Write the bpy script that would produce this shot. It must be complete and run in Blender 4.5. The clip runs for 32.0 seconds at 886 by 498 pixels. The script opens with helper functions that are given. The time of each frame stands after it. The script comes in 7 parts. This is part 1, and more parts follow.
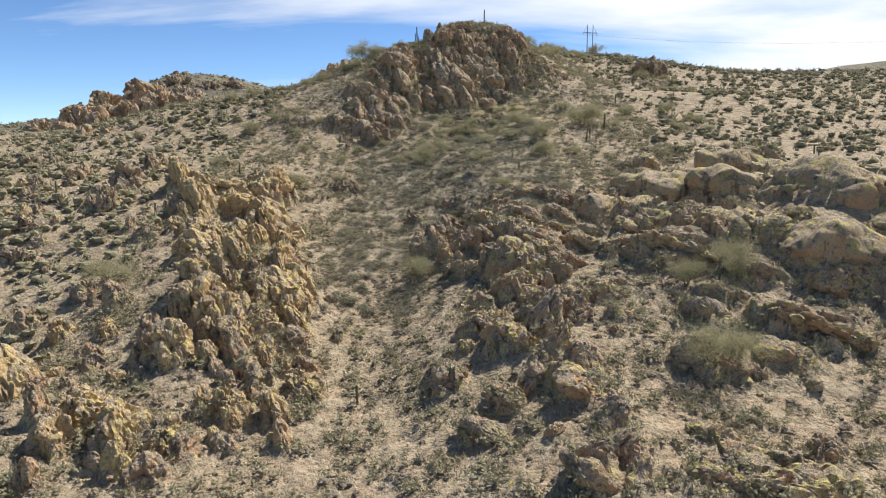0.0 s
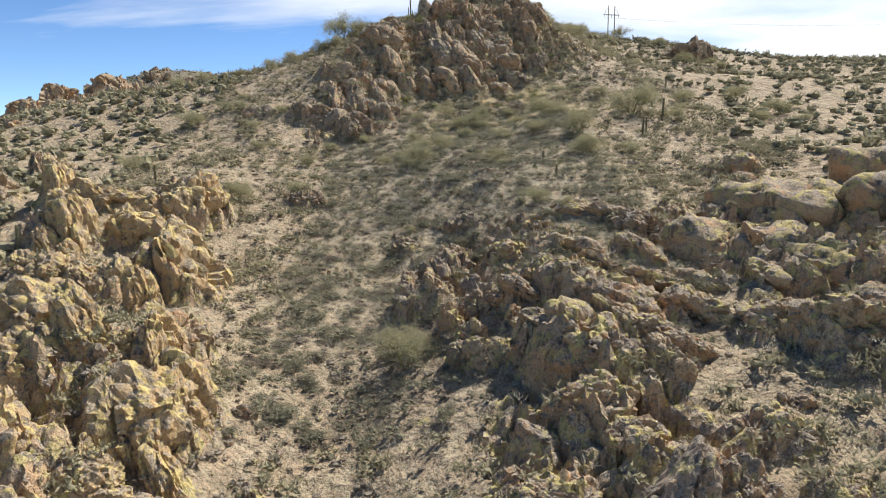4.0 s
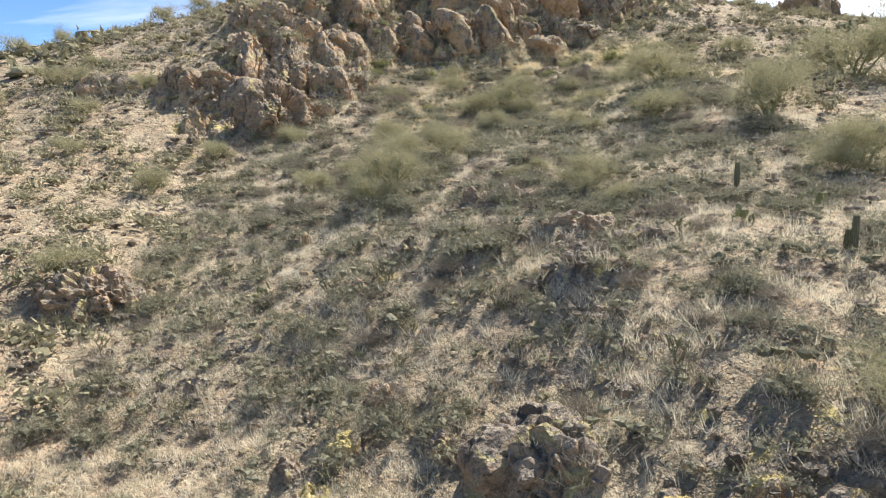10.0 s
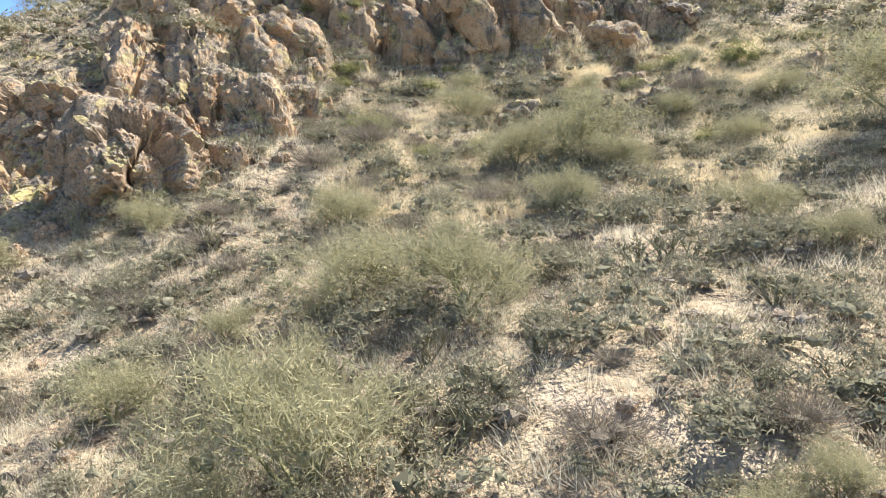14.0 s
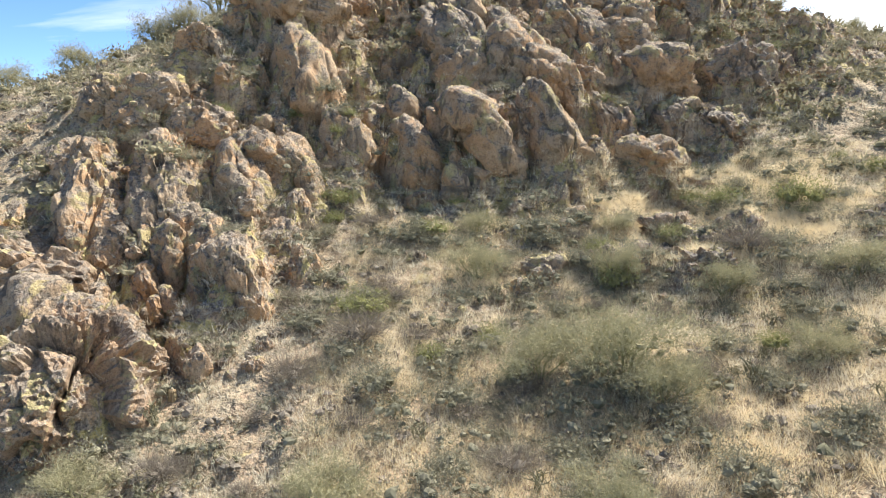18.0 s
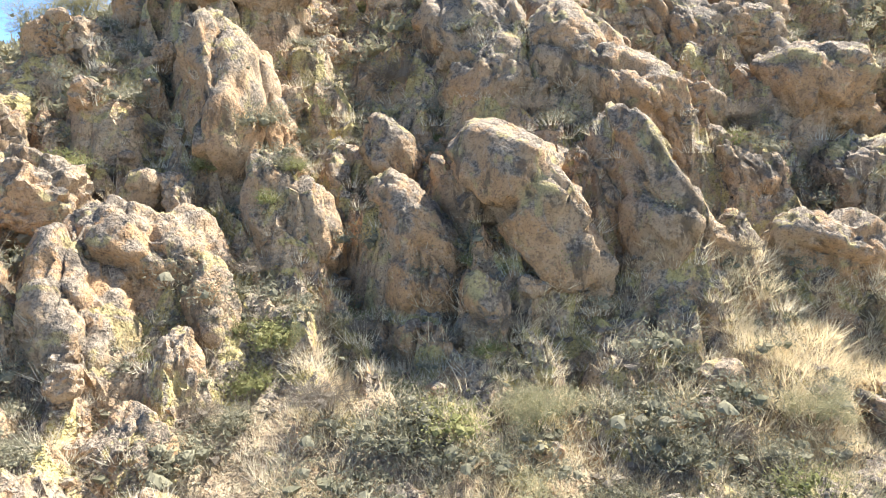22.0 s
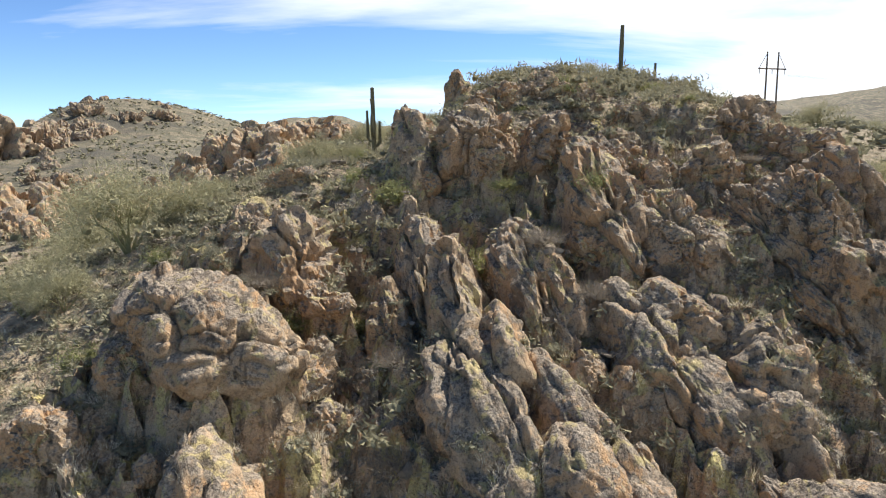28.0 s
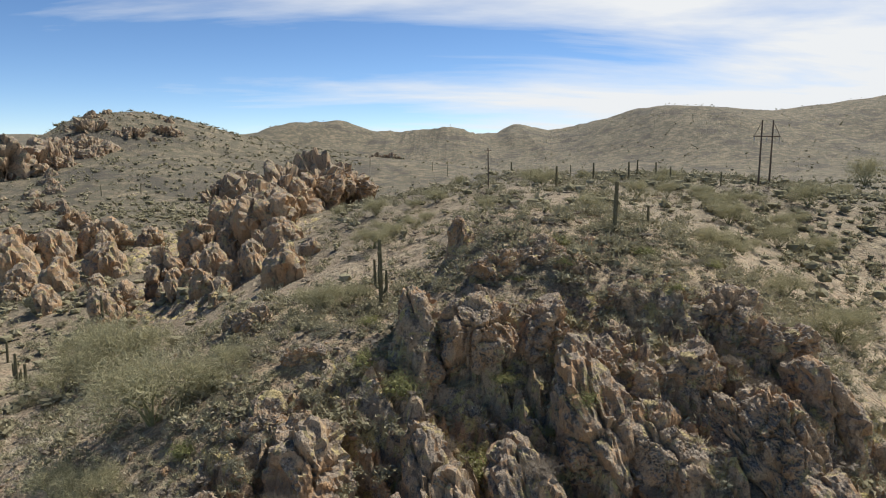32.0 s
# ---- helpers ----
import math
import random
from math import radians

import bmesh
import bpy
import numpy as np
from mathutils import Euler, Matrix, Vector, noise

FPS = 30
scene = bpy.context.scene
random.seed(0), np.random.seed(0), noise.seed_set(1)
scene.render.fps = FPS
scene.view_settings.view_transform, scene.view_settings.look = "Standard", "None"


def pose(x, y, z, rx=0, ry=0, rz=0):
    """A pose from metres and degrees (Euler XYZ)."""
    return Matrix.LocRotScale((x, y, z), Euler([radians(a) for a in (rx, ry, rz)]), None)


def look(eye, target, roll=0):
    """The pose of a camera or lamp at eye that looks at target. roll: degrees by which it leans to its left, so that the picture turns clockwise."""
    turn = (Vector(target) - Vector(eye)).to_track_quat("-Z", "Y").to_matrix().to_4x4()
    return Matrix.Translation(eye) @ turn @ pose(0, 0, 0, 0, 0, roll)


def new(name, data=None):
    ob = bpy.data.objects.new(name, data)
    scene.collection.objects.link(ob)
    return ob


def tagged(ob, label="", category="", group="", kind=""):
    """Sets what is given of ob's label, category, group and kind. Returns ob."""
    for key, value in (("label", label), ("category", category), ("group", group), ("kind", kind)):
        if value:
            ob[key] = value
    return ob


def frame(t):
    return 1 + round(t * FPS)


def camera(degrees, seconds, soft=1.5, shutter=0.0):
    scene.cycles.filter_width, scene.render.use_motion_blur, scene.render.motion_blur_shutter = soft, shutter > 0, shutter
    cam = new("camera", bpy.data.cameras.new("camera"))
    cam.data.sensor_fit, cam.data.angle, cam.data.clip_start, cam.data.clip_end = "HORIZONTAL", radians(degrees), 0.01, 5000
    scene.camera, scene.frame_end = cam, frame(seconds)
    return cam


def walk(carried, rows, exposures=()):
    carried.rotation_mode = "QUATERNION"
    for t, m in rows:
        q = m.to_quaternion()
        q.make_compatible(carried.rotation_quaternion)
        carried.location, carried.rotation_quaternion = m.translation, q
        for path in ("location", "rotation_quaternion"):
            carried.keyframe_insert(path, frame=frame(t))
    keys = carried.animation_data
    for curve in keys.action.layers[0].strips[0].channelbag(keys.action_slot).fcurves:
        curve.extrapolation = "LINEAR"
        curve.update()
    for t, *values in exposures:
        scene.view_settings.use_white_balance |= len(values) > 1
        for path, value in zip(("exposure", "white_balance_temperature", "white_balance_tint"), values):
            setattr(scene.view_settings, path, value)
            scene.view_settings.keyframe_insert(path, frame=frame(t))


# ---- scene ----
cam = camera(64.9, 32.0, soft=1.1)
METRES, EYE, TILT, LEAN, TURN = 200.0, 40.0, -8.3, 0.3, 0.0
ROWS = [
    (0.0, 0.0, 0.0, 0.0, -0.0, 0.0, -0.0),
    (0.5, -0.0003, 0.0236, 0.0032, -0.05, 0.04, -0.01),
    (1.0, -0.0008, 0.0472, 0.0061, -0.06, 0.03, -0.04),
    (1.5, -0.0015, 0.0712, 0.0093, -0.1, 0.02, -0.03),
    (2.0, -0.0021, 0.0957, 0.0127, -0.14, 0.04, -0.04),
    (2.5, -0.0027, 0.1208, 0.0157, -0.16, 0.06, -0.04),
    (3.0, -0.0029, 0.1459, 0.0189, -0.2, 0.1, -0.04),
    (3.5, -0.0029, 0.1707, 0.0221, -0.19, 0.16, 0.03),
    (5.5, -0.0005, 0.2716, 0.0314, -0.21, 0.14, 0.14),
    (6.0, -0.0006, 0.2978, 0.0348, -0.2, 0.14, 0.15),
    (6.5, -0.0008, 0.3238, 0.0383, -0.22, 0.15, 0.13),
    (7.0, -0.0007, 0.3492, 0.0418, -0.2, 0.18, 0.14),
    (7.5, -0.0006, 0.3739, 0.0452, -0.2, 0.13, 0.12),
    (8.0, -0.0006, 0.3986, 0.0483, -0.21, 0.15, 0.06),
    (8.5, -0.0012, 0.4225, 0.053, -0.23, 0.2, 0.09),
    (9.0, -0.0022, 0.4456, 0.0594, -0.22, 0.22, 0.12),
    (9.5, -0.0029, 0.4695, 0.0643, -0.21, 0.23, 0.09),
    (10.0, -0.0034, 0.4931, 0.07, -0.23, 0.23, 0.13),
    (10.5, -0.0036, 0.5151, 0.0772, -0.2, 0.27, 0.2),
    (11.0, -0.0039, 0.5355, 0.0828, -0.22, 0.27, 0.19),
    (11.5, -0.0039, 0.5561, 0.0882, -0.21, 0.28, 0.18),
    (12.0, -0.004, 0.574, 0.0949, -0.11, 0.28, 0.24),
    (12.5, -0.0038, 0.5905, 0.0994, -0.04, 0.3, 0.27),
    (13.0, -0.0037, 0.6069, 0.103, -0.02, 0.28, 0.31),
    (13.5, -0.0038, 0.6241, 0.1061, 0.01, 0.27, 0.35),
    (14.0, -0.0042, 0.6408, 0.1111, 0.07, 0.27, 0.41),
    (14.5, -0.0046, 0.6555, 0.1182, 0.16, 0.26, 0.39),
    (15.0, -0.0047, 0.6677, 0.1234, 0.32, 0.26, 0.41),
    (15.5, -0.0047, 0.6753, 0.1288, 0.44, 0.27, 0.43),
    (17.5, -0.0044, 0.6746, 0.1514, 0.48, 0.21, 0.35),
    (18.0, -0.0045, 0.6723, 0.1567, 0.49, 0.21, 0.36),
    (18.5, -0.0046, 0.6714, 0.1617, 0.5, 0.18, 0.34),
    (19.0, -0.0051, 0.6755, 0.1659, 0.47, 0.18, 0.35),
    (19.5, -0.0058, 0.6842, 0.169, 0.49, 0.22, 0.38),
    (20.0, -0.0068, 0.6963, 0.1716, 0.45, 0.18, 0.37),
    (20.5, -0.0073, 0.7118, 0.1743, 0.47, 0.21, 0.38),
    (21.0, -0.0076, 0.7294, 0.1768, 0.46, 0.2, 0.39),
    (21.5, -0.008, 0.7484, 0.1801, 0.42, 0.16, 0.35),
    (22.0, -0.0082, 0.7669, 0.1852, 0.41, 0.15, 0.35),
    (22.5, -0.0087, 0.7831, 0.1923, 0.38, 0.18, 0.31),
    (23.0, -0.0092, 0.7947, 0.2001, 0.38, 0.18, 0.33),
    (23.5, -0.0096, 0.8001, 0.2073, 0.33, 0.2, 0.26),
    (24.0, -0.0097, 0.8008, 0.2139, 0.32, 0.2, 0.24),
    (24.5, -0.0099, 0.7987, 0.2206, 0.27, 0.25, 0.14),
    (25.0, -0.0098, 0.7954, 0.2275, 0.24, 0.27, 0.08),
    (25.5, -0.0099, 0.792, 0.2344, 0.21, 0.3, 0.04),
    (26.0, -0.01, 0.7887, 0.2414, 0.13, 0.32, -0.01),
    (26.5, -0.0101, 0.7854, 0.2487, 0.12, 0.34, -0.01),
    (28.5, -0.0104, 0.7763, 0.2794, 0.03, 0.26, -0.31),
    (29.0, -0.0112, 0.7743, 0.2871, 0.01, 0.24, -0.4),
    (29.5, -0.0117, 0.7721, 0.2949, 0.01, 0.21, -0.39),
    (30.0, -0.0119, 0.7701, 0.3029, 0.03, 0.19, -0.44),
    (30.5, -0.0122, 0.7679, 0.3111, 0.02, 0.16, -0.53),
    (31.0, -0.0123, 0.7657, 0.3194, 0.03, 0.1, -0.57),
    (31.5, -0.0124, 0.7637, 0.3276, 0.02, 0.03, -0.6),
    (32.0, -0.0121, 0.7619, 0.3359, 0.04, -0.04, -0.58),
]
EXPOSURES = [(0, 0.56), (3, 0.6), (6, 0.89), (9, 1.06), (13, 1.21), (14, 1.45), (15, 1.31), (19, 1.28), (23, 1.93), (24, 1.9), (26, 1.41), (29, 0.61), (32, 0.26)]
walk(cam, [(t, pose(0, 0, EYE, TILT, LEAN, TURN) @ pose(METRES * x, METRES * y, METRES * z, 90 + pitch, roll, yaw)) for t, x, y, z, yaw, pitch, roll in ROWS],
     exposures=EXPOSURES)

# ---- light: late-morning sun ahead on the right, thin cirrus ----
SUN_AZIMUTH, SUN_HEIGHT = 43.0, 53.0
sun_way = Vector((math.sin(radians(SUN_AZIMUTH)) * math.cos(radians(SUN_HEIGHT)),
                  math.cos(radians(SUN_AZIMUTH)) * math.cos(radians(SUN_HEIGHT)), math.sin(radians(SUN_HEIGHT))))
sun = new("sun", bpy.data.lights.new("sun", "SUN"))
sun.data.energy, sun.data.angle, sun.data.color = 5.0, radians(0.53), (1.0, 0.955, 0.885)
sun.matrix_world = look(tuple(sun_way * 200), (0, 0, 0))

world = bpy.data.worlds.new("sky")
scene.world = world
world.use_nodes = True
wn, wl = world.node_tree.nodes, world.node_tree.links
wn.clear()
sky = wn.new("ShaderNodeTexSky")
sky.sky_type, sky.sun_disc = "NISHITA", False
sky.sun_elevation, sky.sun_rotation = radians(SUN_HEIGHT), radians(SUN_AZIMUTH)
sky.air_density, sky.dust_density, sky.ozone_density, sky.altitude = 0.6, 0.05, 2.0, 1500
coord = wn.new("ShaderNodeTexCoord")
split = wn.new("ShaderNodeSeparateXYZ")
wl.new(coord.outputs["Generated"], split.inputs[0])


def wmath(op, a, b=None):
    n = wn.new("ShaderNodeMath")
    n.operation = op
    for k, v in enumerate((a, b)):
        if v is None:
            continue
        if isinstance(v, (int, float)):
            n.inputs[k].default_value = v
        else:
            wl.new(v, n.inputs[k])
    return n.outputs[0]


# the sky seen as a flat sheet of cloud far above
lift = wmath("ADD", wmath("MAXIMUM", split.outputs["Z"], 0.0), 0.16)
flat = wn.new("ShaderNodeCombineXYZ")
wl.new(wmath("DIVIDE", split.outputs["X"], lift), flat.inputs[0])
wl.new(wmath("DIVIDE", split.outputs["Y"], lift), flat.inputs[1])
turned = wn.new("ShaderNodeMapping")
turned.inputs["Rotation"].default_value = (0, 0, radians(-32))
turned.inputs["Scale"].default_value = (0.55, 1.5, 1)
wl.new(flat.outputs[0], turned.inputs[0])
cirrus = wn.new("ShaderNodeTexNoise")
cirrus.inputs["Scale"].default_value, cirrus.inputs["Detail"].default_value = 0.85, 8
cirrus.inputs["Roughness"].default_value, cirrus.inputs["Distortion"].default_value = 0.56, 0.35
wl.new(turned.outputs[0], cirrus.inputs[0])
cover = wn.new("ShaderNodeMapRange")
cover.inputs["From Min"].default_value, cover.inputs["From Max"].default_value = 0.50, 0.78
side = wmath("ADD", wmath("MULTIPLY", split.outputs["X"], 0.46), wmath("MULTIPLY", wmath("MINIMUM", split.outputs["Y"], 0.75), 0.22))
wl.new(wmath("ADD", wmath("ADD", cirrus.outputs[0], side), -0.075), cover.inputs[0])
veil = wn.new("ShaderNodeMix")
veil.data_type = "RGBA"
wl.new(cover.outputs[0], veil.inputs["Factor"])
rich = wn.new("ShaderNodeHueSaturation")
rich.inputs["Saturation"].default_value, rich.inputs["Value"].default_value = 1.12, 1.75
wl.new(sky.outputs[0], rich.inputs["Color"])
wl.new(rich.outputs[0], veil.inputs["A"])
veil.inputs["B"].default_value = (11.5, 11.8, 12.1, 1)
back = wn.new("ShaderNodeBackground")
back.inputs["Strength"].default_value = 0.062
wl.new(veil.outputs["Result"], back.inputs[0])
wl.new(back.outputs[0], wn.new("ShaderNodeOutputWorld").inputs[0])

# ---- materials ----
class Mat:
    """A small builder of node materials in world metres."""

    def __init__(self, name, roughness=0.9):
        self.m = bpy.data.materials.new(name)
        self.m.use_nodes = True
        self.n, self.l = self.m.node_tree.nodes, self.m.node_tree.links
        self.bsdf = self.n["Principled BSDF"]
        self.bsdf.inputs["Roughness"].default_value = roughness
        self.bsdf.inputs["Specular IOR Level"].default_value = 0.25
        self.where = self.n.new("ShaderNodeNewGeometry")

    def put(self, socket, v):
        if isinstance(v, (int, float)):
            socket.default_value = v
        elif isinstance(v, tuple):
            socket.default_value = (*v, 1)
        else:
            self.l.new(v, socket)

    def spot(self, scale, stretch=(1, 1, 1), source=None):
        s = self.n.new("ShaderNodeMapping")
        s.inputs["Scale"].default_value = tuple(scale * k for k in stretch)
        self.l.new(source or self.where.outputs["Position"], s.inputs[0])
        return s.outputs[0]

    def noise(self, scale, detail=6, rough=0.6, stretch=(1, 1, 1), distort=0.0):
        t = self.n.new("ShaderNodeTexNoise")
        t.inputs["Scale"].default_value, t.inputs["Detail"].default_value = 1, detail
        t.inputs["Roughness"].default_value, t.inputs["Distortion"].default_value = rough, distort
        self.l.new(self.spot(scale, stretch), t.inputs[0])
        return t.outputs[0]

    def cells(self, scale, feature="F1", out="Distance", stretch=(1, 1, 1)):
        t = self.n.new("ShaderNodeTexVoronoi")
        t.feature = feature
        t.inputs["Scale"].default_value = 1
        self.l.new(self.spot(scale, stretch), t.inputs[0])
        return t.outputs[out]

    def math(self, op, a, b=0.0):
        t = self.n.new("ShaderNodeMath")
        t.operation = op
        self.put(t.inputs[0], a), self.put(t.inputs[1], b)
        return t.outputs[0]

    def ramp(self, v, lo, hi, a=0.0, b=1.0):
        t = self.n.new("ShaderNodeMapRange")
        t.interpolation_type = "SMOOTHSTEP"
        for k, x in zip(("Value", "From Min", "From Max", "To Min", "To Max"), (v, lo, hi, a, b)):
            self.put(t.inputs[k], x)
        return t.outputs[0]

    def mix(self, f, a, b):
        t = self.n.new("ShaderNodeMix")
        t.data_type = "RGBA"
        self.put(t.inputs["Factor"], f), self.put(t.inputs["A"], a), self.put(t.inputs["B"], b)
        return t.outputs["Result"]

    def up(self):
        t = self.n.new("ShaderNodeSeparateXYZ")
        self.l.new(self.where.outputs["Normal"], t.inputs[0])
        return t.outputs["Z"]

    def chance(self, island=False):
        if island:
            return self.where.outputs["Random Per Island"]
        return self.n.new("ShaderNodeObjectInfo").outputs["Random"]

    def colour(self, c):
        self.put(self.bsdf.inputs["Base Color"], c)
        return self

    def bump(self, h, depth, strength=1.0):
        t = self.n.new("ShaderNodeBump")
        t.inputs["Distance"].default_value, t.inputs["Strength"].default_value = depth, strength
        self.l.new(h, t.inputs["Height"])
        if self.bsdf.inputs["Normal"].links:
            self.l.new(self.bsdf.inputs["Normal"].links[0].from_socket, t.inputs["Normal"])
        self.l.new(t.outputs[0], self.bsdf.inputs["Normal"])
        return self

    def leafy(self, c, through_it=0.35):
        """Thin leaves: diffuse on the lit side, and light that passes through."""
        d, t, x = (self.n.new("ShaderNode" + k) for k in ("BsdfDiffuse", "BsdfTranslucent", "MixShader"))
        self.put(d.inputs[0], c), self.put(t.inputs[0], c)
        x.inputs[0].default_value = through_it
        self.l.new(d.outputs[0], x.inputs[1]), self.l.new(t.outputs[0], x.inputs[2])
        self.l.new(x.outputs[0], self.n["Material Output"].inputs[0])
        return self.m


def stone_colour(k, tan, ochre, grey, lichen, amount, varnish=0.6):
    """Weathered granite: broad staining, grey crust, lichen on the upper faces, dark varnish streaks, pale chips."""
    c = k.mix(k.ramp(k.noise(0.3, 5, 0.6), 0.42, 0.58), tan, ochre)
    crust = k.math("ADD", k.noise(0.8, 6, 0.7), k.math("MULTIPLY", k.math("SUBTRACT", k.up(), 0.42), 0.22))
    c = k.mix(k.ramp(crust, 0.47, 0.57, 0, 0.9), c, grey)
    c = k.mix(k.math("MULTIPLY", k.ramp(crust, 0.46, 0.58), k.ramp(k.noise(7, 5, 0.8), 0.46, 0.56, 0, 0.85)), c, (0.085, 0.075, 0.065))
    c = k.mix(k.math("MULTIPLY", k.ramp(k.noise(0.8, 6, 0.65, distort=0.8), 0.57 - amount * 0.14, 0.63 - amount * 0.12), k.ramp(k.up(), -0.25, 0.45, 0.0, 0.9)), c, lichen)
    c = k.mix(k.ramp(k.noise(2.4, 4, 0.6), 0.53, 0.64, 0, varnish), c, (0.22, 0.155, 0.10))
    c = k.mix(k.ramp(k.noise(0.9, 6, 0.65, (1, 1, 0.3)), 0.56, 0.63, 0, varnish * 1.3), c, (0.065, 0.055, 0.045))
    c = k.mix(k.ramp(k.noise(7, 3, 0.6), 0.54, 0.66, 0.0, varnish), c, (0.17, 0.13, 0.09))
    c = k.mix(k.ramp(k.noise(4.5, 4, 0.6), 0.57, 0.66, 0, 0.35), c, (0.56, 0.46, 0.34))
    c = k.mix(k.ramp(k.noise(15, 3, 0.7), 0.53, 0.64, 0.0, 0.5), c, (0.11, 0.085, 0.065))
    return c


def stone_relief(k):
    k.bump(k.noise(1.2, 3, 0.55, (1, 1, 0.6)), 0.16)
    k.bump(k.ramp(k.cells(0.8, "DISTANCE_TO_EDGE", stretch=(1, 1, 0.45)), 0.0, 0.05), 0.06, 0.5)
    k.bump(k.noise(4.2, 4, 0.65, (1, 1, 0.7)), 0.14)
    k.bump(k.noise(13, 3, 0.65), 0.08)
    k.bump(k.ramp(k.cells(9), 0.05, 0.3), 0.02, 0.6)


def rock_material(name, *colours):
    k = Mat(name, 0.92)
    k.colour(stone_colour(k, *colours))
    stone_relief(k)
    return k.m


rock_tan = rock_material("tan_granite", (0.45, 0.325, 0.205), (0.48, 0.295, 0.155), (0.335, 0.28, 0.215), (0.45, 0.365, 0.17), 0.2, 0.5)
rock_ochre = rock_material("lichen_granite", (0.47, 0.345, 0.20), (0.51, 0.335, 0.16), (0.36, 0.30, 0.22), (0.57, 0.44, 0.17), 0.5, 0.45)
rock_green = rock_material("moss_granite", (0.47, 0.345, 0.21), (0.50, 0.305, 0.16), (0.37, 0.31, 0.235), (0.49, 0.405, 0.15), 0.5, 0.5)
rock_dark = rock_material("grey_granite", (0.37, 0.275, 0.19), (0.39, 0.26, 0.16), (0.29, 0.25, 0.20), (0.40, 0.34, 0.16), 0.3, 0.6)


def ground_material():
    k = Mat("desert_ground", 0.95)
    patch, fine = k.noise(0.5, 6, 0.65), k.noise(5, 3, 0.6)
    c = k.mix(k.ramp(k.noise(0.07, 6, 0.65), 0.42, 0.58), (0.34, 0.255, 0.165), (0.385, 0.28, 0.185))
    c = k.mix(k.ramp(patch, 0.47, 0.56, 0, 0.8), c, (0.43, 0.35, 0.235))
    c = k.mix(k.ramp(k.noise(1.1, 5, 0.65), 0.46, 0.58, 0, 0.75), c, (0.19, 0.15, 0.095))
    c = k.mix(k.ramp(k.noise(2.6, 4, 0.62), 0.52, 0.62, 0, 0.65), c, (0.30, 0.265, 0.18))
    c = k.mix(k.ramp(fine, 0.54, 0.66, 0, 0.75), c, (0.14, 0.115, 0.085))
    c = k.mix(k.ramp(k.noise(11, 2, 0.6), 0.54, 0.66, 0, 0.6), c, (0.42, 0.345, 0.25))
    # far slopes carry a close cover of low scrub
    s = k.n.new("ShaderNodeSeparateXYZ")
    k.l.new(k.where.outputs["Position"], s.inputs[0])
    away = k.ramp(s.outputs["Y"], 205, 340)
    c = k.mix(k.math("MULTIPLY", away, k.ramp(k.noise(0.16, 8, 0.75), 0.40, 0.54, 0.45, 1.0)), c, (0.115, 0.105, 0.072))
    c = k.mix(k.math("MULTIPLY", away, k.ramp(k.noise(0.03, 9, 0.72, (1, 1, 2.5)), 0.49, 0.60, 0, 0.75)), c, (0.075, 0.068, 0.056))
    stone = stone_colour(k, (0.45, 0.335, 0.215), (0.47, 0.31, 0.18), (0.35, 0.30, 0.235), (0.48, 0.40, 0.16), 0.5, 0.5)
    rock = k.n.new("ShaderNodeAttribute")
    rock.attribute_name = "bedrock"
    steep = k.ramp(k.math("ADD", k.up(), k.math("MULTIPLY", k.math("SUBTRACT", patch, 0.5), 1.2)), 0.82, 0.66)
    steep = k.math("MULTIPLY", steep, k.ramp(away, 0.0, 1.0, 1.0, 0.25))
    share = k.math("MAXIMUM", steep, k.ramp(k.math("ADD", rock.outputs["Fac"], k.math("MULTIPLY", k.math("SUBTRACT", patch, 0.5), 2.5)), 0.42, 0.58))
    path = k.n.new("ShaderNodeAttribute")
    path.attribute_name = "trail"
    c = k.mix(share, c, stone)
    k.colour(k.mix(k.ramp(k.math("ADD", path.outputs["Fac"], k.math("MULTIPLY", k.math("SUBTRACT", fine, 0.5), 0.9)), 0.4, 0.6), c, (0.41, 0.33, 0.24)))
    k.bump(k.noise(0.7, 2, 0.5), 0.7)
    k.bump(k.noise(2.2, 2, 0.5), 0.35)
    k.bump(fine, 0.16)
    k.bump(k.noise(15, 2, 0.5), 0.06)
    return k.m


ground_skin = ground_material()


def plant(name, a, b, dry, through_it=0.35, island=True):
    k = Mat(name)
    c = k.mix(k.ramp(k.noise(0.5, 3), 0.35, 0.65), a, b)
    c = k.mix(k.math("MULTIPLY", k.chance(island), 0.55), c, dry)
    return k.leafy(c, through_it)


def bark(name, a, b, rough=0.9):
    k = Mat(name, rough)
    k.colour(k.mix(k.ramp(k.noise(9, 5, 0.7, (1, 1, 0.3)), 0.35, 0.65), a, b))
    k.bump(k.noise(24, 4, 0.6, (1, 1, 0.2)), 0.01)
    return k.m


leaf_olive = plant("olive_leaves", (0.17, 0.165, 0.11), (0.25, 0.24, 0.165), (0.37, 0.34, 0.25), 0.3)
leaf_pale = plant("pale_olive_leaves", (0.22, 0.205, 0.125), (0.30, 0.275, 0.175), (0.40, 0.36, 0.25), 0.25)
leaf_green = plant("green_leaves", (0.19, 0.20, 0.085), (0.26, 0.26, 0.11), (0.35, 0.33, 0.17))
leaf_verde = plant("palo_verde_twigs", (0.29, 0.28, 0.165), (0.36, 0.335, 0.20), (0.43, 0.39, 0.26), 0.3)
twig_grey = plant("dry_twigs", (0.16, 0.135, 0.105), (0.23, 0.195, 0.155), (0.37, 0.325, 0.26), 0.2)
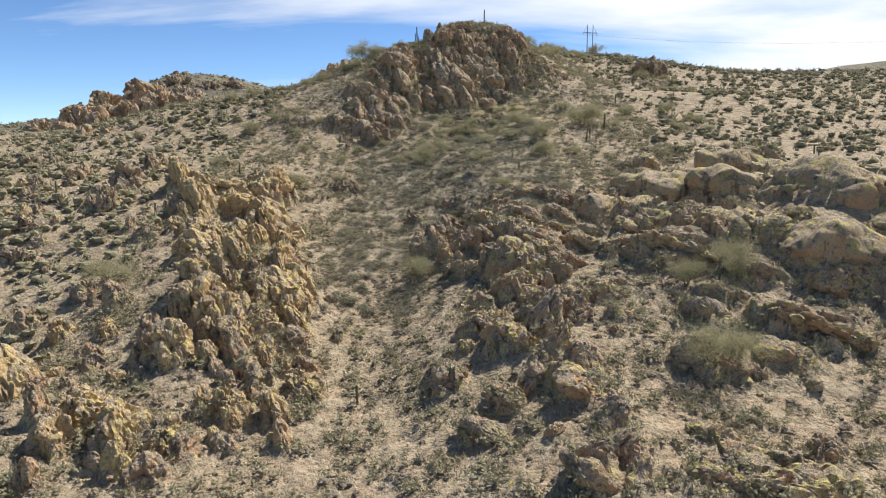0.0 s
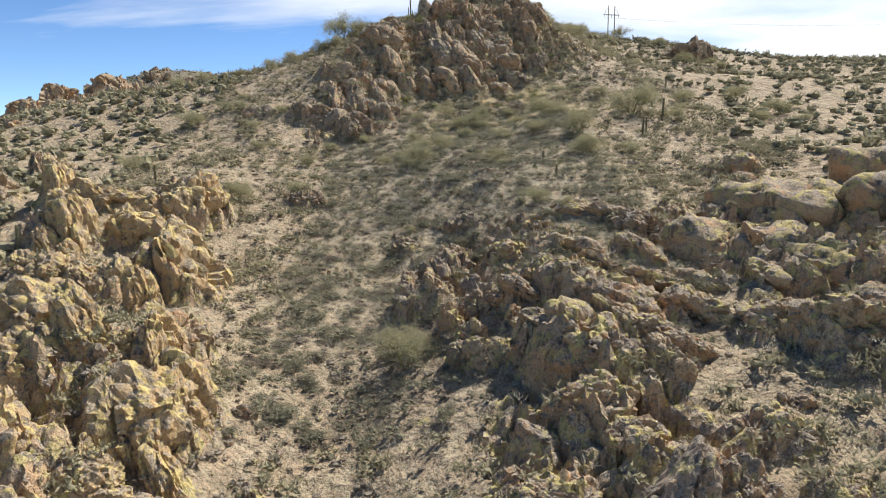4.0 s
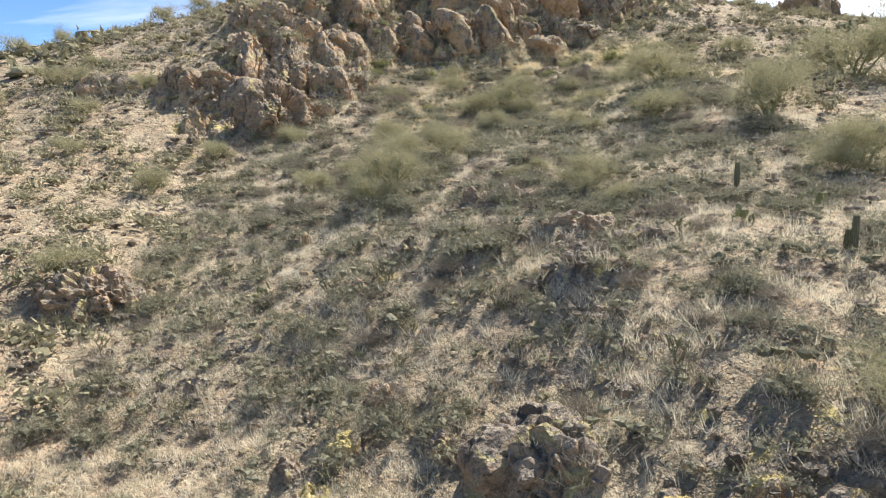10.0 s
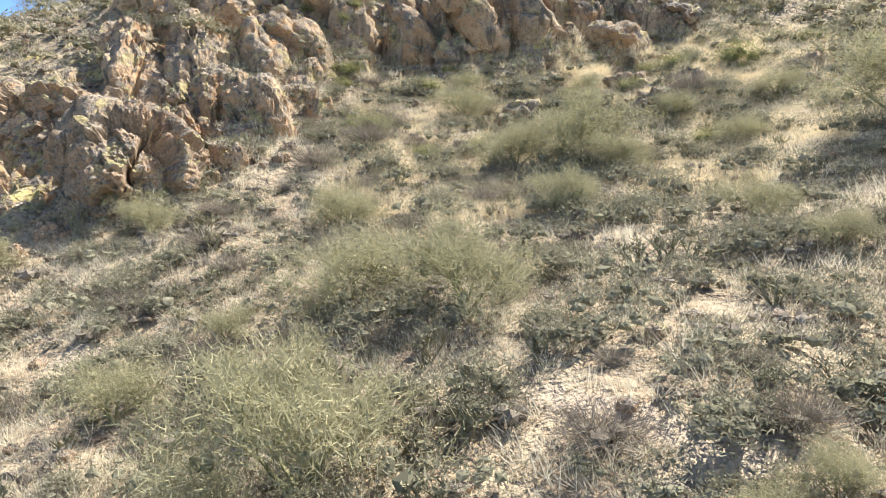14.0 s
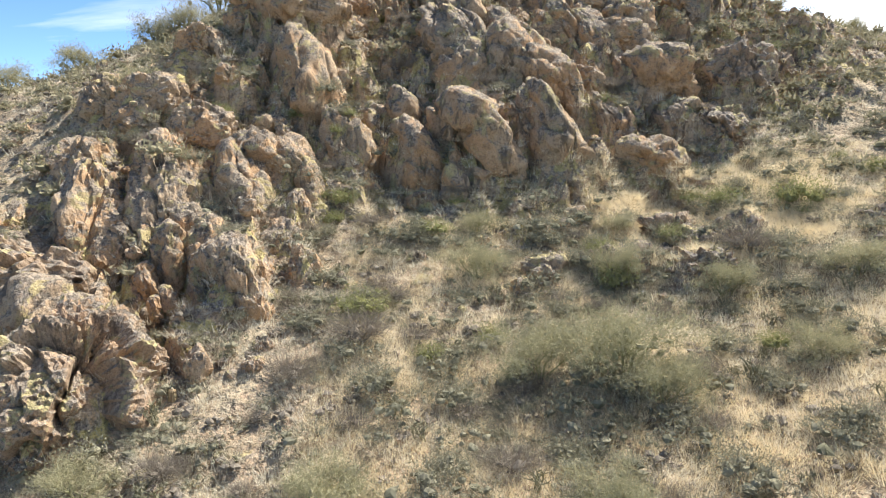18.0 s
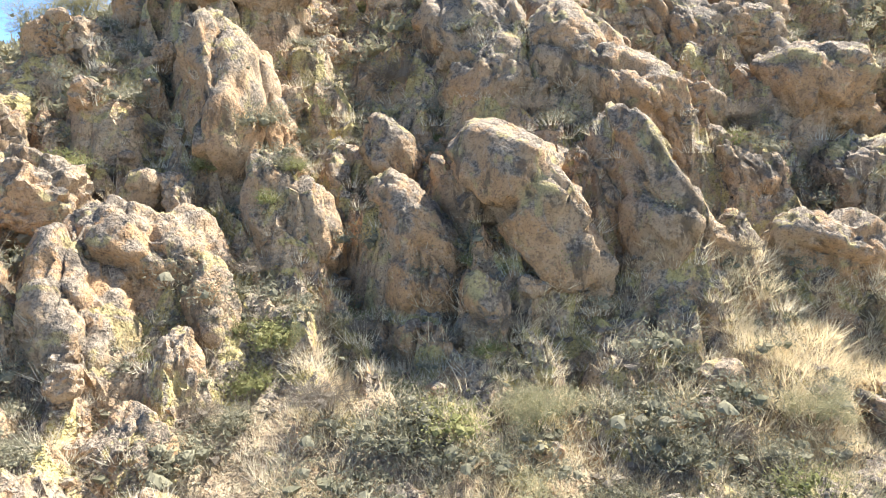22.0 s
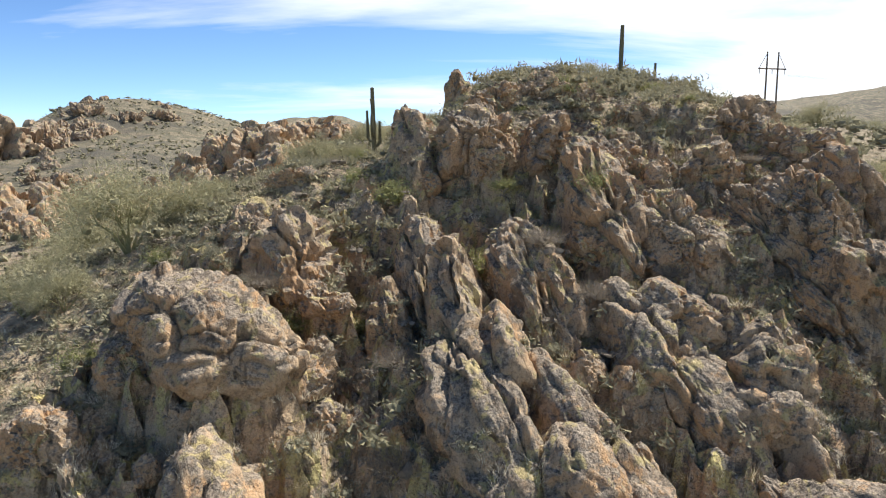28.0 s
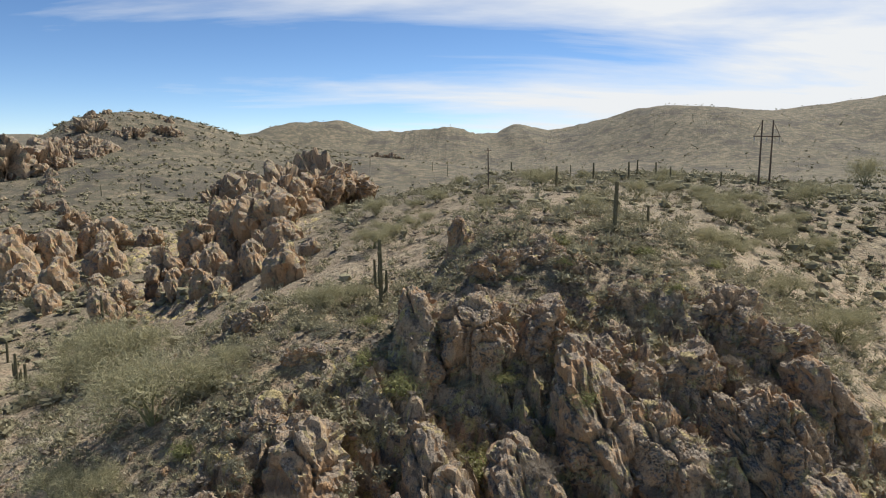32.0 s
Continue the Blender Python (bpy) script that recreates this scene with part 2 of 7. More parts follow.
straw = plant("straw_grass", (0.76, 0.69, 0.53), (0.80, 0.74, 0.59), (0.62, 0.55, 0.42), 0.35)
straw_gold = plant("golden_grass", (0.80, 0.69, 0.46), (0.83, 0.73, 0.52), (0.68, 0.56, 0.38), 0.35)
bark_grey = bark("grey_bark", (0.20, 0.165, 0.13), (0.33, 0.29, 0.235))
bark_verde = bark("green_bark", (0.20, 0.20, 0.09), (0.30, 0.27, 0.15))
bark_pole = bark("weathered_pole", (0.10, 0.075, 0.055), (0.16, 0.12, 0.09))
cholla_skin = bark("cholla_stems", (0.13, 0.125, 0.07), (0.30, 0.27, 0.17))
cactus_skin = bark("saguaro_skin", (0.115, 0.105, 0.06), (0.18, 0.16, 0.095))
pear_skin = bark("prickly_pear_pads", (0.17, 0.18, 0.08), (0.25, 0.24, 0.12), 0.6)
barrel_skin = bark("barrel_cactus_spines", (0.24, 0.17, 0.10), (0.38, 0.29, 0.16))
metal_grey = bark("galvanised_steel", (0.25, 0.25, 0.25), (0.33, 0.33, 0.33), 0.5)

# ---- noise on arrays ----
def grid_hash(ix, iy, iz, seed):
    h = (ix.astype(np.int64) * 374761393 + iy.astype(np.int64) * 668265263 + iz.astype(np.int64) * 2147483647 + seed * 974634277) & 0xFFFFFFFF
    h = ((h ^ (h >> 13)) * 1274126177) & 0xFFFFFFFF
    return h ^ (h >> 16)


def perlin(p, seed=0):
    """Gradient noise, about -1 to 1, at the rows of p (N x 3)."""
    p = np.asarray(p, dtype=np.float64)
    i = np.floor(p).astype(np.int64)
    f = p - i
    u = f * f * f * (f * (f * 6 - 15) + 10)
    out = np.zeros(len(p))
    for dx in (0, 1):
        for dy in (0, 1):
            for dz in (0, 1):
                h = grid_hash(i[:, 0] + dx, i[:, 1] + dy, i[:, 2] + dz, seed)
                gx, gy, gz = (h & 255) / 127.5 - 1, ((h >> 8) & 255) / 127.5 - 1, ((h >> 16) & 255) / 127.5 - 1
                w = (u[:, 0] if dx else 1 - u[:, 0]) * (u[:, 1] if dy else 1 - u[:, 1]) * (u[:, 2] if dz else 1 - u[:, 2])
                out += w * (gx * (f[:, 0] - dx) + gy * (f[:, 1] - dy) + gz * (f[:, 2] - dz))
    return out * 1.25


def fbm(p, octaves=4, seed=0, gain=0.5):
    total, amp = 0.0, 1.0
    for k in range(octaves):
        total = total + amp * perlin(p * 2.03 ** k + k * 17.3, seed + k)
        amp *= gain
    return total


def ridged(p, octaves=3, seed=0):
    total, amp = 0.0, 1.0
    for k in range(octaves):
        total = total + amp * (1 - 2 * np.abs(perlin(p * 2.1 ** k + k * 9.7, seed + k)))
        amp *= 0.5
    return total


def cracks(p, seed=0):
    """Distance to the edge between cells (F2 - F1) and a random number for each cell."""
    i = np.floor(p).astype(np.int64)
    f1, f2, own = np.full(len(p), 9.0), np.full(len(p), 9.0), np.zeros(len(p))
    for dx in (-1, 0, 1):
        for dy in (-1, 0, 1):
            for dz in (-1, 0, 1):
                h = grid_hash(i[:, 0] + dx, i[:, 1] + dy, i[:, 2] + dz, seed)
                q = np.stack([i[:, 0] + dx + (h & 255) / 255, i[:, 1] + dy + ((h >> 8) & 255) / 255, i[:, 2] + dz + ((h >> 16) & 255) / 255], 1)
                d = np.linalg.norm(q - p, axis=1)
                near = d < f1
                f2 = np.where(near, f1, np.minimum(f2, d))
                own = np.where(near, ((h >> 7) & 1023) / 1023, own)
                f1 = np.where(near, d, f1)
    return f2 - f1, own


def blocks(p, seed=0):
    """Joint blocks: gap between cells (F2 - F1), a random number and a random lean of the face for each."""
    i = np.floor(p - 0.5).astype(np.int64)
    f1, f2, own, lean = np.full(len(p), 9.0), np.full(len(p), 9.0), np.zeros(len(p)), np.zeros(len(p))
    for dx in (0, 1):
        for dy in (0, 1):
            for dz in (0, 1):
                h = grid_hash(i[:, 0] + dx, i[:, 1] + dy, i[:, 2] + dz, seed)
                g = grid_hash(i[:, 0] + dx, i[:, 1] + dy, i[:, 2] + dz, seed + 77)
                q = np.stack([i[:, 0] + dx + (h & 255) / 255, i[:, 1] + dy + ((h >> 8) & 255) / 255, i[:, 2] + dz + ((h >> 16) & 255) / 255], 1)
                way = np.stack([(g & 255) / 127.5 - 1, ((g >> 8) & 255) / 127.5 - 1, ((g >> 16) & 255) / 127.5 - 1], 1)
                off = p - q
                d = np.linalg.norm(off, axis=1)
                near = d < f1
                f2 = np.where(near, f1, np.minimum(f2, d))
                own = np.where(near, ((h >> 7) & 1023) / 1023, own)
                lean = np.where(near, (off * way).sum(1), lean)
                f1 = np.where(near, d, f1)
    return f2 - f1, own, lean


def step(a, b, v):
    s = np.clip((v - a) / (b - a), 0, 1)
    return s * s * (3 - 2 * s)


# ---- the lie of the land: heights across the slope at distances up it ----
ACROSS = np.array([-60, -37.3, -24, -13.3, -5.3, 2.7, 10.7, 18.7, 29.3, 53.3])
LANES = []


def lane(y, *heights):
    LANES.append((y, heights))


lane(26.7, 10.7, 9.9, 9.2, 9.2, 9.9, 11.1, 12, 12.5, 12.4, 12)
lane(60, 14.7, 15.1, 15.5, 14.4, 14.9, 17.1, 19.5, 19.5, 18.9, 18.7)
lane(73.3, 15.7, 17.3, 20.8, 16.5, 16.7, 20.4, 23.7, 23.5, 24.5, 25.3)
lane(86.7, 18.7, 22.4, 25.9, 20.5, 19.9, 23.5, 26.9, 27.2, 30.1, 33.3)
lane(100, 23.3, 25.6, 25.1, 23.2, 23.7, 26.7, 30.1, 30.1, 31.1, 34.7)
lane(113.3, 28.8, 29.2, 25.9, 26, 25.9, 28.7, 33.6, 33.6, 33.3, 35.5)
lane(126.7, 32.5, 33.3, 29.7, 29.2, 30.9, 33.9, 36.5, 37.1, 36.3, 38.3)
lane(140, 34.7, 35.7, 34.5, 34.3, 35.9, 38.1, 38.9, 40.3, 40.5, 40)
lane(153.3, 38, 38.6, 37.5, 38, 39.2, 40.4, 41.6, 44.3, 44.5, 43.5)
lane(164, 40.5, 41.8, 42.6, 42.9, 42.9, 42.5, 43.5, 45.6, 46.7, 46.4)
lane(173.3, 43.8, 46.4, 47.4, 46.9, 46.7, 46.7, 46.4, 48.5, 49.6, 49.3)
lane(181.3, 47, 50.2, 52.3, 52.8, 51.5, 52.8, 51.2, 52.3, 53.1, 52.5)
lane(189.3, 50.2, 53.8, 57.6, 59.5, 57.3, 59.5, 58.1, 58.1, 57.6, 54.5)
lane(198.7, 52.3, 57.2, 61.1, 64.5, 63.2, 65.1, 65.3, 66.4, 62.2, 54.5)
lane(208, 53.4, 59.3, 64.3, 68.8, 69.7, 71.2, 72.3, 72.3, 65.5, 55.5)
lane(220, 53.4, 58.7, 66.1, 69.6, 71, 76.5, 76.8, 75.7, 68.5, 59.5)
lane(246.7, 53, 59.5, 66.4, 70.7, 73.3, 76.3, 77.6, 77.3, 74.5, 67.5)
lane(286.7, 57.3, 67.2, 71.2, 73.6, 75.2, 76.5, 77.6, 77.6, 76.6, 76.3)
lane(346.7, 61.5, 67.7, 69.3, 71.2, 73.2, 75.5, 76.8, 77.6, 77.5, 77.5)
UPWARD = np.array([y for y, _ in LANES], dtype=float)
RELIEF = np.array([h for _, h in LANES], dtype=float)


def slopes(v, at):
    """Tangents of a smooth curve through values v at places at (last axis)."""
    d = np.diff(v) / np.diff(at)
    m = np.concatenate([d[..., :1], (d[..., 1:] * np.diff(at)[:-1] + d[..., :-1] * np.diff(at)[1:]) / (at[2:] - at[:-2]), d[..., -1:]], -1)
    return m


def hermite(v0, v1, m0, m1, h, s):
    return (2 * s ** 3 - 3 * s ** 2 + 1) * v0 + (s ** 3 - 2 * s ** 2 + s) * h * m0 + (3 * s ** 2 - 2 * s ** 3) * v1 + (s ** 3 - s ** 2) * h * m1


def near_land(x, y):
    x, y = np.clip(x, ACROSS[0], ACROSS[-1]), np.clip(y, UPWARD[0], UPWARD[-1])
    i = np.clip(np.searchsorted(ACROSS, x) - 1, 0, len(ACROSS) - 2)
    j = np.clip(np.searchsorted(UPWARD, y) - 1, 0, len(UPWARD) - 2)
    mx = slopes(RELIEF, ACROSS)
    my = slopes(RELIEF.T, UPWARD).T
    mxy = slopes(my, ACROSS)
    hx, hy = ACROSS[i + 1] - ACROSS[i], UPWARD[j + 1] - UPWARD[j]
    sx, sy = (x - ACROSS[i]) / hx, (y - UPWARD[j]) / hy
    val = [hermite(RELIEF[j + k, i], RELIEF[j + k, i + 1], mx[j + k, i], mx[j + k, i + 1], hx, sx) for k in (0, 1)]
    tan = [hermite(my[j + k, i], my[j + k, i + 1], mxy[j + k, i], mxy[j + k, i + 1], hx, sx) for k in (0, 1)]
    return hermite(val[0], val[1], tan[0], tan[1], hy, sy)


def mound(x, y, cx, cy, rx, ry, h):
    return h * np.exp(-((x - cx) / rx) ** 2 - ((y - cy) / ry) ** 2)


def far_land(x, y):
    left = np.interp(y, [-400, 0, 107, 213, 293, 347, 533, 900, 6000], [-25, 5, 27, 43, 47, 50, 56, 57, 50])
    right = np.interp(y, [-400, 0, 80, 173, 247, 287, 400, 480, 640, 900, 6000], [-25, 7, 27, 47, 63, 69.3, 72, 69, 61, 56, 50])
    s = step(-80, 70, x)
    z = left * (1 - s) + right * s
    # the hill on the left and its flank
    z = z + mound(x, y, -232, 655, 95, 110, 46) * step(-295, -245, x) + mound(x, y, -150, 500, 60, 70, 12) + mound(x, y, -100, 390, 45, 55, 10) + mound(x, y, -80, 680, 120, 110, 18) + mound(x, y, -255, 480, 45, 30, 3) + mound(x, y, -146, 338, 30, 22, 2)
    # the ranges behind
    z = z + mound(x, y, 690, 1100, 420, 260, 94) + mound(x, y, 280, 1050, 110, 200, 40) + mound(x, y, 1200, 1250, 380, 380, 100)
    z = z + mound(x, y, -190, 1150, 75, 150, 52) + mound(x, y, -370, 1150, 130, 180, 40) + mound(x, y, -80, 1200, 75, 140, 35)
    z = z + mound(x, y, 8, 1150, 52, 140, 35) + mound(x, y, 100, 1200, 46, 130, 33) + mound(x, y, 210, 1300, 120, 150, 37)
    z = z + mound(x, y, -2000, 3000, 1200, 600, 62) + mound(x, y, 500, 3600, 2000, 600, 95)
    return z


def land(x, y):
    """Smooth height of the ground at arrays x, y."""
    out = np.maximum.reduce([ACROSS[0] - x, x - ACROSS[-1], y - UPWARD[-1], UPWARD[0] - y, np.zeros_like(x)])
    w = step(0, 70, out)
    return near_land(x, y) * (1 - w) + far_land(x, y) * w


def rockiness(x, y):
    """How far bare rock breaks through: the bluff and the outcrops."""
    m = mound(x, y, 1, 191, 23, 16, 1.4) + mound(x, y, 16, 200, 16, 12, 0.8) + mound(x, y, -19, 168, 8, 8, 0.9)
    m = m + mound(x, y, -27, 80, 8, 12, 1) + mound(x, y, 8, 77, 8, 11, 0.9) + mound(x, y, 5, 105, 8, 11, 0.8)
    m = m + mound(x, y, 32, 93, 16, 12, 0.9) + mound(x, y, -44, 287, 19, 29, 1) + mound(x, y, -153, 493, 80, 67, 0.2)
    m = m + mound(x, y, -80, 333, 35, 27, 1) + mound(x, y, 69, 243, 19, 11, 0.7)
    return np.clip(m, 0, 1)


def ledges(x, y):
    """Joint blocks of bedrock, longest down the dip to the right: block steps and gaps between them."""
    a, b = 0.84 * x + 0.54 * y, -0.54 * x + 0.84 * y
    p = np.stack([a * 0.42, b * 0.17, np.zeros_like(x)], 1)
    p = p + 0.3 * np.stack([perlin(p * 1.7, 61), perlin(p * 1.7, 62), np.zeros_like(x)], 1)
    edge, own, lean = blocks(p, 63)
    edge2, own2, lean2 = blocks(p * 2.6, 64)
    edge3, own3, lean3 = blocks(p * 5.7, 65)
    big = 1.9 * (own - 0.5) + 1.4 * lean - 1.2 * np.exp(-(edge / 0.10) ** 2)
    return big + 0.9 * (own2 - 0.5) + 0.8 * lean2 - 0.45 * np.exp(-(edge2 / 0.10) ** 2) + 0.4 * (own3 - 0.5) + 0.5 * lean3


LIFT_X, LIFT_Y, LIFT_STEP = -66.0, 40.0, 0.33
LIFT = np.zeros((590, 400))
LIFT_AT_X, LIFT_AT_Y = LIFT_X + LIFT_STEP * np.arange(400), LIFT_Y + LIFT_STEP * np.arange(590)


def root_rock(x, y, z, size, m, spread, share):
    """Let the bedrock rise round the foot of a rock: a share of the height of a wider body of the same lie."""
    if not (LIFT_X < x < LIFT_AT_X[-1] and LIFT_Y < y < LIFT_AT_Y[-1]):
        return
    r = np.array(m.to_3x3())
    q = r @ np.diag([1 / (spread * k) ** 2 for k in size]) @ r.T
    reach = spread * max(size)
    i0, i1 = np.searchsorted(LIFT_AT_X, (x - reach, x + reach))
    j0, j1 = np.searchsorted(LIFT_AT_Y, (y - reach, y + reach))
    dx, dy = np.meshgrid(LIFT_AT_X[i0:i1] - x, LIFT_AT_Y[j0:j1] - y)
    if not dx.size:
        return
    b = q[0, 2] * dx + q[1, 2] * dy
    c = q[0, 0] * dx ** 2 + 2 * q[0, 1] * dx * dy + q[1, 1] * dy ** 2
    k = b * b - q[2, 2] * (c - 1)
    top = z + (np.sqrt(np.maximum(k, 0)) - b) / q[2, 2]
    rise = share * (top - land((dx + x).ravel(), (dy + y).ravel()).reshape(dx.shape))
    part_ = LIFT[j0:j1, i0:i1]
    np.maximum(part_, np.where(k > 0, rise, 0), out=part_)


def rooted(x, y):
    """Height of the bedrock round the rocks above the slope."""
    u, v = (np.asarray(x) - LIFT_X) / LIFT_STEP, (np.asarray(y) - LIFT_Y) / LIFT_STEP
    inside = (u > 0) & (u < 398) & (v > 0) & (v < 588)
    u, v = np.clip(u, 0, 398), np.clip(v, 0, 588)
    i, j = u.astype(int), v.astype(int)
    f, g = u - i, v - j
    z = (LIFT[j, i] * (1 - f) + LIFT[j, i + 1] * f) * (1 - g) + (LIFT[j + 1, i] * (1 - f) + LIFT[j + 1, i + 1] * f) * g
    return np.where(inside, z, 0)


def bare(x, y):
    """Where the ground is bedrock: the outcrops, and ragged patches over the slope."""
    p = np.stack([x, y, np.zeros_like(x)], 1)
    ragged = fbm(p * 0.075, 4, 71) + 0.35 * fbm(p * 0.5, 3, 72)
    return np.clip(step(0.28, 0.62, rockiness(x, y) + 0.30 * ragged) + 0.4 * step(0.36, 0.6, ragged - 0.05) + step(0.15, 0.7, rooted(x, y)), 0, 1)


def height(x, y):
    """Ground with its lumps, gullies and ledges."""
    x, y = np.asarray(x, float), np.asarray(y, float)
    p = np.stack([x, y, np.zeros_like(x)], 1)
    r, rough = rockiness(x, y), bare(x, y)
    up = rooted(x, y)
    z = land(x, y) - 0.7 * r * (1 - step(0, 0.8, up)) + up
    away = np.hypot(x, y - 160)
    far = step(200, 600, away)
    z = z + 0.6 * fbm(p * 0.11, 3, 5) + (0.14 * fbm(p * 0.7, 4, 11)) * (1 - far)
    z = z + 8 * (ridged(p * 0.008, 4, 31) - 0.9) * step(650, 950, away) + 1.6 * far * ridged(p * 0.025, 3, 37)
    on = (rough * (1 - far)) > 0.02
    if on.any():
        z[on] += (rough * (0.35 + 0.65 * np.maximum(r, 0.6 * step(0.1, 1.2, up))) * (1 - far))[on] * ledges(x[on], y[on]) + (rough * 0.22 * (1 - far))[on] * (ridged(p[on] * 0.9, 3, 47) - 0.6)
    return z


TRAIL_X = [-13.1, -10.9, -7.5, -5.7, -4.3, -2.8, -1.2, 0.2, 1.3, 2.1, 3.6, 4.6]
TRAIL_Y = [150.6, 150.5, 149.6, 148.9, 148.3, 146.0, 144.9, 143.9, 143.2, 142.1, 141.3, 140.5]


def trail(x, y):
    """A narrow trodden path across the slope, 1 on its middle."""
    line = np.interp(x, TRAIL_X, TRAIL_Y) + 0.35 * np.sin(x * 1.3) + 0.2 * np.sin(x * 3.1)
    return np.exp(-((y - line) / 0.55) ** 4) * step(TRAIL_X[0] - 2, TRAIL_X[0] + 2, x) * step(TRAIL_X[-1] + 3, TRAIL_X[-1] - 2, x)


def ground_at(x, y):
    return float(height(np.array([x]), np.array([y]))[0])


def graded(a, b, fine, lo, hi, growth=1.09):
    """Places from lo to hi: even steps between a and b, growing steps outside."""
    mid = np.arange(a, b + fine, fine)
    up, down, s = [mid[-1]], [mid[0]], fine
    while up[-1] < hi or down[-1] > lo:
        s *= growth
        if up[-1] < hi:
            up.append(up[-1] + s)
        if down[-1] > lo:
            down.append(down[-1] - s)
    return np.array(down[:0:-1] + list(mid) + up[1:])


def sheet(name, verts, faces, material, smooth=True):
    me = bpy.data.meshes.new(name)
    me.vertices.add(len(verts))
    me.vertices.foreach_set("co", np.asarray(verts, dtype=np.float32).ravel())
    faces = np.asarray(faces, dtype=np.int32)
    n, k = faces.shape
    me.loops.add(n * k)
    me.loops.foreach_set("vertex_index", faces.ravel())
    me.polygons.add(n)
    me.polygons.foreach_set("loop_start", np.arange(0, n * k, k, dtype=np.int32))
    me.polygons.foreach_set("use_smooth", np.full(n, smooth))
    me.materials.append(material)
    me.update(calc_edges=True)
    return me


# ---- rocks ----
BALLS = {}


def ball(level):
    if level not in BALLS:
        bm = bmesh.new()
        bmesh.ops.create_icosphere(bm, subdivisions=level, radius=1)
        BALLS[level] = (np.array([v.co for v in bm.verts]), np.array([[v.index for v in f.verts] for f in bm.faces]))
        bm.free()
    return BALLS[level]


def rock_mesh(name, w, d, h, material, seed, level=4, rough=1.0, flutes=False, worn=False):
    """A weathered rock with half sizes w, d, h in metres: rounded planes, open joints, blunt blocks and pitted faces; worn: with no sharp breaks."""
    v, faces = ball(level)
    rng = np.random.default_rng(seed)
    # a block bounded by rounded joint planes
    total = np.zeros(len(v))
    for n in unit_ways(rng, 13):
        total += np.maximum(v @ n / rng.uniform(0.78, 1.08), 0) ** 14
    r = 0.16 + 0.86 * np.minimum((total + 0.06) ** (-1 / 14), 1.2)
    size = np.array([w, d, h])
    p = v * r[:, None] * size
    n = v / size
    n /= np.linalg.norm(n, axis=1)[:, None]
    s = float(np.cbrt(w * d * h))
    q = p + np.array([seed * 3.71 % 50, seed * 1.93 % 50, seed * 7.37 % 50])
    grain = np.array([1, 1, 0.45 if flutes else 0.8])
    warp = 0.25 * np.stack([perlin(q / s * 1.6, 7), perlin(q / s * 1.6, 8), perlin(q / s * 1.6, 9)], 1)
    move = s * 0.20 * fbm(q * grain / s * 0.8, 2, seed) + s * 0.05 * fbm(q / s * 2.4, 2, seed + 4)
    edge, own, lean = blocks(q * grain * (0.95 / s) + warp, seed)
    move += rough * s * (0.26 * (own - 0.5) + 0.17 * lean - 0.17 * np.exp(-(edge / 0.05) ** 2))
    edge, own, lean = blocks(q * grain * (2.3 / s) + warp * 2, seed + 9)
    joint = step(-0.45, 0.25, perlin(q / s * 1.1, seed + 12))
    move += rough * s * (0.13 * (own - 0.5) + 0.12 * lean - 0.09 * joint * np.exp(-(edge / 0.05) ** 2))
    fine = max(1.7, 5.0 / s)
    edge, own, lean = blocks(q * grain * fine + warp * 3, seed + 19)
    move += rough / fine * joint * (0.20 * (own - 0.5) + 0.24 * lean - 0.16 * np.exp(-(edge / 0.08) ** 2))
    small = min(s, 1.6) * rough
    move += small * (0.07 * perlin(q * 1.7, seed + 5) + 0.07 * (np.abs(perlin(q * 3.9, seed + 6)) * 2 - 0.6) + 0.03 * perlin(q * 8.5, seed + 7))
    return sheet(name, p + n * move[:, None], faces, material, smooth=worn)


def unit_ways(rng, n):
    d = rng.normal(size=(n, 3))
    return d / np.linalg.norm(d, axis=1)[:, None]


ROCK_LOOKS = {
    "tan": (rock_tan, "tan and orange weathered granite rock on the bluff"),
    "ochre": (rock_ochre, "ochre granite rock crusted with yellow lichen on the slope"),
    "green": (rock_green, "tan granite rock with green-yellow lichen on top"),
    "dark": (rock_dark, "grey-brown weathered granite rock in the hillside"),
}
ROUGH = {"tan": 0.72, "ochre": 1.0, "green": 0.85, "dark": 1.2}
SMOOTH = ("rock_whaleback", "rock_dome")
rock_count = [0]


def rock(look_, name, x, y, z, w, d, h, tilt, lean, level=4, turn=0):
    """A rock: half sizes w across, d deep, h high; tilt to the left, lean up the slope and turn in degrees."""
    rock_count[0] += 1
    material, label = ROCK_LOOKS[look_]
    shape = "long sloping " if name == "rock_rib" else "broad rounded " if name in SMOOTH else "tall leaning " if h > 1.6 * w else "long low " if w > 1.9 * h else ""
    volume = w * d * h
    level = 6 if volume > 22 and 150 < y < 212 and abs(x) < 26 else 5 if volume > 1.2 else 4
    ob = new(name, rock_mesh(name, w, d, h, material, rock_count[0], level, 0.5 if name in SMOOTH else ROUGH[look_] * (2.3 if y > 232 and x < 0 else 1.35 if 196 < y < 232 else 1), h > 1.3 * w or y > 232, name in SMOOTH or (172 < y < 194 and abs(x) < 16)))
    ob.matrix_world = pose(x, y, z, -lean, 0, turn) @ pose(0, 0, 0, 0, -tilt, 0)
    root_rock(x, y, z, (w, d, h), ob.matrix_world, *((1.12, 0.34) if y > 160 else (1.22, 0.42)))
    return tagged(ob, shape + label, "rock", group="rocks of the hillside")


CRAGS = {}
CRAG_FORM = {"fin": (0.62, 0.7, 1.25), "knob": (0.9, 0.8, 0.85), "slab": (1.5, 0.9, 0.55)}
crag_turn = random.Random(8)


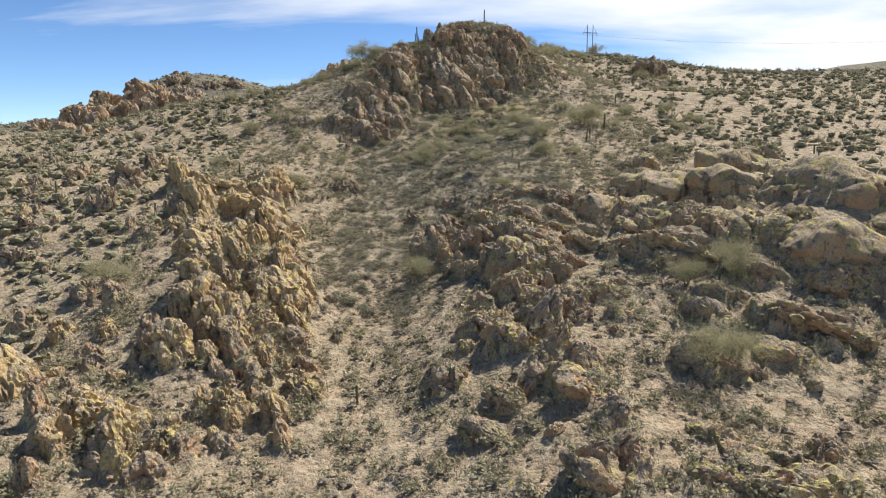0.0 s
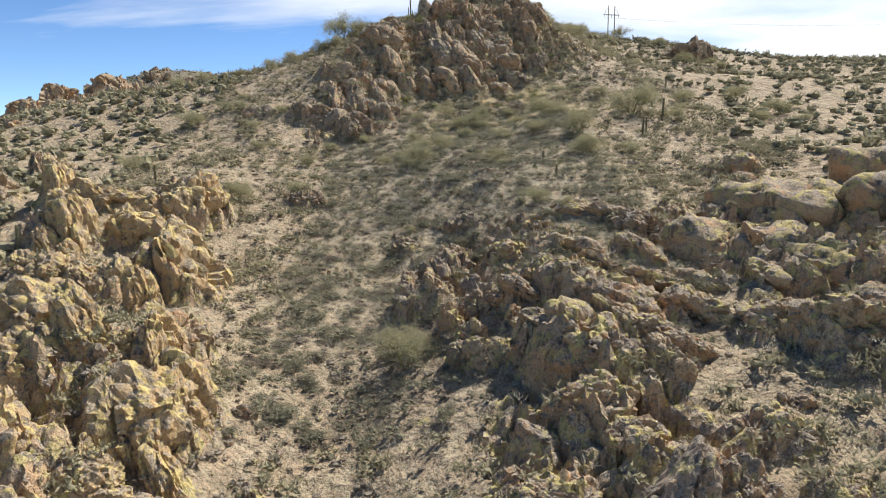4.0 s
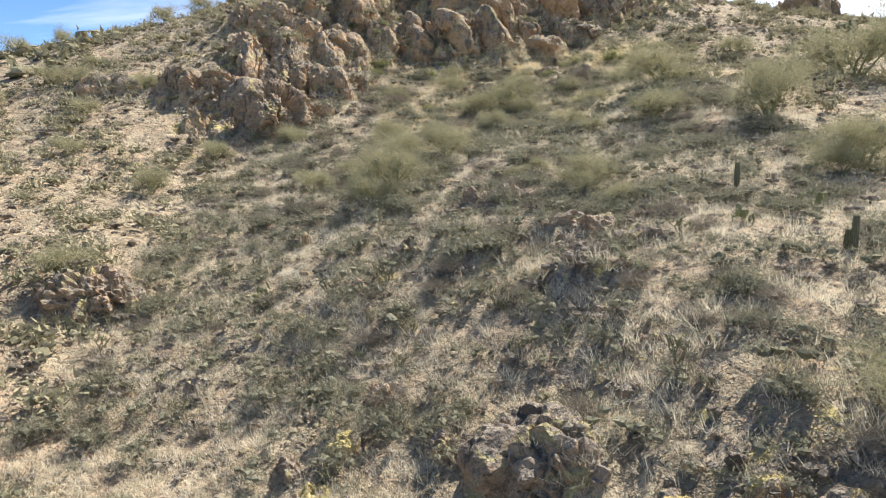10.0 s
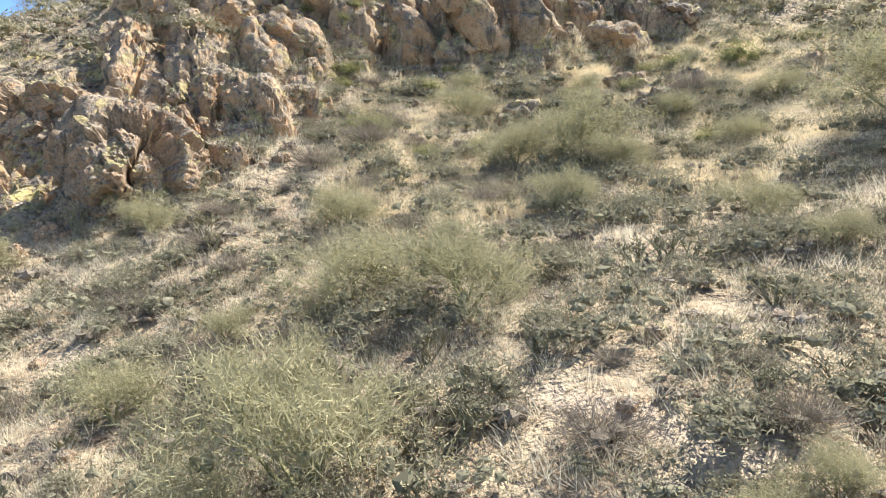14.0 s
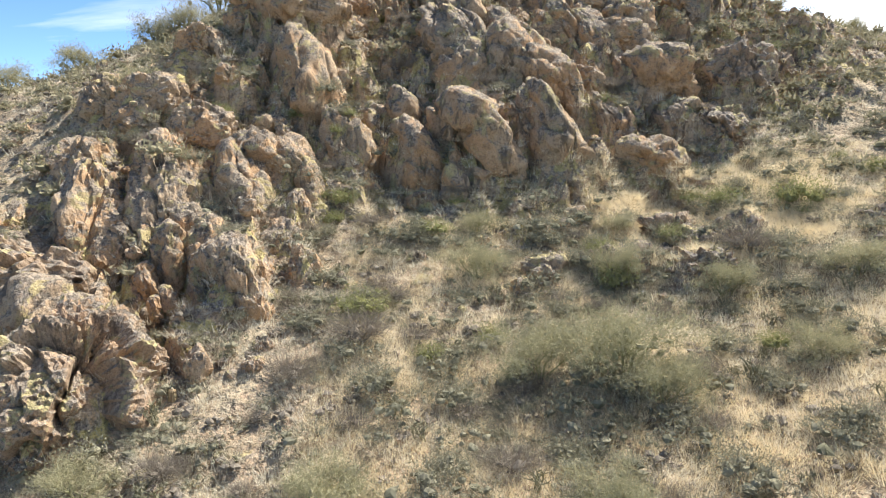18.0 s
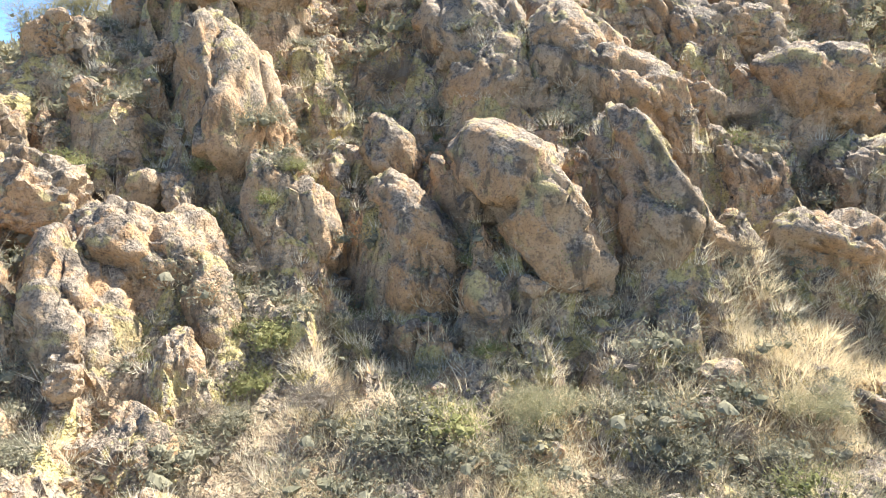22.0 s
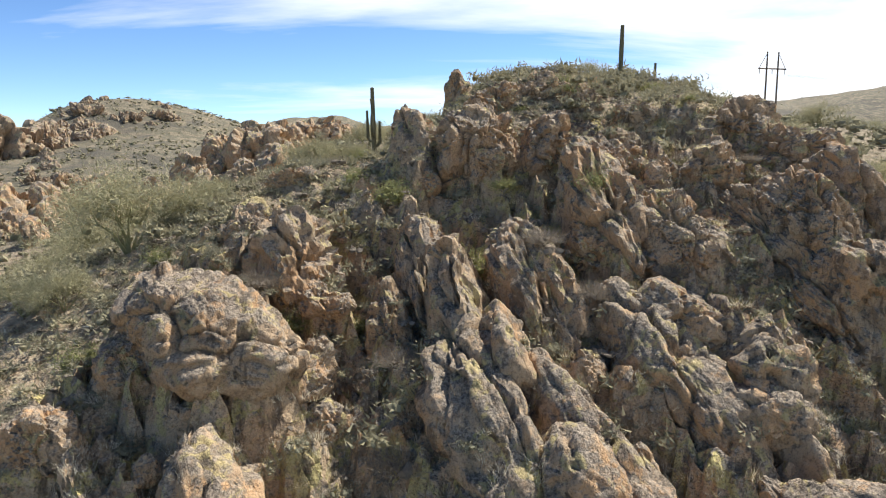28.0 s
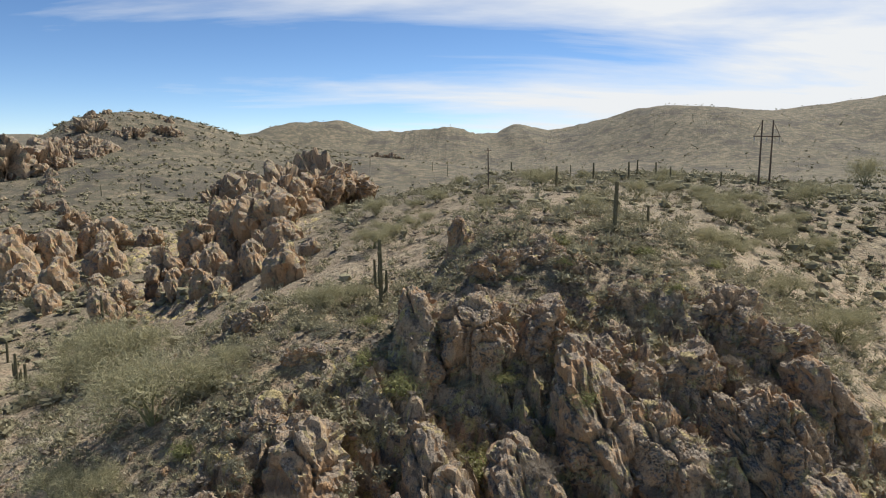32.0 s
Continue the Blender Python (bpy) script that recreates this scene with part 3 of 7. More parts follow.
def crag(name, form, look_, x, y, z, size, tilt, lean):
    """A smaller crag of an outcrop, one of a few weathered shapes, turned and stretched."""
    key = (form, look_, crag_turn.randrange(4), size > 1.5 and name != "rock_pinnacle")
    if key not in CRAGS:
        CRAGS[key] = rock_mesh(name, *CRAG_FORM[form], ROCK_LOOKS[look_][0], 500 + len(CRAGS), 5 if key[3] else 4, 0.5 if form == "slab" else 0.9, form == "fin")
    ob = new(name, CRAGS[key])
    flip = crag_turn.choice((0, 180)) + crag_turn.uniform(-25, 25)
    ob.matrix_world = (pose(x, y, z, -lean, 0, 0) @ pose(0, 0, 0, 0, -tilt, 0) @ pose(0, 0, 0, 0, 0, flip)
                       @ Matrix.Diagonal((size * crag_turn.uniform(0.85, 1.2), size, size * crag_turn.uniform(0.85, 1.25), 1)))
    root_rock(x, y, z, tuple(size * k for k in CRAG_FORM[form]), pose(x, y, z, -lean, 0, 0) @ pose(0, 0, 0, 0, -tilt, 0), *((1.25, 0.5) if y > 160 else (1.25, 0.42)))
    shape = {"fin": "upright ", "knob": "knobbly ", "slab": "sloping flat "}[form]
    return tagged(ob, shape + ROCK_LOOKS[look_][1], "rock", group="crags of the outcrops")


rock("ochre", "rock_fin", -43.3, 67.6, 15.4, 2.35, 3.43, 5.22, 10, 3, 5)
rock("ochre", "outcrop_rock", -33.5, 61.9, 15.3, 2.88, 2.93, 3.12, 15, 8, 4)
rock("ochre", "rock_fin", -27.7, 58.4, 14.6, 2.05, 2.83, 4.09, 15, 11, 5)
rock("ochre", "rock_fin", -44.8, 79.4, 18.0, 1.22, 1.68, 2.43, 5, 14, 4)
rock("ochre", "rock_fin", -39.1, 78.0, 18.4, 1.19, 1.55, 2.09, 0, 15, 4)
rock("ochre", "rock_fin", -19.8, 61.9, 15.2, 1.44, 1.91, 2.65, 15, 11, 4)
rock("ochre", "rock_fin", -15.6, 61.9, 14.6, 1.20, 1.82, 2.89, 15, 7, 4)
rock("ochre", "rock_fin", -14.0, 67.5, 15.3, 1.57, 2.07, 2.87, 20, 6, 4)
rock("ochre", "rock_fin", -24.0, 57.6, 14.4, 1.35, 1.79, 2.48, 10, 11, 4)
rock("ochre", "rock_fin", -33.8, 57.5, 14.4, 1.80, 2.24, 2.92, 10, 7, 4)
rock("dark", "outcrop_rock", -40.1, 84.8, 20.8, 1.61, 1.99, 2.58, 15, 14, 4)
rock("dark", "outcrop_rock", -45.4, 87.6, 20.9, 2.33, 2.11, 2.00, 0, 12, 4)
rock("dark", "outcrop_rock", -12.3, 79.3, 17.9, 0.91, 1.03, 1.22, 0, 12, 4)
rock("dark", "rock_fin", -56.6, 126.0, 32.3, 2.80, 3.54, 4.67, 10, 9, 4)
rock("dark", "outcrop_rock", -56.7, 117.3, 30.0, 2.18, 2.70, 3.49, 0, 11, 4)
rock("dark", "outcrop_rock", -65.8, 111.3, 27.9, 2.50, 2.00, 1.67, 0, 14, 4)
rock("dark", "outcrop_rock", -63.3, 102.1, 23.8, 2.31, 2.06, 1.92, 0, 15, 4)
rock("dark", "outcrop_rock", -91.2, 156.2, 35.6, 4.04, 3.34, 2.88, 0, 5, 4)
rock("ochre", "outcrop_rock", -29.8, 85.1, 24.4, 2.96, 2.79, 2.75, 5, 11, 4)
rock("ochre", "outcrop_rock", -37.7, 105.9, 26.8, 2.87, 2.51, 2.30, 0, 10, 4)
rock("ochre", "outcrop_rock", -39.8, 114.5, 29.6, 2.86, 2.08, 1.59, 0, 12, 4)
rock("ochre", "outcrop_rock", -30.8, 104.2, 25.8, 2.53, 2.97, 3.65, 10, 5, 4)
rock("ochre", "rock_fin", -20.3, 87.0, 24.1, 1.53, 2.34, 3.72, 12, 6, 5)
rock("ochre", "rock_fin", -25.3, 75.5, 21.2, 2.31, 2.94, 3.91, 15, 16, 5)
rock("ochre", "outcrop_rock", -22.1, 73.0, 19.6, 2.04, 2.23, 2.55, 20, 14, 4)
rock("ochre", "rock_fin", -29.0, 78.2, 21.9, 1.69, 2.27, 3.19, 10, 17, 5)
rock("ochre", "rock_fin", -20.1, 80.7, 21.8, 1.77, 2.52, 3.74, 12, 14, 5)
rock("ochre", "rock_fin", -20.4, 76.9, 20.6, 0.74, 1.40, 2.76, 15, 15, 4)
rock("ochre", "rock_fin", -26.4, 109.7, 25.5, 3.30, 4.97, 7.80, 22, 4, 5)
rock("ochre", "outcrop_rock", -35.3, 118.1, 29.9, 4.95, 3.75, 2.97, 10, 12, 4)
rock("ochre", "rock_slab", -41.7, 125.2, 33.0, 6.38, 3.60, 2.13, -10, 10, 5)
rock("ochre", "rock_fin", -17.9, 84.8, 21.8, 1.91, 2.49, 3.39, 25, 10, 5)
rock("ochre", "outcrop_rock", -22.8, 87.5, 25.5, 1.77, 1.50, 1.32, 0, 4, 4)
rock("dark", "rock_fin", -60.4, 146.4, 35.4, 1.73, 2.39, 3.46, 5, 4, 4)
rock("dark", "outcrop_rock", -56.6, 128.3, 32.9, 2.20, 2.63, 3.30, 10, 8, 4)
rock("dark", "outcrop_rock", -45.1, 105.8, 26.9, 2.30, 1.78, 1.44, 0, 13, 4)
rock("green", "outcrop_rock", 9.6, 85.3, 25.8, 3.81, 3.04, 2.54, -25, 9, 5)
rock("green", "rock_slab", 13.4, 90.1, 27.7, 4.57, 2.45, 1.37, -30, 9, 5)
rock("green", "outcrop_rock", 8.1, 95.4, 27.8, 2.23, 2.19, 2.23, 5, 9, 4)
rock("green", "rock_slab", 18.1, 89.0, 27.4, 3.15, 2.02, 1.35, -25, 8, 4)
rock("green", "outcrop_rock", 13.8, 81.8, 25.8, 1.20, 1.44, 1.80, 30, 9, 4)
rock("green", "outcrop_rock", 8.5, 78.8, 24.1, 2.46, 2.00, 1.70, 0, 9, 4)
rock("green", "outcrop_rock", 9.8, 75.3, 23.7, 1.59, 1.27, 1.06, 0, 9, 4)
rock("green", "rock_slab", 6.0, 72.6, 21.4, 2.69, 1.61, 1.01, -12, 10, 5)
rock("green", "outcrop_rock", 6.7, 68.6, 20.6, 2.91, 2.27, 1.84, -10, 11, 5)
rock("green", "outcrop_rock", 3.0, 72.7, 20.2, 1.02, 1.22, 1.52, 15, 9, 4)
rock("green", "outcrop_rock", 2.1, 70.3, 19.1, 1.45, 1.25, 1.13, 10, 9, 4)
rock("green", "outcrop_rock", 8.6, 66.4, 20.7, 1.75, 1.31, 1.02, -20, 12, 4)
rock("green", "outcrop_rock", 17.8, 74.9, 23.6, 2.10, 1.57, 1.23, -25, 11, 4)
rock("green", "rock_slab", 18.7, 70.8, 22.5, 1.94, 1.34, 0.97, -25, 11, 4)
rock("dark", "outcrop_rock", -0.6, 107.5, 25.2, 2.6, 3.0, 3.4, 5, 4, 4)
rock("dark", "rock_fin", -3.0, 101.3, 24.4, 1.63, 2.06, 2.72, 5, 7, 4)
rock("dark", "outcrop_rock", 3.3, 96.6, 26.0, 2.03, 1.72, 1.52, 0, 9, 4)
rock("dark", "outcrop_rock", 17.0, 67.6, 21.7, 1.35, 0.99, 0.75, 0, 12, 4)
rock("dark", "rock_slab", 18.9, 106.5, 31.6, 3.45, 2.38, 1.72, -20, 10, 4)
rock("dark", "rock_slab", 16.1, 108.6, 32.3, 2.36, 1.63, 1.18, 0, 10, 4)
rock("green", "outcrop_rock", 34.7, 124.3, 35.5, 3.51, 2.87, 2.46, 0, 9, 4)
rock("green", "rock_whaleback", 29, 93, 28.3, 7.2, 4.6, 3.8, -8, 4, 5, -42)
rock("green", "rock_whaleback", 36.8, 85.5, 28.2, 7, 4.6, 3.9, -6, 4, 5, -42)
rock("green", "rock_whaleback", 44.5, 78, 27.3, 7.2, 4.8, 4.2, -9, 4, 5, -42)
rock("green", "rock_whaleback", 52, 71, 26, 7, 5, 4.2, -8, 4, 5, -42)
rock("green", "rock_whaleback", 34, 106, 32, 8, 5.5, 3.9, -6, 4, 5, -34)
rock("green", "rock_whaleback", 43.5, 100, 33, 8.2, 6, 3.9, -7, 4, 5, -34)
rock("green", "rock_whaleback", 53, 93, 33.3, 8.5, 6.2, 4, -6, 4, 5, -34)
rock("green", "rock_whaleback", 62, 86, 32.5, 8, 6, 4.2, -8, 4, 5, -34)
rock("green", "rock_whaleback", 24, 101, 29.6, 4.5, 3.5, 3, -12, 5, 5, -40)
rock("green", "rock_whaleback", 48, 112, 35.6, 7.5, 4.5, 3, -5, 4, 5, -20)
rock("green", "rock_slab", 28.2, 95.7, 30.5, 4.46, 3.08, 2.23, -10, 1, 5)
rock("green", "rock_slab", 37.1, 104.1, 32.4, 6.94, 3.33, 1.67, -12, 4, 5)
rock("green", "outcrop_rock", 31.4, 89.4, 30.8, 2.70, 2.41, 2.25, 0, 4, 4)
rock("green", "outcrop_rock", 32.8, 84.2, 29.7, 2.47, 2.32, 2.27, 0, 14, 4)
rock("green", "rock_slab", 46.7, 112.7, 34.5, 5.56, 3.14, 1.85, -8, 4, 5)
rock("green", "rock_slab", 56.9, 127.0, 37.2, 4.32, 2.99, 2.16, 0, 6, 4)
rock("green", "rock_slab", 26.8, 82.7, 27.8, 4.03, 2.79, 2.01, -20, 14, 5)
rock("green", "rock_slab", 29.5, 79.8, 27.1, 3.07, 1.84, 1.15, -25, 17, 5)
rock("green", "rock_slab", 37.3, 67.2, 21.5, 6.41, 2.80, 1.28, -28, 18, 5)
rock("green", "rock_slab", 24.5, 47.9, 15.8, 4.89, 2.81, 1.69, -10, 7, 5)
rock("green", "rock_slab", 21.5, 52.1, 17.1, 2.44, 1.54, 1.02, -20, 8, 4)
rock("green", "outcrop_rock", 43.3, 74.5, 25.2, 2.81, 2.46, 2.25, 20, 20, 4)
rock("green", "rock_fin", -3.5, 103.9, 24.6, 1.01, 1.76, 3.20, 6, 5, 5)
rock("green", "rock_fin", -0.9, 101.7, 25.3, 1.12, 1.90, 3.36, 6, 6, 5)
rock("green", "outcrop_rock", 5.5, 105.4, 28.7, 2.06, 1.93, 1.89, 10, 6, 4)
rock("green", "outcrop_rock", 6.9, 96.6, 27.7, 0.84, 1.01, 1.26, 25, 9, 4)
rock("green", "outcrop_rock", 5.6, 98.6, 27.5, 0.89, 0.87, 0.89, 0, 8, 4)
rock("green", "outcrop_rock", 10.9, 95.7, 28.9, 1.91, 1.58, 1.36, 0, 9, 4)
rock("green", "outcrop_rock", 11.7, 92.2, 28.1, 1.61, 1.23, 0.99, -40, 9, 4)
rock("green", "rock_fin", 12.4, 87.3, 27.0, 1.37, 1.90, 2.75, 40, 9, 5)
rock("green", "rock_slab", 13.5, 96.5, 29.3, 2.64, 1.33, 0.70, -30, 9, 5)
rock("green", "rock_slab", 17.0, 93.1, 28.4, 3.17, 1.52, 0.76, -25, 8, 5)
rock("green", "rock_slab", 18.3, 90.4, 27.8, 1.88, 1.30, 0.94, -25, 8, 5)
rock("green", "rock_slab", 14.5, 85.5, 26.6, 2.60, 1.49, 0.90, -25, 9, 5)
rock("green", "outcrop_rock", 9.3, 86.2, 26.0, 2.05, 1.49, 1.13, -15, 9, 5)
rock("green", "outcrop_rock", 6.1, 87.3, 25.1, 1.61, 1.22, 0.97, 0, 9, 4)
rock("green", "outcrop_rock", 1.7, 92.2, 24.2, 1.26, 1.40, 1.63, 10, 10, 4)
rock("green", "outcrop_rock", 4.0, 88.7, 24.4, 1.13, 1.05, 1.02, 0, 9, 4)
rock("tan", "rock_slab", 18.3, 107.7, 31.9, 4.11, 2.05, 1.07, -20, 10, 5)
rock("tan", "rock_slab", 34.2, 119.4, 34.4, 3.53, 2.44, 1.76, 0, 7, 5)
rock("tan", "rock_slab", 28.0, 107.7, 32.1, 2.68, 1.79, 1.25, -10, 7, 4)
rock("dark", "outcrop_rock", -18.4, 134.9, 32.1, 2.51, 1.83, 1.39, 0, 15, 4)
rock("dark", "outcrop_rock", 0.4, 97.3, 25.0, 0.87, 1.04, 1.30, 5, 9, 4)
rock("dark", "outcrop_rock", -10.7, 117.8, 26.3, 0.88, 0.74, 0.66, 0, 12, 4)
rock("green", "outcrop_rock", 1.6, 118.1, 29.6, 0.76, 0.74, 0.76, 20, 15, 4)
rock("green", "outcrop_rock", -2.6, 114.3, 26.8, 0.67, 0.82, 1.06, 10, 11, 4)
rock("green", "outcrop_rock", -0.3, 116.0, 28.0, 0.61, 0.69, 0.81, 15, 13, 4)
rock("green", "outcrop_rock", 1.2, 114.4, 28.0, 1.24, 1.01, 0.86, -15, 12, 4)
rock("green", "outcrop_rock", 6.8, 110.3, 30.4, 1.42, 1.27, 1.18, 10, 8, 5)
rock("green", "outcrop_rock", 5.1, 110.2, 29.1, 0.72, 0.74, 0.79, 10, 7, 4)
rock("green", "rock_slab", 9.2, 110.9, 32.1, 2.01, 0.88, 0.40, -8, 9, 5)
rock("green", "rock_slab", 9.3, 107.8, 31.4, 1.60, 1.08, 0.76, -20, 9, 5)
rock("dark", "rock_slab", 6.3, 127.3, 35.3, 2.23, 0.95, 0.42, -5, 11, 5)
rock("dark", "outcrop_rock", -19.5, 134.5, 32.0, 1.01, 1.06, 1.17, 5, 15, 4)
rock("dark", "outcrop_rock", -9.9, 116.7, 25.9, 0.84, 0.77, 0.74, 0, 12, 4)
rock("dark", "outcrop_rock", -11.2, 127.9, 29.8, 0.58, 0.49, 0.43, 0, 14, 4)
rock("dark", "outcrop_rock", -5.9, 122.1, 28.7, 0.50, 0.54, 0.62, 0, 15, 4)
rock("dark", "rock_slab", 6.4, 126.6, 34.9, 2.66, 1.26, 0.63, -10, 11, 5)
rock("dark", "outcrop_rock", 4.7, 129.5, 35.3, 0.64, 0.55, 0.48, 5, 12, 4)
rock("dark", "rock_slab", 8.4, 128.1, 36.1, 1.87, 0.69, 0.26, -6, 8, 5)
rock("dark", "outcrop_rock", -4.5, 131.3, 32.9, 0.53, 0.64, 0.80, 15, 15, 4)
rock("dark", "outcrop_rock", -3.2, 132.0, 33.4, 0.54, 0.49, 0.45, 0, 14, 4)
rock("dark", "outcrop_rock", -8.2, 130.1, 31.2, 0.51, 0.50, 0.51, 0, 15, 4)
rock("dark", "outcrop_rock", -30.3, 174.3, 44.3, 2.43, 2.38, 2.43, 10, 26, 4)
rock("dark", "outcrop_rock", -23.0, 170.8, 43.8, 3.31, 2.97, 2.78, 15, 19, 5)
rock("dark", "outcrop_rock", -17.7, 166.9, 43.3, 1.45, 1.70, 2.09, 15, 15, 4)
rock("dark", "rock_slab", -29.0, 176.8, 46.9, 3.91, 1.71, 0.78, 8, 29, 5)
rock("dark", "outcrop_rock", -9.5, 145.0, 36.2, 0.42, 0.41, 0.42, 0, 9, 4)
rock("dark", "outcrop_rock", -1.9, 138.1, 36.1, 0.29, 0.31, 0.35, 0, 12, 4)
rock("tan", "outcrop_rock", -22.9, 173.0, 45.0, 2.33, 2.41, 2.60, 20, 23, 5)
rock("tan", "outcrop_rock", -17.3, 164.4, 42.3, 1.39, 1.36, 1.39, 15, 16, 4)
rock("tan", "outcrop_rock", -19.1, 171.9, 45.3, 0.80, 0.78, 0.80, 0, 20, 4)
rock("dark", "outcrop_rock", 11.3, 174.8, 47.0, 1.71, 1.36, 1.14, -15, 18, 4)
rock("dark", "outcrop_rock", 14.2, 173.7, 47.2, 1.52, 1.27, 1.10, 0, 16, 4)
rock("dark", "outcrop_rock", -1.7, 157.7, 40.8, 0.42, 0.32, 0.25, 0, 9, 4)
rock("dark", "outcrop_rock", -8.9, 156.3, 39.6, 0.39, 0.39, 0.39, 0, 15, 4)
rock("dark", "outcrop_rock", -2.8, 157.3, 40.5, 0.49, 0.44, 0.41, 0, 10, 4)
rock("tan", "rock_fin", -12.2, 177.4, 49.2, 1.26, 2.04, 3.45, 18, 25, 5)
rock("tan", "outcrop_rock", -9.5, 173.7, 46.7, 0.93, 1.11, 1.39, 18, 20, 4)
rock("tan", "outcrop_rock", -10.7, 179.6, 50.8, 1.46, 1.63, 1.91, 38, 25, 5)
rock("tan", "rock_fin", -9.0, 178.6, 49.9, 0.66, 0.95, 1.42, 15, 23, 4)
rock("tan", "outcrop_rock", -14.7, 174.7, 47.3, 1.25, 1.40, 1.64, 15, 24, 5)
rock("tan", "outcrop_rock", -11.4, 171.3, 45.5, 1.60, 1.83, 2.19, 18, 17, 5)
rock("tan", "rock_fin", -16.3, 173.4, 46.4, 0.65, 1.04, 1.75, 8, 22, 5)
rock("tan", "outcrop_rock", -20.0, 183.8, 54.3, 2.39, 2.27, 2.26, 20, 26, 5)
rock("tan", "outcrop_rock", -16.0, 181.3, 52.5, 1.77, 1.84, 2.00, 20, 27, 5)
rock("tan", "outcrop_rock", -21.0, 182.4, 53.3, 1.34, 1.37, 1.46, 15, 26, 4)
rock("tan", "rock_fin", -11.0, 186.7, 56.3, 1.75, 2.73, 4.45, 16, 27, 5)
rock("dark", "outcrop_rock", 1.3, 137.2, 36.8, 0.90, 0.81, 0.60, 5, 14, 4)
rock("dark", "outcrop_rock", 2.7, 137.0, 37.0, 1.10, 0.99, 0.70, 5, 14, 4)
rock("dark", "outcrop_rock", 3.4, 136.1, 37.0, 0.90, 0.81, 0.60, 5, 14, 4)
rock("dark", "outcrop_rock", 5.0, 131.4, 36.0, 1.20, 1.08, 0.70, 5, 14, 4)
rock("dark", "outcrop_rock", 6.1, 130.6, 35.9, 1.30, 1.17, 0.60, 5, 14, 4)
rock("dark", "outcrop_rock", -2.0, 133.2, 34.7, 1.00, 0.90, 0.70, 5, 14, 4)
rock("dark", "outcrop_rock", 0.1, 133.3, 35.5, 0.80, 0.72, 0.60, 5, 14, 4)
rock("dark", "outcrop_rock", 8.4, 172.3, 45.7, 1.50, 1.35, 1.10, 5, 14, 4)
rock("dark", "outcrop_rock", 11.3, 170.8, 45.7, 1.60, 1.44, 1.20, 5, 14, 4)
rock("dark", "outcrop_rock", 3.7, 171.4, 45.1, 0.90, 0.81, 0.70, 5, 14, 4)
rock("tan", "rock_dome", -25, 171.5, 42.8, 6.5, 4.6, 4.4, -4, 12, 5)
rock("tan", "rock_dome", -18.6, 167.6, 42.6, 3.4, 3.0, 3.2, 8, 14, 5)
rock("tan", "rock_dome", -33, 174.5, 44.6, 4.8, 3.8, 3.2, 4, 14, 5)
rock("tan", "rock_rib", 0.2, 190, 59.2, 1.9, 2, 6.6, 20, 48, 5)
rock("tan", "rock_rib", 4.5, 189, 57.9, 1.8, 1.9, 6.2, 21, 48, 5)
rock("tan", "rock_rib", 9, 193, 60, 2, 2.1, 6.2, 22, 48, 5)
rock("tan", "rock_rib", 13.2, 193.2, 59.9, 1.9, 2, 5.6, 20, 46, 5)
rock("tan", "rock_rib", 17, 199, 64.7, 2.1, 2.1, 5.8, 18, 48, 5)
rock("tan", "rock_rib", 2.8, 197.5, 64.3, 1.8, 1.9, 5.2, 14, 46, 5)
rock("tan", "rock_rib", 7.2, 201.5, 67.6, 2, 2, 5, 12, 46, 5)
rock("tan", "rock_rib", -3.2, 199.8, 64.6, 1.5, 1.6, 4.4, 10, 46, 5)
rock("tan", "rock_rib", -16.5, 176.5, 49.2, 1.7, 1.8, 4.4, 14, 42, 5)
rock("tan", "rock_rib", -20, 174.6, 47.8, 1.7, 1.9, 4.2, 12, 42, 5)
rock("tan", "outcrop_rock", -12.4, 192.6, 62.8, 4.2, 2.9, 2.6, -28, 10, 5)
rock("tan", "outcrop_rock", -18.6, 189.6, 59.1, 1.60, 1.56, 1.60, 10, 21, 4)
rock("tan", "outcrop_rock", -12.4, 182.2, 53.2, 0.97, 0.82, 0.73, 20, 27, 4)
rock("tan", "outcrop_rock", -15.1, 175.6, 48.2, 0.60, 0.58, 0.60, 0, 25, 4)
rock("tan", "outcrop_rock", -13.3, 172.1, 46.0, 0.79, 0.89, 1.05, 10, 19, 4)
rock("tan", "rock_fin", -10.0, 168.9, 44.5, 1.04, 1.70, 2.90, 16, 14, 5)
rock("tan", "rock_fin", -15.0, 172.6, 46.1, 0.91, 1.30, 1.94, 8, 20, 4)
rock("tan", "rock_fin", -13.2, 173.1, 46.5, 1.05, 1.31, 1.70, 10, 21, 4)
rock("tan", "outcrop_rock", -21.0, 171.5, 44.4, 2.26, 2.15, 2.14, 20, 20, 5)
rock("tan", "outcrop_rock", -19.2, 166.8, 42.7, 1.21, 1.38, 1.65, 10, 15, 4)
rock("tan", "rock_fin", -10.9, 164.6, 43.0, 0.61, 0.77, 1.02, 15, 15, 4)
rock("tan", "rock_fin", -17.8, 173.8, 46.4, 0.94, 1.25, 1.74, 10, 23, 4)
rock("tan", "rock_fin", -22.4, 179.3, 50.5, 1.67, 2.09, 2.73, 15, 29, 5)
rock("tan", "outcrop_rock", -23.3, 184.7, 54.5, 2.03, 2.29, 2.71, 20, 24, 5)
rock("tan", "rock_fin", -7.1, 182.5, 51.8, 1.39, 2.02, 3.06, 18, 24, 6)
rock("tan", "outcrop_rock", -3.8, 185.5, 54.3, 1.08, 1.31, 1.66, 20, 25, 5)
rock("tan", "rock_fin", -2.6, 181.1, 51.1, 1.23, 1.85, 2.93, 24, 24, 6)
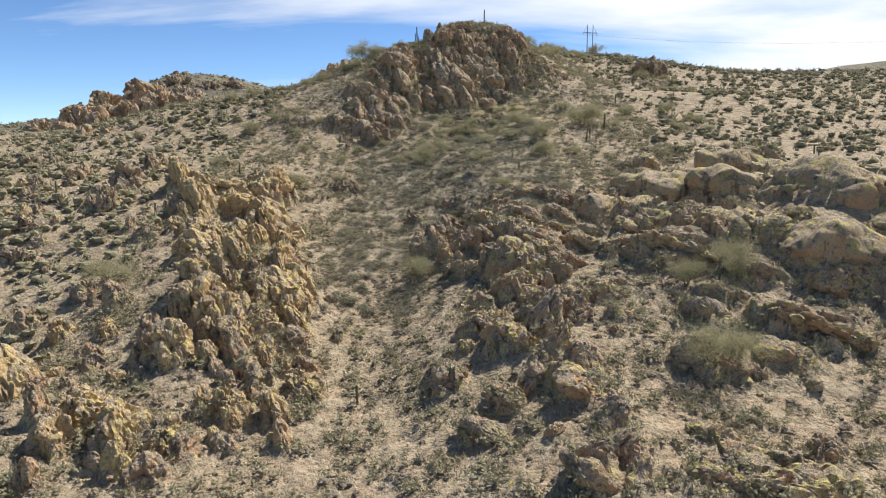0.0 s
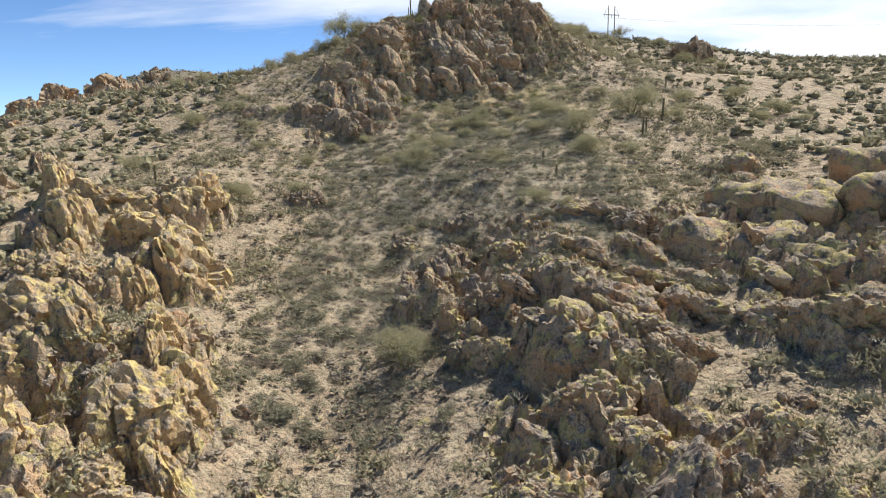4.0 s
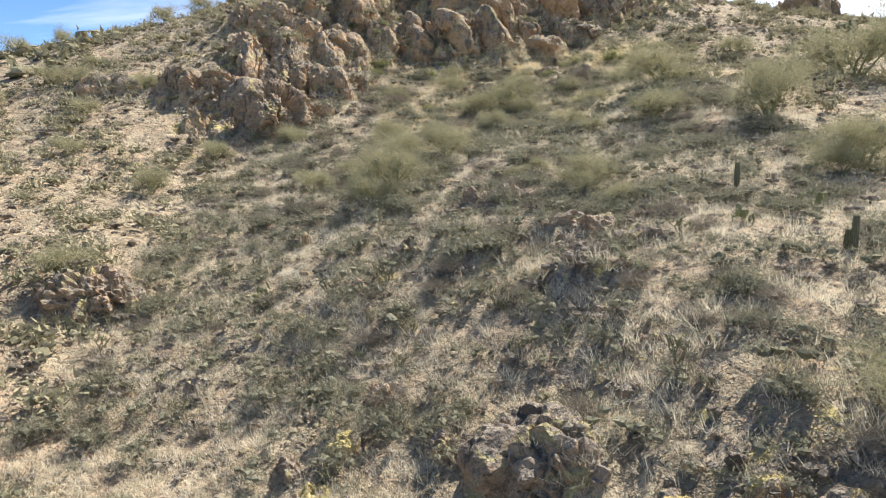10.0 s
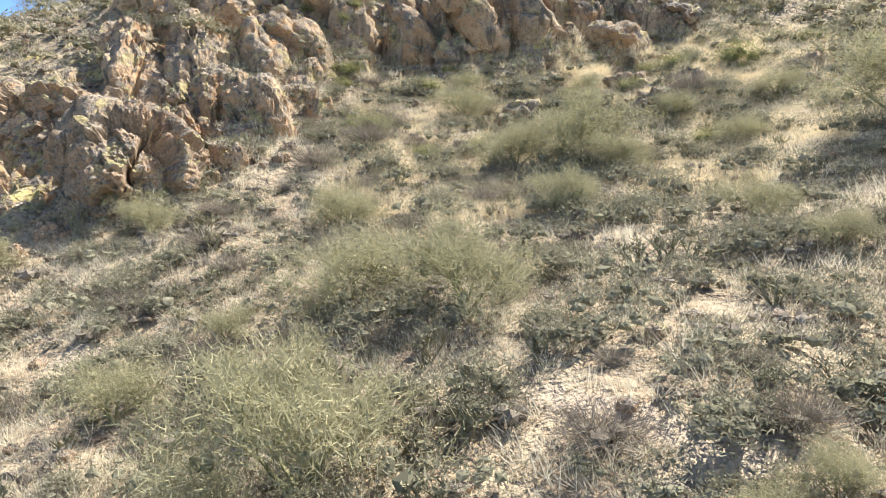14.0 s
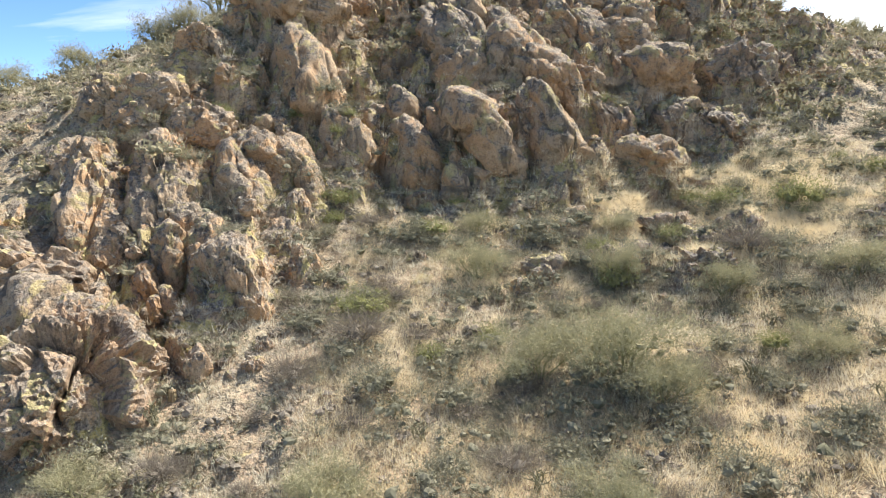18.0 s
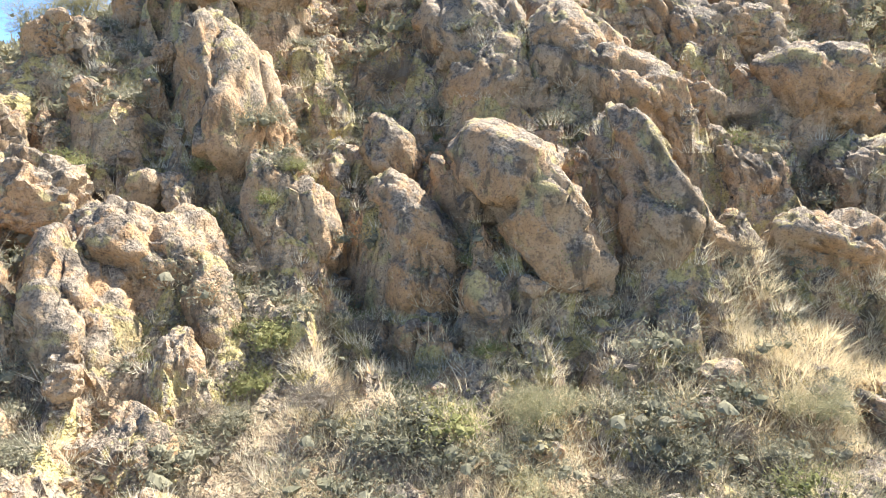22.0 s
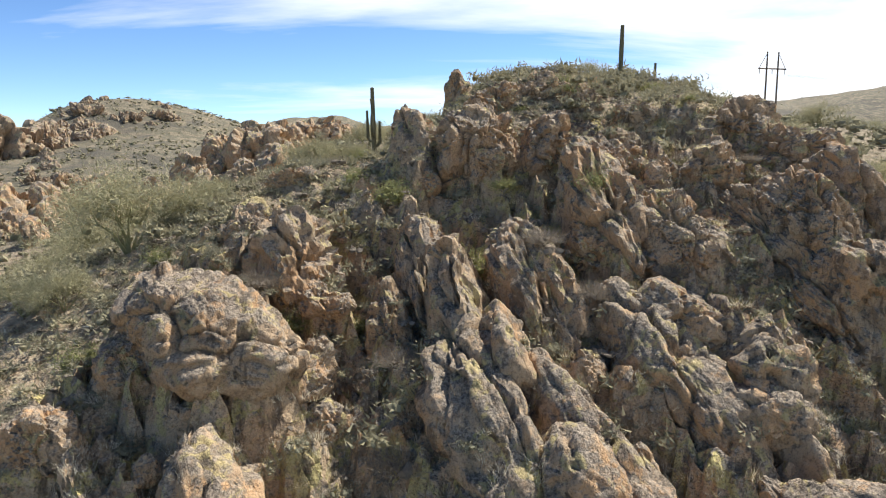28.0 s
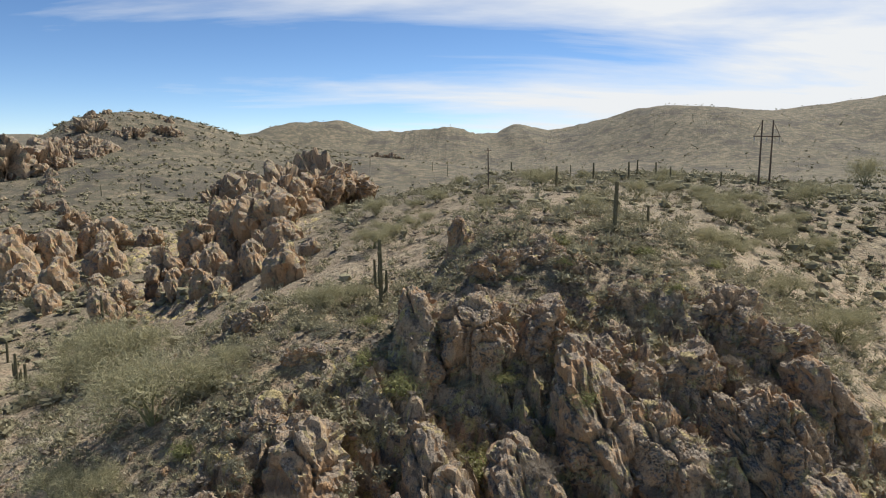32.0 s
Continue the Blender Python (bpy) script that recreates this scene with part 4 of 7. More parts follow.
rock("tan", "rock_fin", 1.3, 181.1, 51.8, 1.49, 2.48, 4.32, 27, 27, 6)
rock("tan", "rock_fin", 5.9, 181.8, 52.0, 1.75, 2.51, 3.77, 20, 27, 6)
rock("tan", "rock_fin", 8.3, 180.6, 50.9, 0.50, 0.80, 1.34, 8, 26, 5)
rock("tan", "rock_fin", -0.5, 178.4, 49.7, 0.66, 0.82, 1.07, 15, 25, 5)
rock("tan", "rock_fin", -1.3, 182.2, 52.7, 0.65, 1.02, 1.66, 30, 26, 5)
rock("tan", "rock_fin", -5.9, 184.7, 53.6, 0.49, 0.64, 0.89, 10, 25, 4)
rock("tan", "rock_fin", -10.7, 187.1, 56.7, 1.74, 2.50, 3.75, 24, 27, 6)
rock("tan", "rock_fin", -8.8, 186.5, 55.5, 0.95, 1.53, 2.59, 28, 26, 5)
rock("tan", "outcrop_rock", -11.9, 179.8, 50.8, 1.79, 1.90, 2.11, 40, 26, 5)
rock("tan", "rock_fin", -9.0, 178.5, 49.7, 0.66, 0.98, 1.50, 15, 23, 5)
rock("tan", "outcrop_rock", 0.4, 187.3, 56.9, 1.93, 1.97, 2.11, 15, 26, 5)
rock("tan", "outcrop_rock", -0.4, 192.4, 60.4, 1.26, 1.51, 1.89, 10, 21, 5)
rock("tan", "outcrop_rock", 3.3, 187.7, 57.9, 1.78, 2.13, 2.67, 30, 27, 5)
rock("tan", "rock_fin", 5.7, 185.8, 55.8, 1.58, 2.03, 2.74, 35, 29, 5)
rock("tan", "rock_fin", 3.6, 181.8, 52.7, 0.63, 1.13, 2.11, 22, 27, 5)
rock("tan", "outcrop_rock", 12.3, 191.4, 59.5, 2.44, 1.76, 1.32, -25, 27, 5)
rock("tan", "outcrop_rock", 12.5, 187.9, 56.6, 1.27, 1.41, 1.63, 20, 28, 5)
rock("tan", "outcrop_rock", 8.7, 186.8, 55.9, 1.04, 1.14, 1.30, 20, 29, 4)
rock("tan", "rock_fin", -3.4, 193.3, 59.9, 0.98, 1.24, 1.64, 10, 21, 4)
rock("tan", "outcrop_rock", -8.0, 197.8, 62.8, 1.37, 1.40, 1.49, 10, 21, 4)
rock("tan", "outcrop_rock", -12.3, 182.3, 53.4, 0.66, 0.52, 0.44, 0, 27, 4)
rock("tan", "rock_fin", 6.9, 180.8, 51.4, 0.41, 0.76, 1.49, 12, 26, 5)
rock("tan", "outcrop_rock", 11.5, 180.9, 50.6, 2.21, 1.64, 1.28, -20, 24, 5)
rock("tan", "rock_fin", 8.3, 180.6, 50.7, 0.69, 0.92, 1.27, 8, 25, 4)
rock("tan", "rock_fin", 9.6, 184.0, 53.1, 1.26, 1.61, 2.15, 22, 28, 5)
rock("tan", "outcrop_rock", 14.0, 187.8, 56.3, 2.49, 2.23, 2.08, -15, 28, 5)
rock("tan", "rock_fin", 6.9, 186.0, 55.7, 1.59, 2.20, 3.17, 28, 29, 5)
rock("dark", "outcrop_rock", 14.3, 184.0, 53.2, 1.39, 1.48, 1.65, 8, 27, 4)
rock("dark", "outcrop_rock", 16.7, 182.8, 52.8, 1.47, 1.49, 1.59, 8, 24, 4)
rock("dark", "outcrop_rock", 19.3, 187.0, 55.9, 2.17, 2.19, 2.30, -15, 26, 5)
rock("dark", "rock_fin", 10.6, 183.8, 52.8, 0.76, 1.00, 1.39, 8, 28, 4)
rock("dark", "rock_slab", 8.1, 172.5, 45.7, 2.21, 1.49, 1.06, -6, 17, 5)
rock("dark", "outcrop_rock", 11.5, 173.5, 46.3, 1.37, 1.20, 1.10, 10, 17, 4)
rock("dark", "outcrop_rock", 3.8, 172.1, 45.6, 1.13, 0.97, 0.87, -25, 20, 4)
rock("dark", "outcrop_rock", -2.6, 172.7, 46.1, 0.54, 0.48, 0.45, 0, 19, 4)
rock("dark", "outcrop_rock", -4.6, 170.2, 45.1, 0.49, 0.43, 0.41, 0, 16, 4)
rock("dark", "outcrop_rock", 1.3, 169.7, 44.4, 0.55, 0.58, 0.63, 0, 17, 4)
rock("tan", "outcrop_rock", -14.4, 195.6, 62.4, 3.52, 2.73, 2.48, -32, 17, 5)
rock("tan", "outcrop_rock", -16.2, 193.2, 61.3, 1.60, 1.73, 1.97, 10, 17, 5)
rock("tan", "outcrop_rock", -11.8, 191.2, 60.0, 1.97, 1.55, 1.28, -10, 22, 5)
rock("tan", "outcrop_rock", -10.4, 200.7, 64.7, 2.22, 2.69, 3.40, 18, 21, 5)
rock("tan", "rock_fin", -0.7, 196.0, 62.0, 1.45, 2.46, 4.36, 14, 21, 5)
rock("tan", "rock_fin", 1.1, 193.2, 61.3, 1.35, 1.87, 2.70, 22, 20, 5)
rock("tan", "outcrop_rock", -3.5, 201.3, 64.9, 1.21, 1.45, 1.81, 10, 25, 4)
rock("tan", "rock_fin", -3.9, 210.3, 70.8, 1.62, 2.18, 3.07, 12, 17, 5)
rock("tan", "outcrop_rock", 0.8, 208.9, 70.9, 2.62, 2.81, 3.14, 10, 20, 5)
rock("tan", "outcrop_rock", 4.7, 209.0, 71.7, 2.10, 2.22, 2.45, 8, 20, 4)
rock("tan", "rock_fin", -4.6, 196.9, 61.6, 1.23, 1.74, 2.59, 5, 22, 5)
rock("tan", "outcrop_rock", -19.7, 222.6, 68.4, 2.28, 1.65, 1.25, 10, 2, 4)
rock("tan", "outcrop_rock", -13.6, 203.2, 66.5, 1.41, 1.13, 0.94, 15, 17, 4)
rock("tan", "rock_slab", -12.4, 209.5, 69.3, 1.61, 1.05, 0.72, 10, 11, 4)
rock("tan", "outcrop_rock", 5.3, 217.1, 75.6, 2.03, 1.66, 1.42, 0, 14, 4)
rock("tan", "outcrop_rock", 2.1, 215.9, 74.8, 2.19, 1.71, 1.40, 0, 15, 4)
rock("tan", "outcrop_rock", 11.0, 200.4, 66.1, 2.63, 2.78, 3.07, 24, 26, 5)
rock("tan", "outcrop_rock", 9.3, 195.6, 62.5, 2.48, 2.29, 2.22, 28, 24, 5)
rock("tan", "rock_fin", 18.0, 199.8, 66.6, 2.15, 2.78, 3.74, 14, 25, 5)
rock("tan", "rock_fin", 21.7, 202.1, 67.8, 1.82, 2.41, 3.34, 12, 22, 5)
rock("tan", "outcrop_rock", 17.8, 209.4, 72.8, 2.29, 1.97, 1.76, 0, 16, 4)
rock("tan", "outcrop_rock", 12.8, 193.5, 60.7, 2.10, 2.18, 2.35, 20, 27, 5)
rock("tan", "outcrop_rock", 6.1, 200.2, 65.8, 1.46, 1.56, 1.75, 15, 24, 4)
rock("tan", "outcrop_rock", 7.7, 205.2, 69.8, 1.95, 1.98, 2.11, 5, 24, 4)
rock("tan", "outcrop_rock", 10.7, 204.3, 69.2, 1.91, 1.87, 1.91, 10, 26, 4)
rock("tan", "rock_fin", 19.1, 196.8, 64.2, 2.01, 2.59, 3.49, 10, 28, 5)
rock("tan", "outcrop_rock", 20.6, 207.1, 71.1, 2.53, 1.92, 1.52, 0, 18, 4)
rock("tan", "outcrop_rock", 8.0, 215.1, 75.2, 1.77, 1.41, 1.18, 0, 14, 4)
rock("tan", "outcrop_rock", 11.2, 210.6, 73.6, 1.63, 1.19, 0.90, 0, 17, 4)
rock("tan", "outcrop_rock", 14.2, 204.5, 69.9, 1.76, 1.80, 1.92, 0, 24, 4)
rock("tan", "outcrop_rock", -35.3, 293.1, 68.3, 5.43, 6.21, 7.41, 8, 2, 4)
rock("tan", "rock_fin", -42.2, 293.9, 66.0, 3.99, 5.34, 7.48, 8, 3, 4)
rock("tan", "rock_fin", -47.0, 285.3, 63.0, 2.35, 3.25, 4.70, 8, 5, 4)
rock("dark", "outcrop_rock", -76.7, 567.8, 64.7, 16.56, 12.92, 10.54, 5, 4, 4)
rock("dark", "outcrop_rock", -98.6, 460.0, 60.0, 7.80, 8.15, 8.91, 8, 1, 4)
rock("dark", "outcrop_rock", -84.8, 516.5, 61.3, 11.87, 10.95, 10.55, 5, 3, 4)
rock("tan", "outcrop_rock", -163, 345, 57, 10, 8, 11.25, 10, 5, 5)
rock("tan", "outcrop_rock", -145.6, 332, 54, 9, 7, 10, 14, 5, 5)
rock("tan", "outcrop_rock", -134, 336, 56, 8, 7, 10, 8, 4, 5)
rock("tan", "outcrop_rock", -119, 332, 55, 8, 6, 8.125, 12, 6, 5)
rock("tan", "outcrop_rock", -153.8, 370, 64, 10, 8, 10, 6, 5, 5)
rock("tan", "outcrop_rock", -172, 334, 50, 8, 8, 11.25, 10, 6, 5)
rock("tan", "outcrop_rock", -122, 311, 49, 6, 5, 6.25, 15, 6, 5)
rock("tan", "outcrop_rock", -154, 321, 47, 8, 6, 8.75, 10, 8, 5)
rock("tan", "outcrop_rock", -137, 311, 46, 7, 5, 6.25, 12, 5, 5)
rock("tan", "outcrop_rock", -171, 301, 39, 8, 6, 8.75, 10, 5, 5)
rock("tan", "outcrop_rock", -158, 306, 41, 7, 6, 7.5, 15, 6, 5)
rock("tan", "outcrop_rock", -178, 316, 44, 8, 7, 10, 8, 4, 5)
rock("tan", "rock_fin", -50, 279, 60.5, 3.5, 4, 7, 10, 4, 5)
rock("tan", "rock_fin", -46, 287, 63.5, 4, 4.5, 7.5, 8, 4, 5)
rock("tan", "rock_fin", -43.5, 297, 66, 4.5, 5, 7.5, 12, 3, 5)
rock("tan", "rock_fin", -40.5, 306, 68.5, 4.5, 5, 7, 10, 3, 5)
rock("tan", "rock_fin", -37, 317, 71, 5, 6, 6.5, 8, 3, 5)
rock("tan", "rock_fin", -33, 329, 73, 5.5, 6, 6, 6, 3, 5)
rock("tan", "rock_fin", -27, 337, 74, 6, 5, 4.5, 4, 3, 5)
rock("tan", "rock_fin", -54, 272, 57.5, 3, 3.5, 5.5, 12, 4, 5)
rock("tan", "rock_fin", -41, 290, 66, 3, 3.5, 6, 14, 3, 5)
rock("tan", "rock_fin", -36, 303, 70, 4, 4, 5, 10, 3, 5)
rock("tan", "outcrop_rock", -89.8, 339.7, 57.9, 6.72, 6.24, 6.05, 15, 4, 4)
rock("tan", "outcrop_rock", -113.3, 367.6, 58.9, 4.65, 5.26, 6.21, 10, 5, 4)
rock("tan", "outcrop_rock", -116.6, 347.1, 55.2, 7.71, 6.82, 6.31, 10, 6, 4)
rock("tan", "outcrop_rock", -85.6, 293.6, 54.6, 4.05, 3.43, 3.03, 0, 3, 4)
rock("tan", "outcrop_rock", -77.6, 338.9, 59.6, 3.35, 3.28, 3.35, 0, 3, 4)
rock("dark", "outcrop_rock", -93.8, 486.6, 60.6, 7.27, 7.68, 8.48, 0, 2, 4)
rock("dark", "outcrop_rock", -213.0, 519.6, 69.2, 14.59, 13.61, 13.26, 5, 8, 4)
rock("dark", "rock_fin", -218.1, 508.6, 66.8, 7.74, 10.25, 14.18, 5, 7, 4)
rock("dark", "outcrop_rock", -205.5, 527.4, 71.9, 8.14, 8.60, 9.50, 0, 9, 4)
rock("dark", "outcrop_rock", -221.0, 596.2, 92.2, 11.20, 8.28, 6.40, 5, 13, 4)
rock("dark", "rock_slab", -193.7, 593.3, 88.8, 9.55, 6.61, 4.78, 0, 11, 4)
rock("dark", "rock_slab", -180.2, 607.6, 90.8, 9.86, 6.59, 4.60, 0, 10, 4)
rock("dark", "outcrop_rock", -213.0, 566.1, 82.0, 7.48, 5.67, 4.49, 0, 12, 4)
rock("dark", "rock_slab", -47.2, 685.7, 74.8, 10.67, 6.29, 3.88, 0, 0, 4)
rock("dark", "rock_slab", -160.4, 433.8, 58.5, 6.13, 4.24, 3.06, 0, 6, 4)
rock("dark", "rock_slab", 67.1, 235.2, 64.3, 6.94, 4.58, 3.16, 0, 9, 4)
rock("dark", "rock_slab", -25.1, 172.6, 44.2, 6.56, 3.93, 2.46, 5, 23, 5)
rock("dark", "outcrop_rock", -15.7, 163.3, 42.0, 2.64, 2.76, 3.02, 10, 16, 4)
crag("rock_spur", "fin", "ochre", -40.9, 109.8, 28.3, 2.49, 16, 13)
crag("rock_spur", "knob", "tan", -17.4, 74.9, 18.2, 2.31, 13, 14)
crag("rock_spur", "knob", "tan", -42.8, 114.1, 29.7, 3.02, 23, 14)
crag("rock_spur", "fin", "ochre", -39.0, 113.3, 29.2, 3.83, 24, 13)
crag("rock_spur", "fin", "ochre", -33.8, 103.7, 26.2, 2.19, 26, 8)
crag("rock_spur", "fin", "ochre", -17.0, 78.5, 19.3, 2.28, 21, 16)
crag("rock_spur", "knob", "ochre", -29.5, 108.5, 26.2, 2.35, 17, 6)
crag("rock_spur", "knob", "tan", -20.8, 90.8, 24.8, 2.80, 11, 0)
crag("rock_spur", "knob", "ochre", -27.9, 78.5, 22.5, 3.10, 12, 19)
crag("rock_spur", "fin", "ochre", -25.5, 87.5, 26.0, 2.42, 24, 4)
crag("rock_spur", "knob", "ochre", -24.8, 76.8, 22.1, 2.70, 25, 19)
crag("rock_spur", "fin", "ochre", -40.5, 106.2, 27.2, 2.27, 21, 13)
crag("rock_spur", "knob", "ochre", -19.5, 81.9, 22.2, 3.20, 20, 15)
crag("rock_spur", "knob", "ochre", -22.3, 71.7, 19.7, 1.79, 19, 16)
crag("rock_spur", "fin", "ochre", -18.6, 70.9, 17.8, 1.75, 10, 13)
crag("rock_spur", "fin", "ochre", -45.9, 123.5, 32.7, 3.38, 17, 12)
crag("rock_spur", "fin", "ochre", -27.9, 115.8, 27.2, 2.44, 26, 11)
crag("rock_spur", "knob", "ochre", -29.6, 87.0, 25.2, 1.91, 13, 8)
crag("rock_spur", "fin", "ochre", -38.2, 108.8, 27.9, 2.19, 14, 12)
crag("rock_spur", "fin", "ochre", -19.6, 84.8, 23.3, 1.71, 14, 12)
crag("rock_spur", "knob", "ochre", -33.5, 96.4, 25.0, 3.76, 26, 5)
crag("rock_spur", "knob", "ochre", -32.3, 126.9, 31.8, 5.09, 25, 12)
crag("rock_spur", "fin", "ochre", -34.9, 117.1, 29.6, 3.83, 23, 13)
crag("rock_spur", "fin", "ochre", -26.2, 98.5, 25.3, 2.30, 11, 0)
crag("rock_spur", "knob", "ochre", -35.5, 106.4, 26.9, 2.50, 12, 10)
crag("rock_spur", "fin", "ochre", -24.6, 105.0, 25.2, 3.06, 20, 1)
crag("rock_spur", "fin", "ochre", -24.2, 69.2, 18.9, 1.64, 10, 18)
crag("rock_spur", "knob", "ochre", -20.6, 76.3, 20.6, 2.28, 15, 17)
crag("rock_spur", "knob", "tan", -22.3, 56.5, 14.0, 1.92, 14, 12)
crag("rock_spur", "knob", "tan", -24.3, 53.2, 13.4, 1.91, 16, 10)
crag("rock_spur", "knob", "tan", -41.9, 66.9, 15.6, 2.20, 7, 4)
crag("rock_spur", "fin", "dark", -50.4, 81.9, 18.3, 2.51, 15, 14)
crag("rock_spur", "knob", "ochre", -33.2, 67.8, 16.9, 1.24, 16, 11)
crag("rock_spur", "knob", "ochre", -41.3, 71.4, 16.2, 1.00, 19, 8)
crag("rock_spur", "fin", "tan", -32.9, 51.9, 13.4, 1.61, 18, 8)
crag("rock_spur", "knob", "tan", -28.2, 56.6, 14.4, 1.91, 20, 11)
crag("rock_spur", "knob", "tan", -38.8, 74.1, 17.1, 1.53, 14, 13)
crag("rock_spur", "knob", "dark", -33.8, 62.5, 15.6, 2.23, 12, 9)
crag("rock_spur", "fin", "tan", -36.6, 61.1, 15.1, 2.28, 19, 7)
crag("rock_spur", "fin", "dark", -37.6, 67.6, 16.0, 1.19, 21, 6)
crag("rock_spur", "fin", "ochre", -28.0, 69.5, 18.8, 2.88, 6, 16)
crag("rock_spur", "fin", "ochre", -27.9, 59.5, 15.2, 1.42, 18, 13)
crag("rock_spur", "fin", "ochre", -26.6, 53.7, 13.6, 1.78, 7, 10)
crag("rock_spur", "fin", "dark", -46.9, 70.8, 15.7, 2.27, 8, 6)
crag("rock_spur", "fin", "dark", -37.1, 71.4, 16.8, 1.57, 12, 10)
crag("rock_spur", "fin", "dark", -24.9, 58.2, 14.7, 1.37, 10, 13)
crag("rock_spur", "fin", "ochre", -34.3, 58.5, 14.7, 1.73, 19, 8)
crag("rock_spur", "fin", "tan", -31.0, 72.0, 18.8, 3.08, 11, 14)
crag("rock_spur", "knob", "ochre", -30.8, 61.5, 15.7, 1.23, 19, 12)
crag("rock_spur", "knob", "tan", -29.1, 54.7, 14.0, 1.07, 16, 10)
crag("rock_spur", "fin", "ochre", -17.1, 71.7, 17.3, 1.05, 13, 12)
crag("rock_spur", "fin", "tan", -14.0, 58.1, 14.0, 1.44, 17, 7)
crag("rock_spur", "fin", "tan", -20.6, 69.1, 18.0, 2.20, 19, 15)
crag("rock_spur", "knob", "ochre", -14.8, 59.6, 14.3, 1.10, 22, 7)
crag("rock_spur", "knob", "tan", -18.9, 57.3, 14.0, 1.44, 20, 10)
crag("rock_spur", "fin", "tan", -21.5, 66.2, 17.2, 0.99, 23, 16)
crag("rock_spur", "fin", "ochre", -16.5, 70.3, 16.6, 1.31, 8, 10)
crag("rock_spur", "fin", "tan", -14.2, 70.0, 15.9, 1.98, 18, 8)
crag("rock_spur", "fin", "ochre", -22.4, 62.0, 15.8, 1.53, 8, 15)
crag("rock_spur", "fin", "ochre", -20.2, 58.1, 14.4, 1.20, 10, 11)
crag("rock_spur", "fin", "ochre", -19.2, 61.5, 15.2, 1.58, 24, 12)
crag("rock_spur", "fin", "tan", -22.8, 67.3, 17.9, 1.09, 12, 17)
crag("rock_spur", "fin", "ochre", -19.3, 63.8, 16.0, 1.11, 13, 13)
crag("rock_spur", "fin", "tan", -18.2, 65.9, 16.2, 2.22, 9, 12)
crag("rough_boulder", "knob", "dark", -61.7, 124.3, 31.8, 1.91, 1, 10)
crag("rough_boulder", "fin", "tan", -48.3, 107.9, 27.5, 1.50, 11, 16)
crag("rough_boulder", "fin", "dark", -52.8, 106.0, 25.8, 1.48, 5, 17)
crag("rough_boulder", "fin", "dark", -74.4, 127.7, 32.3, 2.29, 3, 9)
crag("rough_boulder", "fin", "tan", -86.1, 157.1, 36.0, 2.29, 12, 5)
crag("rough_boulder", "knob", "tan", -72.2, 139.4, 34.3, 2.68, 11, 6)
crag("rough_boulder", "knob", "dark", -62.0, 105.6, 25.5, 1.50, 9, 18)
crag("rough_boulder", "fin", "dark", -58.8, 142.3, 35.0, 3.07, 13, 5)
crag("rough_boulder", "fin", "dark", -67.0, 115.5, 28.8, 1.69, 17, 13)
crag("rough_boulder", "knob", "dark", -51.3, 108.5, 26.9, 1.08, 9, 16)
crag("rough_boulder", "knob", "dark", -59.4, 107.6, 26.0, 1.04, 6, 18)
crag("rough_boulder", "knob", "tan", -72.2, 123.0, 31.3, 2.46, 4, 10)
crag("rough_boulder", "fin", "dark", -48.2, 111.0, 28.1, 1.13, 18, 15)
crag("rough_boulder", "fin", "dark", -59.7, 118.0, 30.2, 1.63, 4, 13)
crag("rough_boulder", "knob", "dark", -65.0, 112.3, 28.3, 1.23, 18, 16)
crag("rough_boulder", "fin", "dark", -57.6, 117.8, 29.7, 1.18, 12, 13)
crag("rough_boulder", "knob", "tan", -59.1, 148.0, 35.7, 2.24, 11, 4)
crag("rough_boulder", "knob", "tan", -59.4, 105.4, 25.0, 1.02, 18, 18)
crag("rough_boulder", "knob", "dark", -56.8, 98.0, 22.8, 1.02, 13, 15)
crag("rough_boulder", "fin", "ochre", -69.6, 115.2, 29.3, 1.39, 0, 13)
crag("rough_boulder", "knob", "ochre", -67.3, 110.9, 27.2, 1.00, 11, 16)
crag("rough_boulder", "knob", "dark", -62.7, 103.4, 24.0, 1.04, -3, 18)
crag("rough_boulder", "knob", "dark", -70.1, 130.8, 33.1, 1.35, 12, 7)
crag("rough_boulder", "knob", "ochre", -64.5, 114.0, 28.4, 1.03, 5, 14)
crag("rough_boulder", "knob", "ochre", -73.0, 115.2, 29.2, 1.30, 3, 13)
crag("rough_boulder", "fin", "ochre", -62.3, 112.0, 28.2, 1.30, 0, 16)
crag("rough_boulder", "knob", "ochre", -78.7, 130.7, 32.8, 1.42, 1, 7)
crag("rough_boulder", "knob", "dark", -57.1, 105.7, 25.3, 1.07, 11, 18)
crag("rough_boulder", "knob", "tan", 13.8, 70.5, 22.8, 1.55, -15, 13)
crag("rough_boulder", "knob", "dark", 10.4, 82.2, 25.6, 1.92, -30, 10)
crag("rough_boulder", "knob", "green", 10.5, 73.1, 23.5, 1.43, -26, 12)
crag("rough_boulder", "slab", "tan", 16.1, 83.5, 26.2, 1.54, -22, 11)
crag("rough_boulder", "knob", "green", 12.5, 72.7, 23.5, 0.99, -21, 12)
crag("rough_boulder", "knob", "dark", 1.4, 90.7, 23.8, 1.64, -19, 11)
crag("rough_boulder", "knob", "tan", 16.0, 74.7, 23.8, 1.61, -26, 12)
crag("rough_boulder", "knob", "green", 2.5, 88.9, 23.8, 1.65, -13, 11)
crag("rough_boulder", "slab", "dark", 5.3, 77.7, 22.6, 1.08, -25, 10)
crag("rough_boulder", "slab", "tan", 7.0, 94.7, 27.4, 1.58, -30, 10)
crag("rough_boulder", "slab", "tan", 12.9, 99.8, 30.2, 1.48, -21, 11)
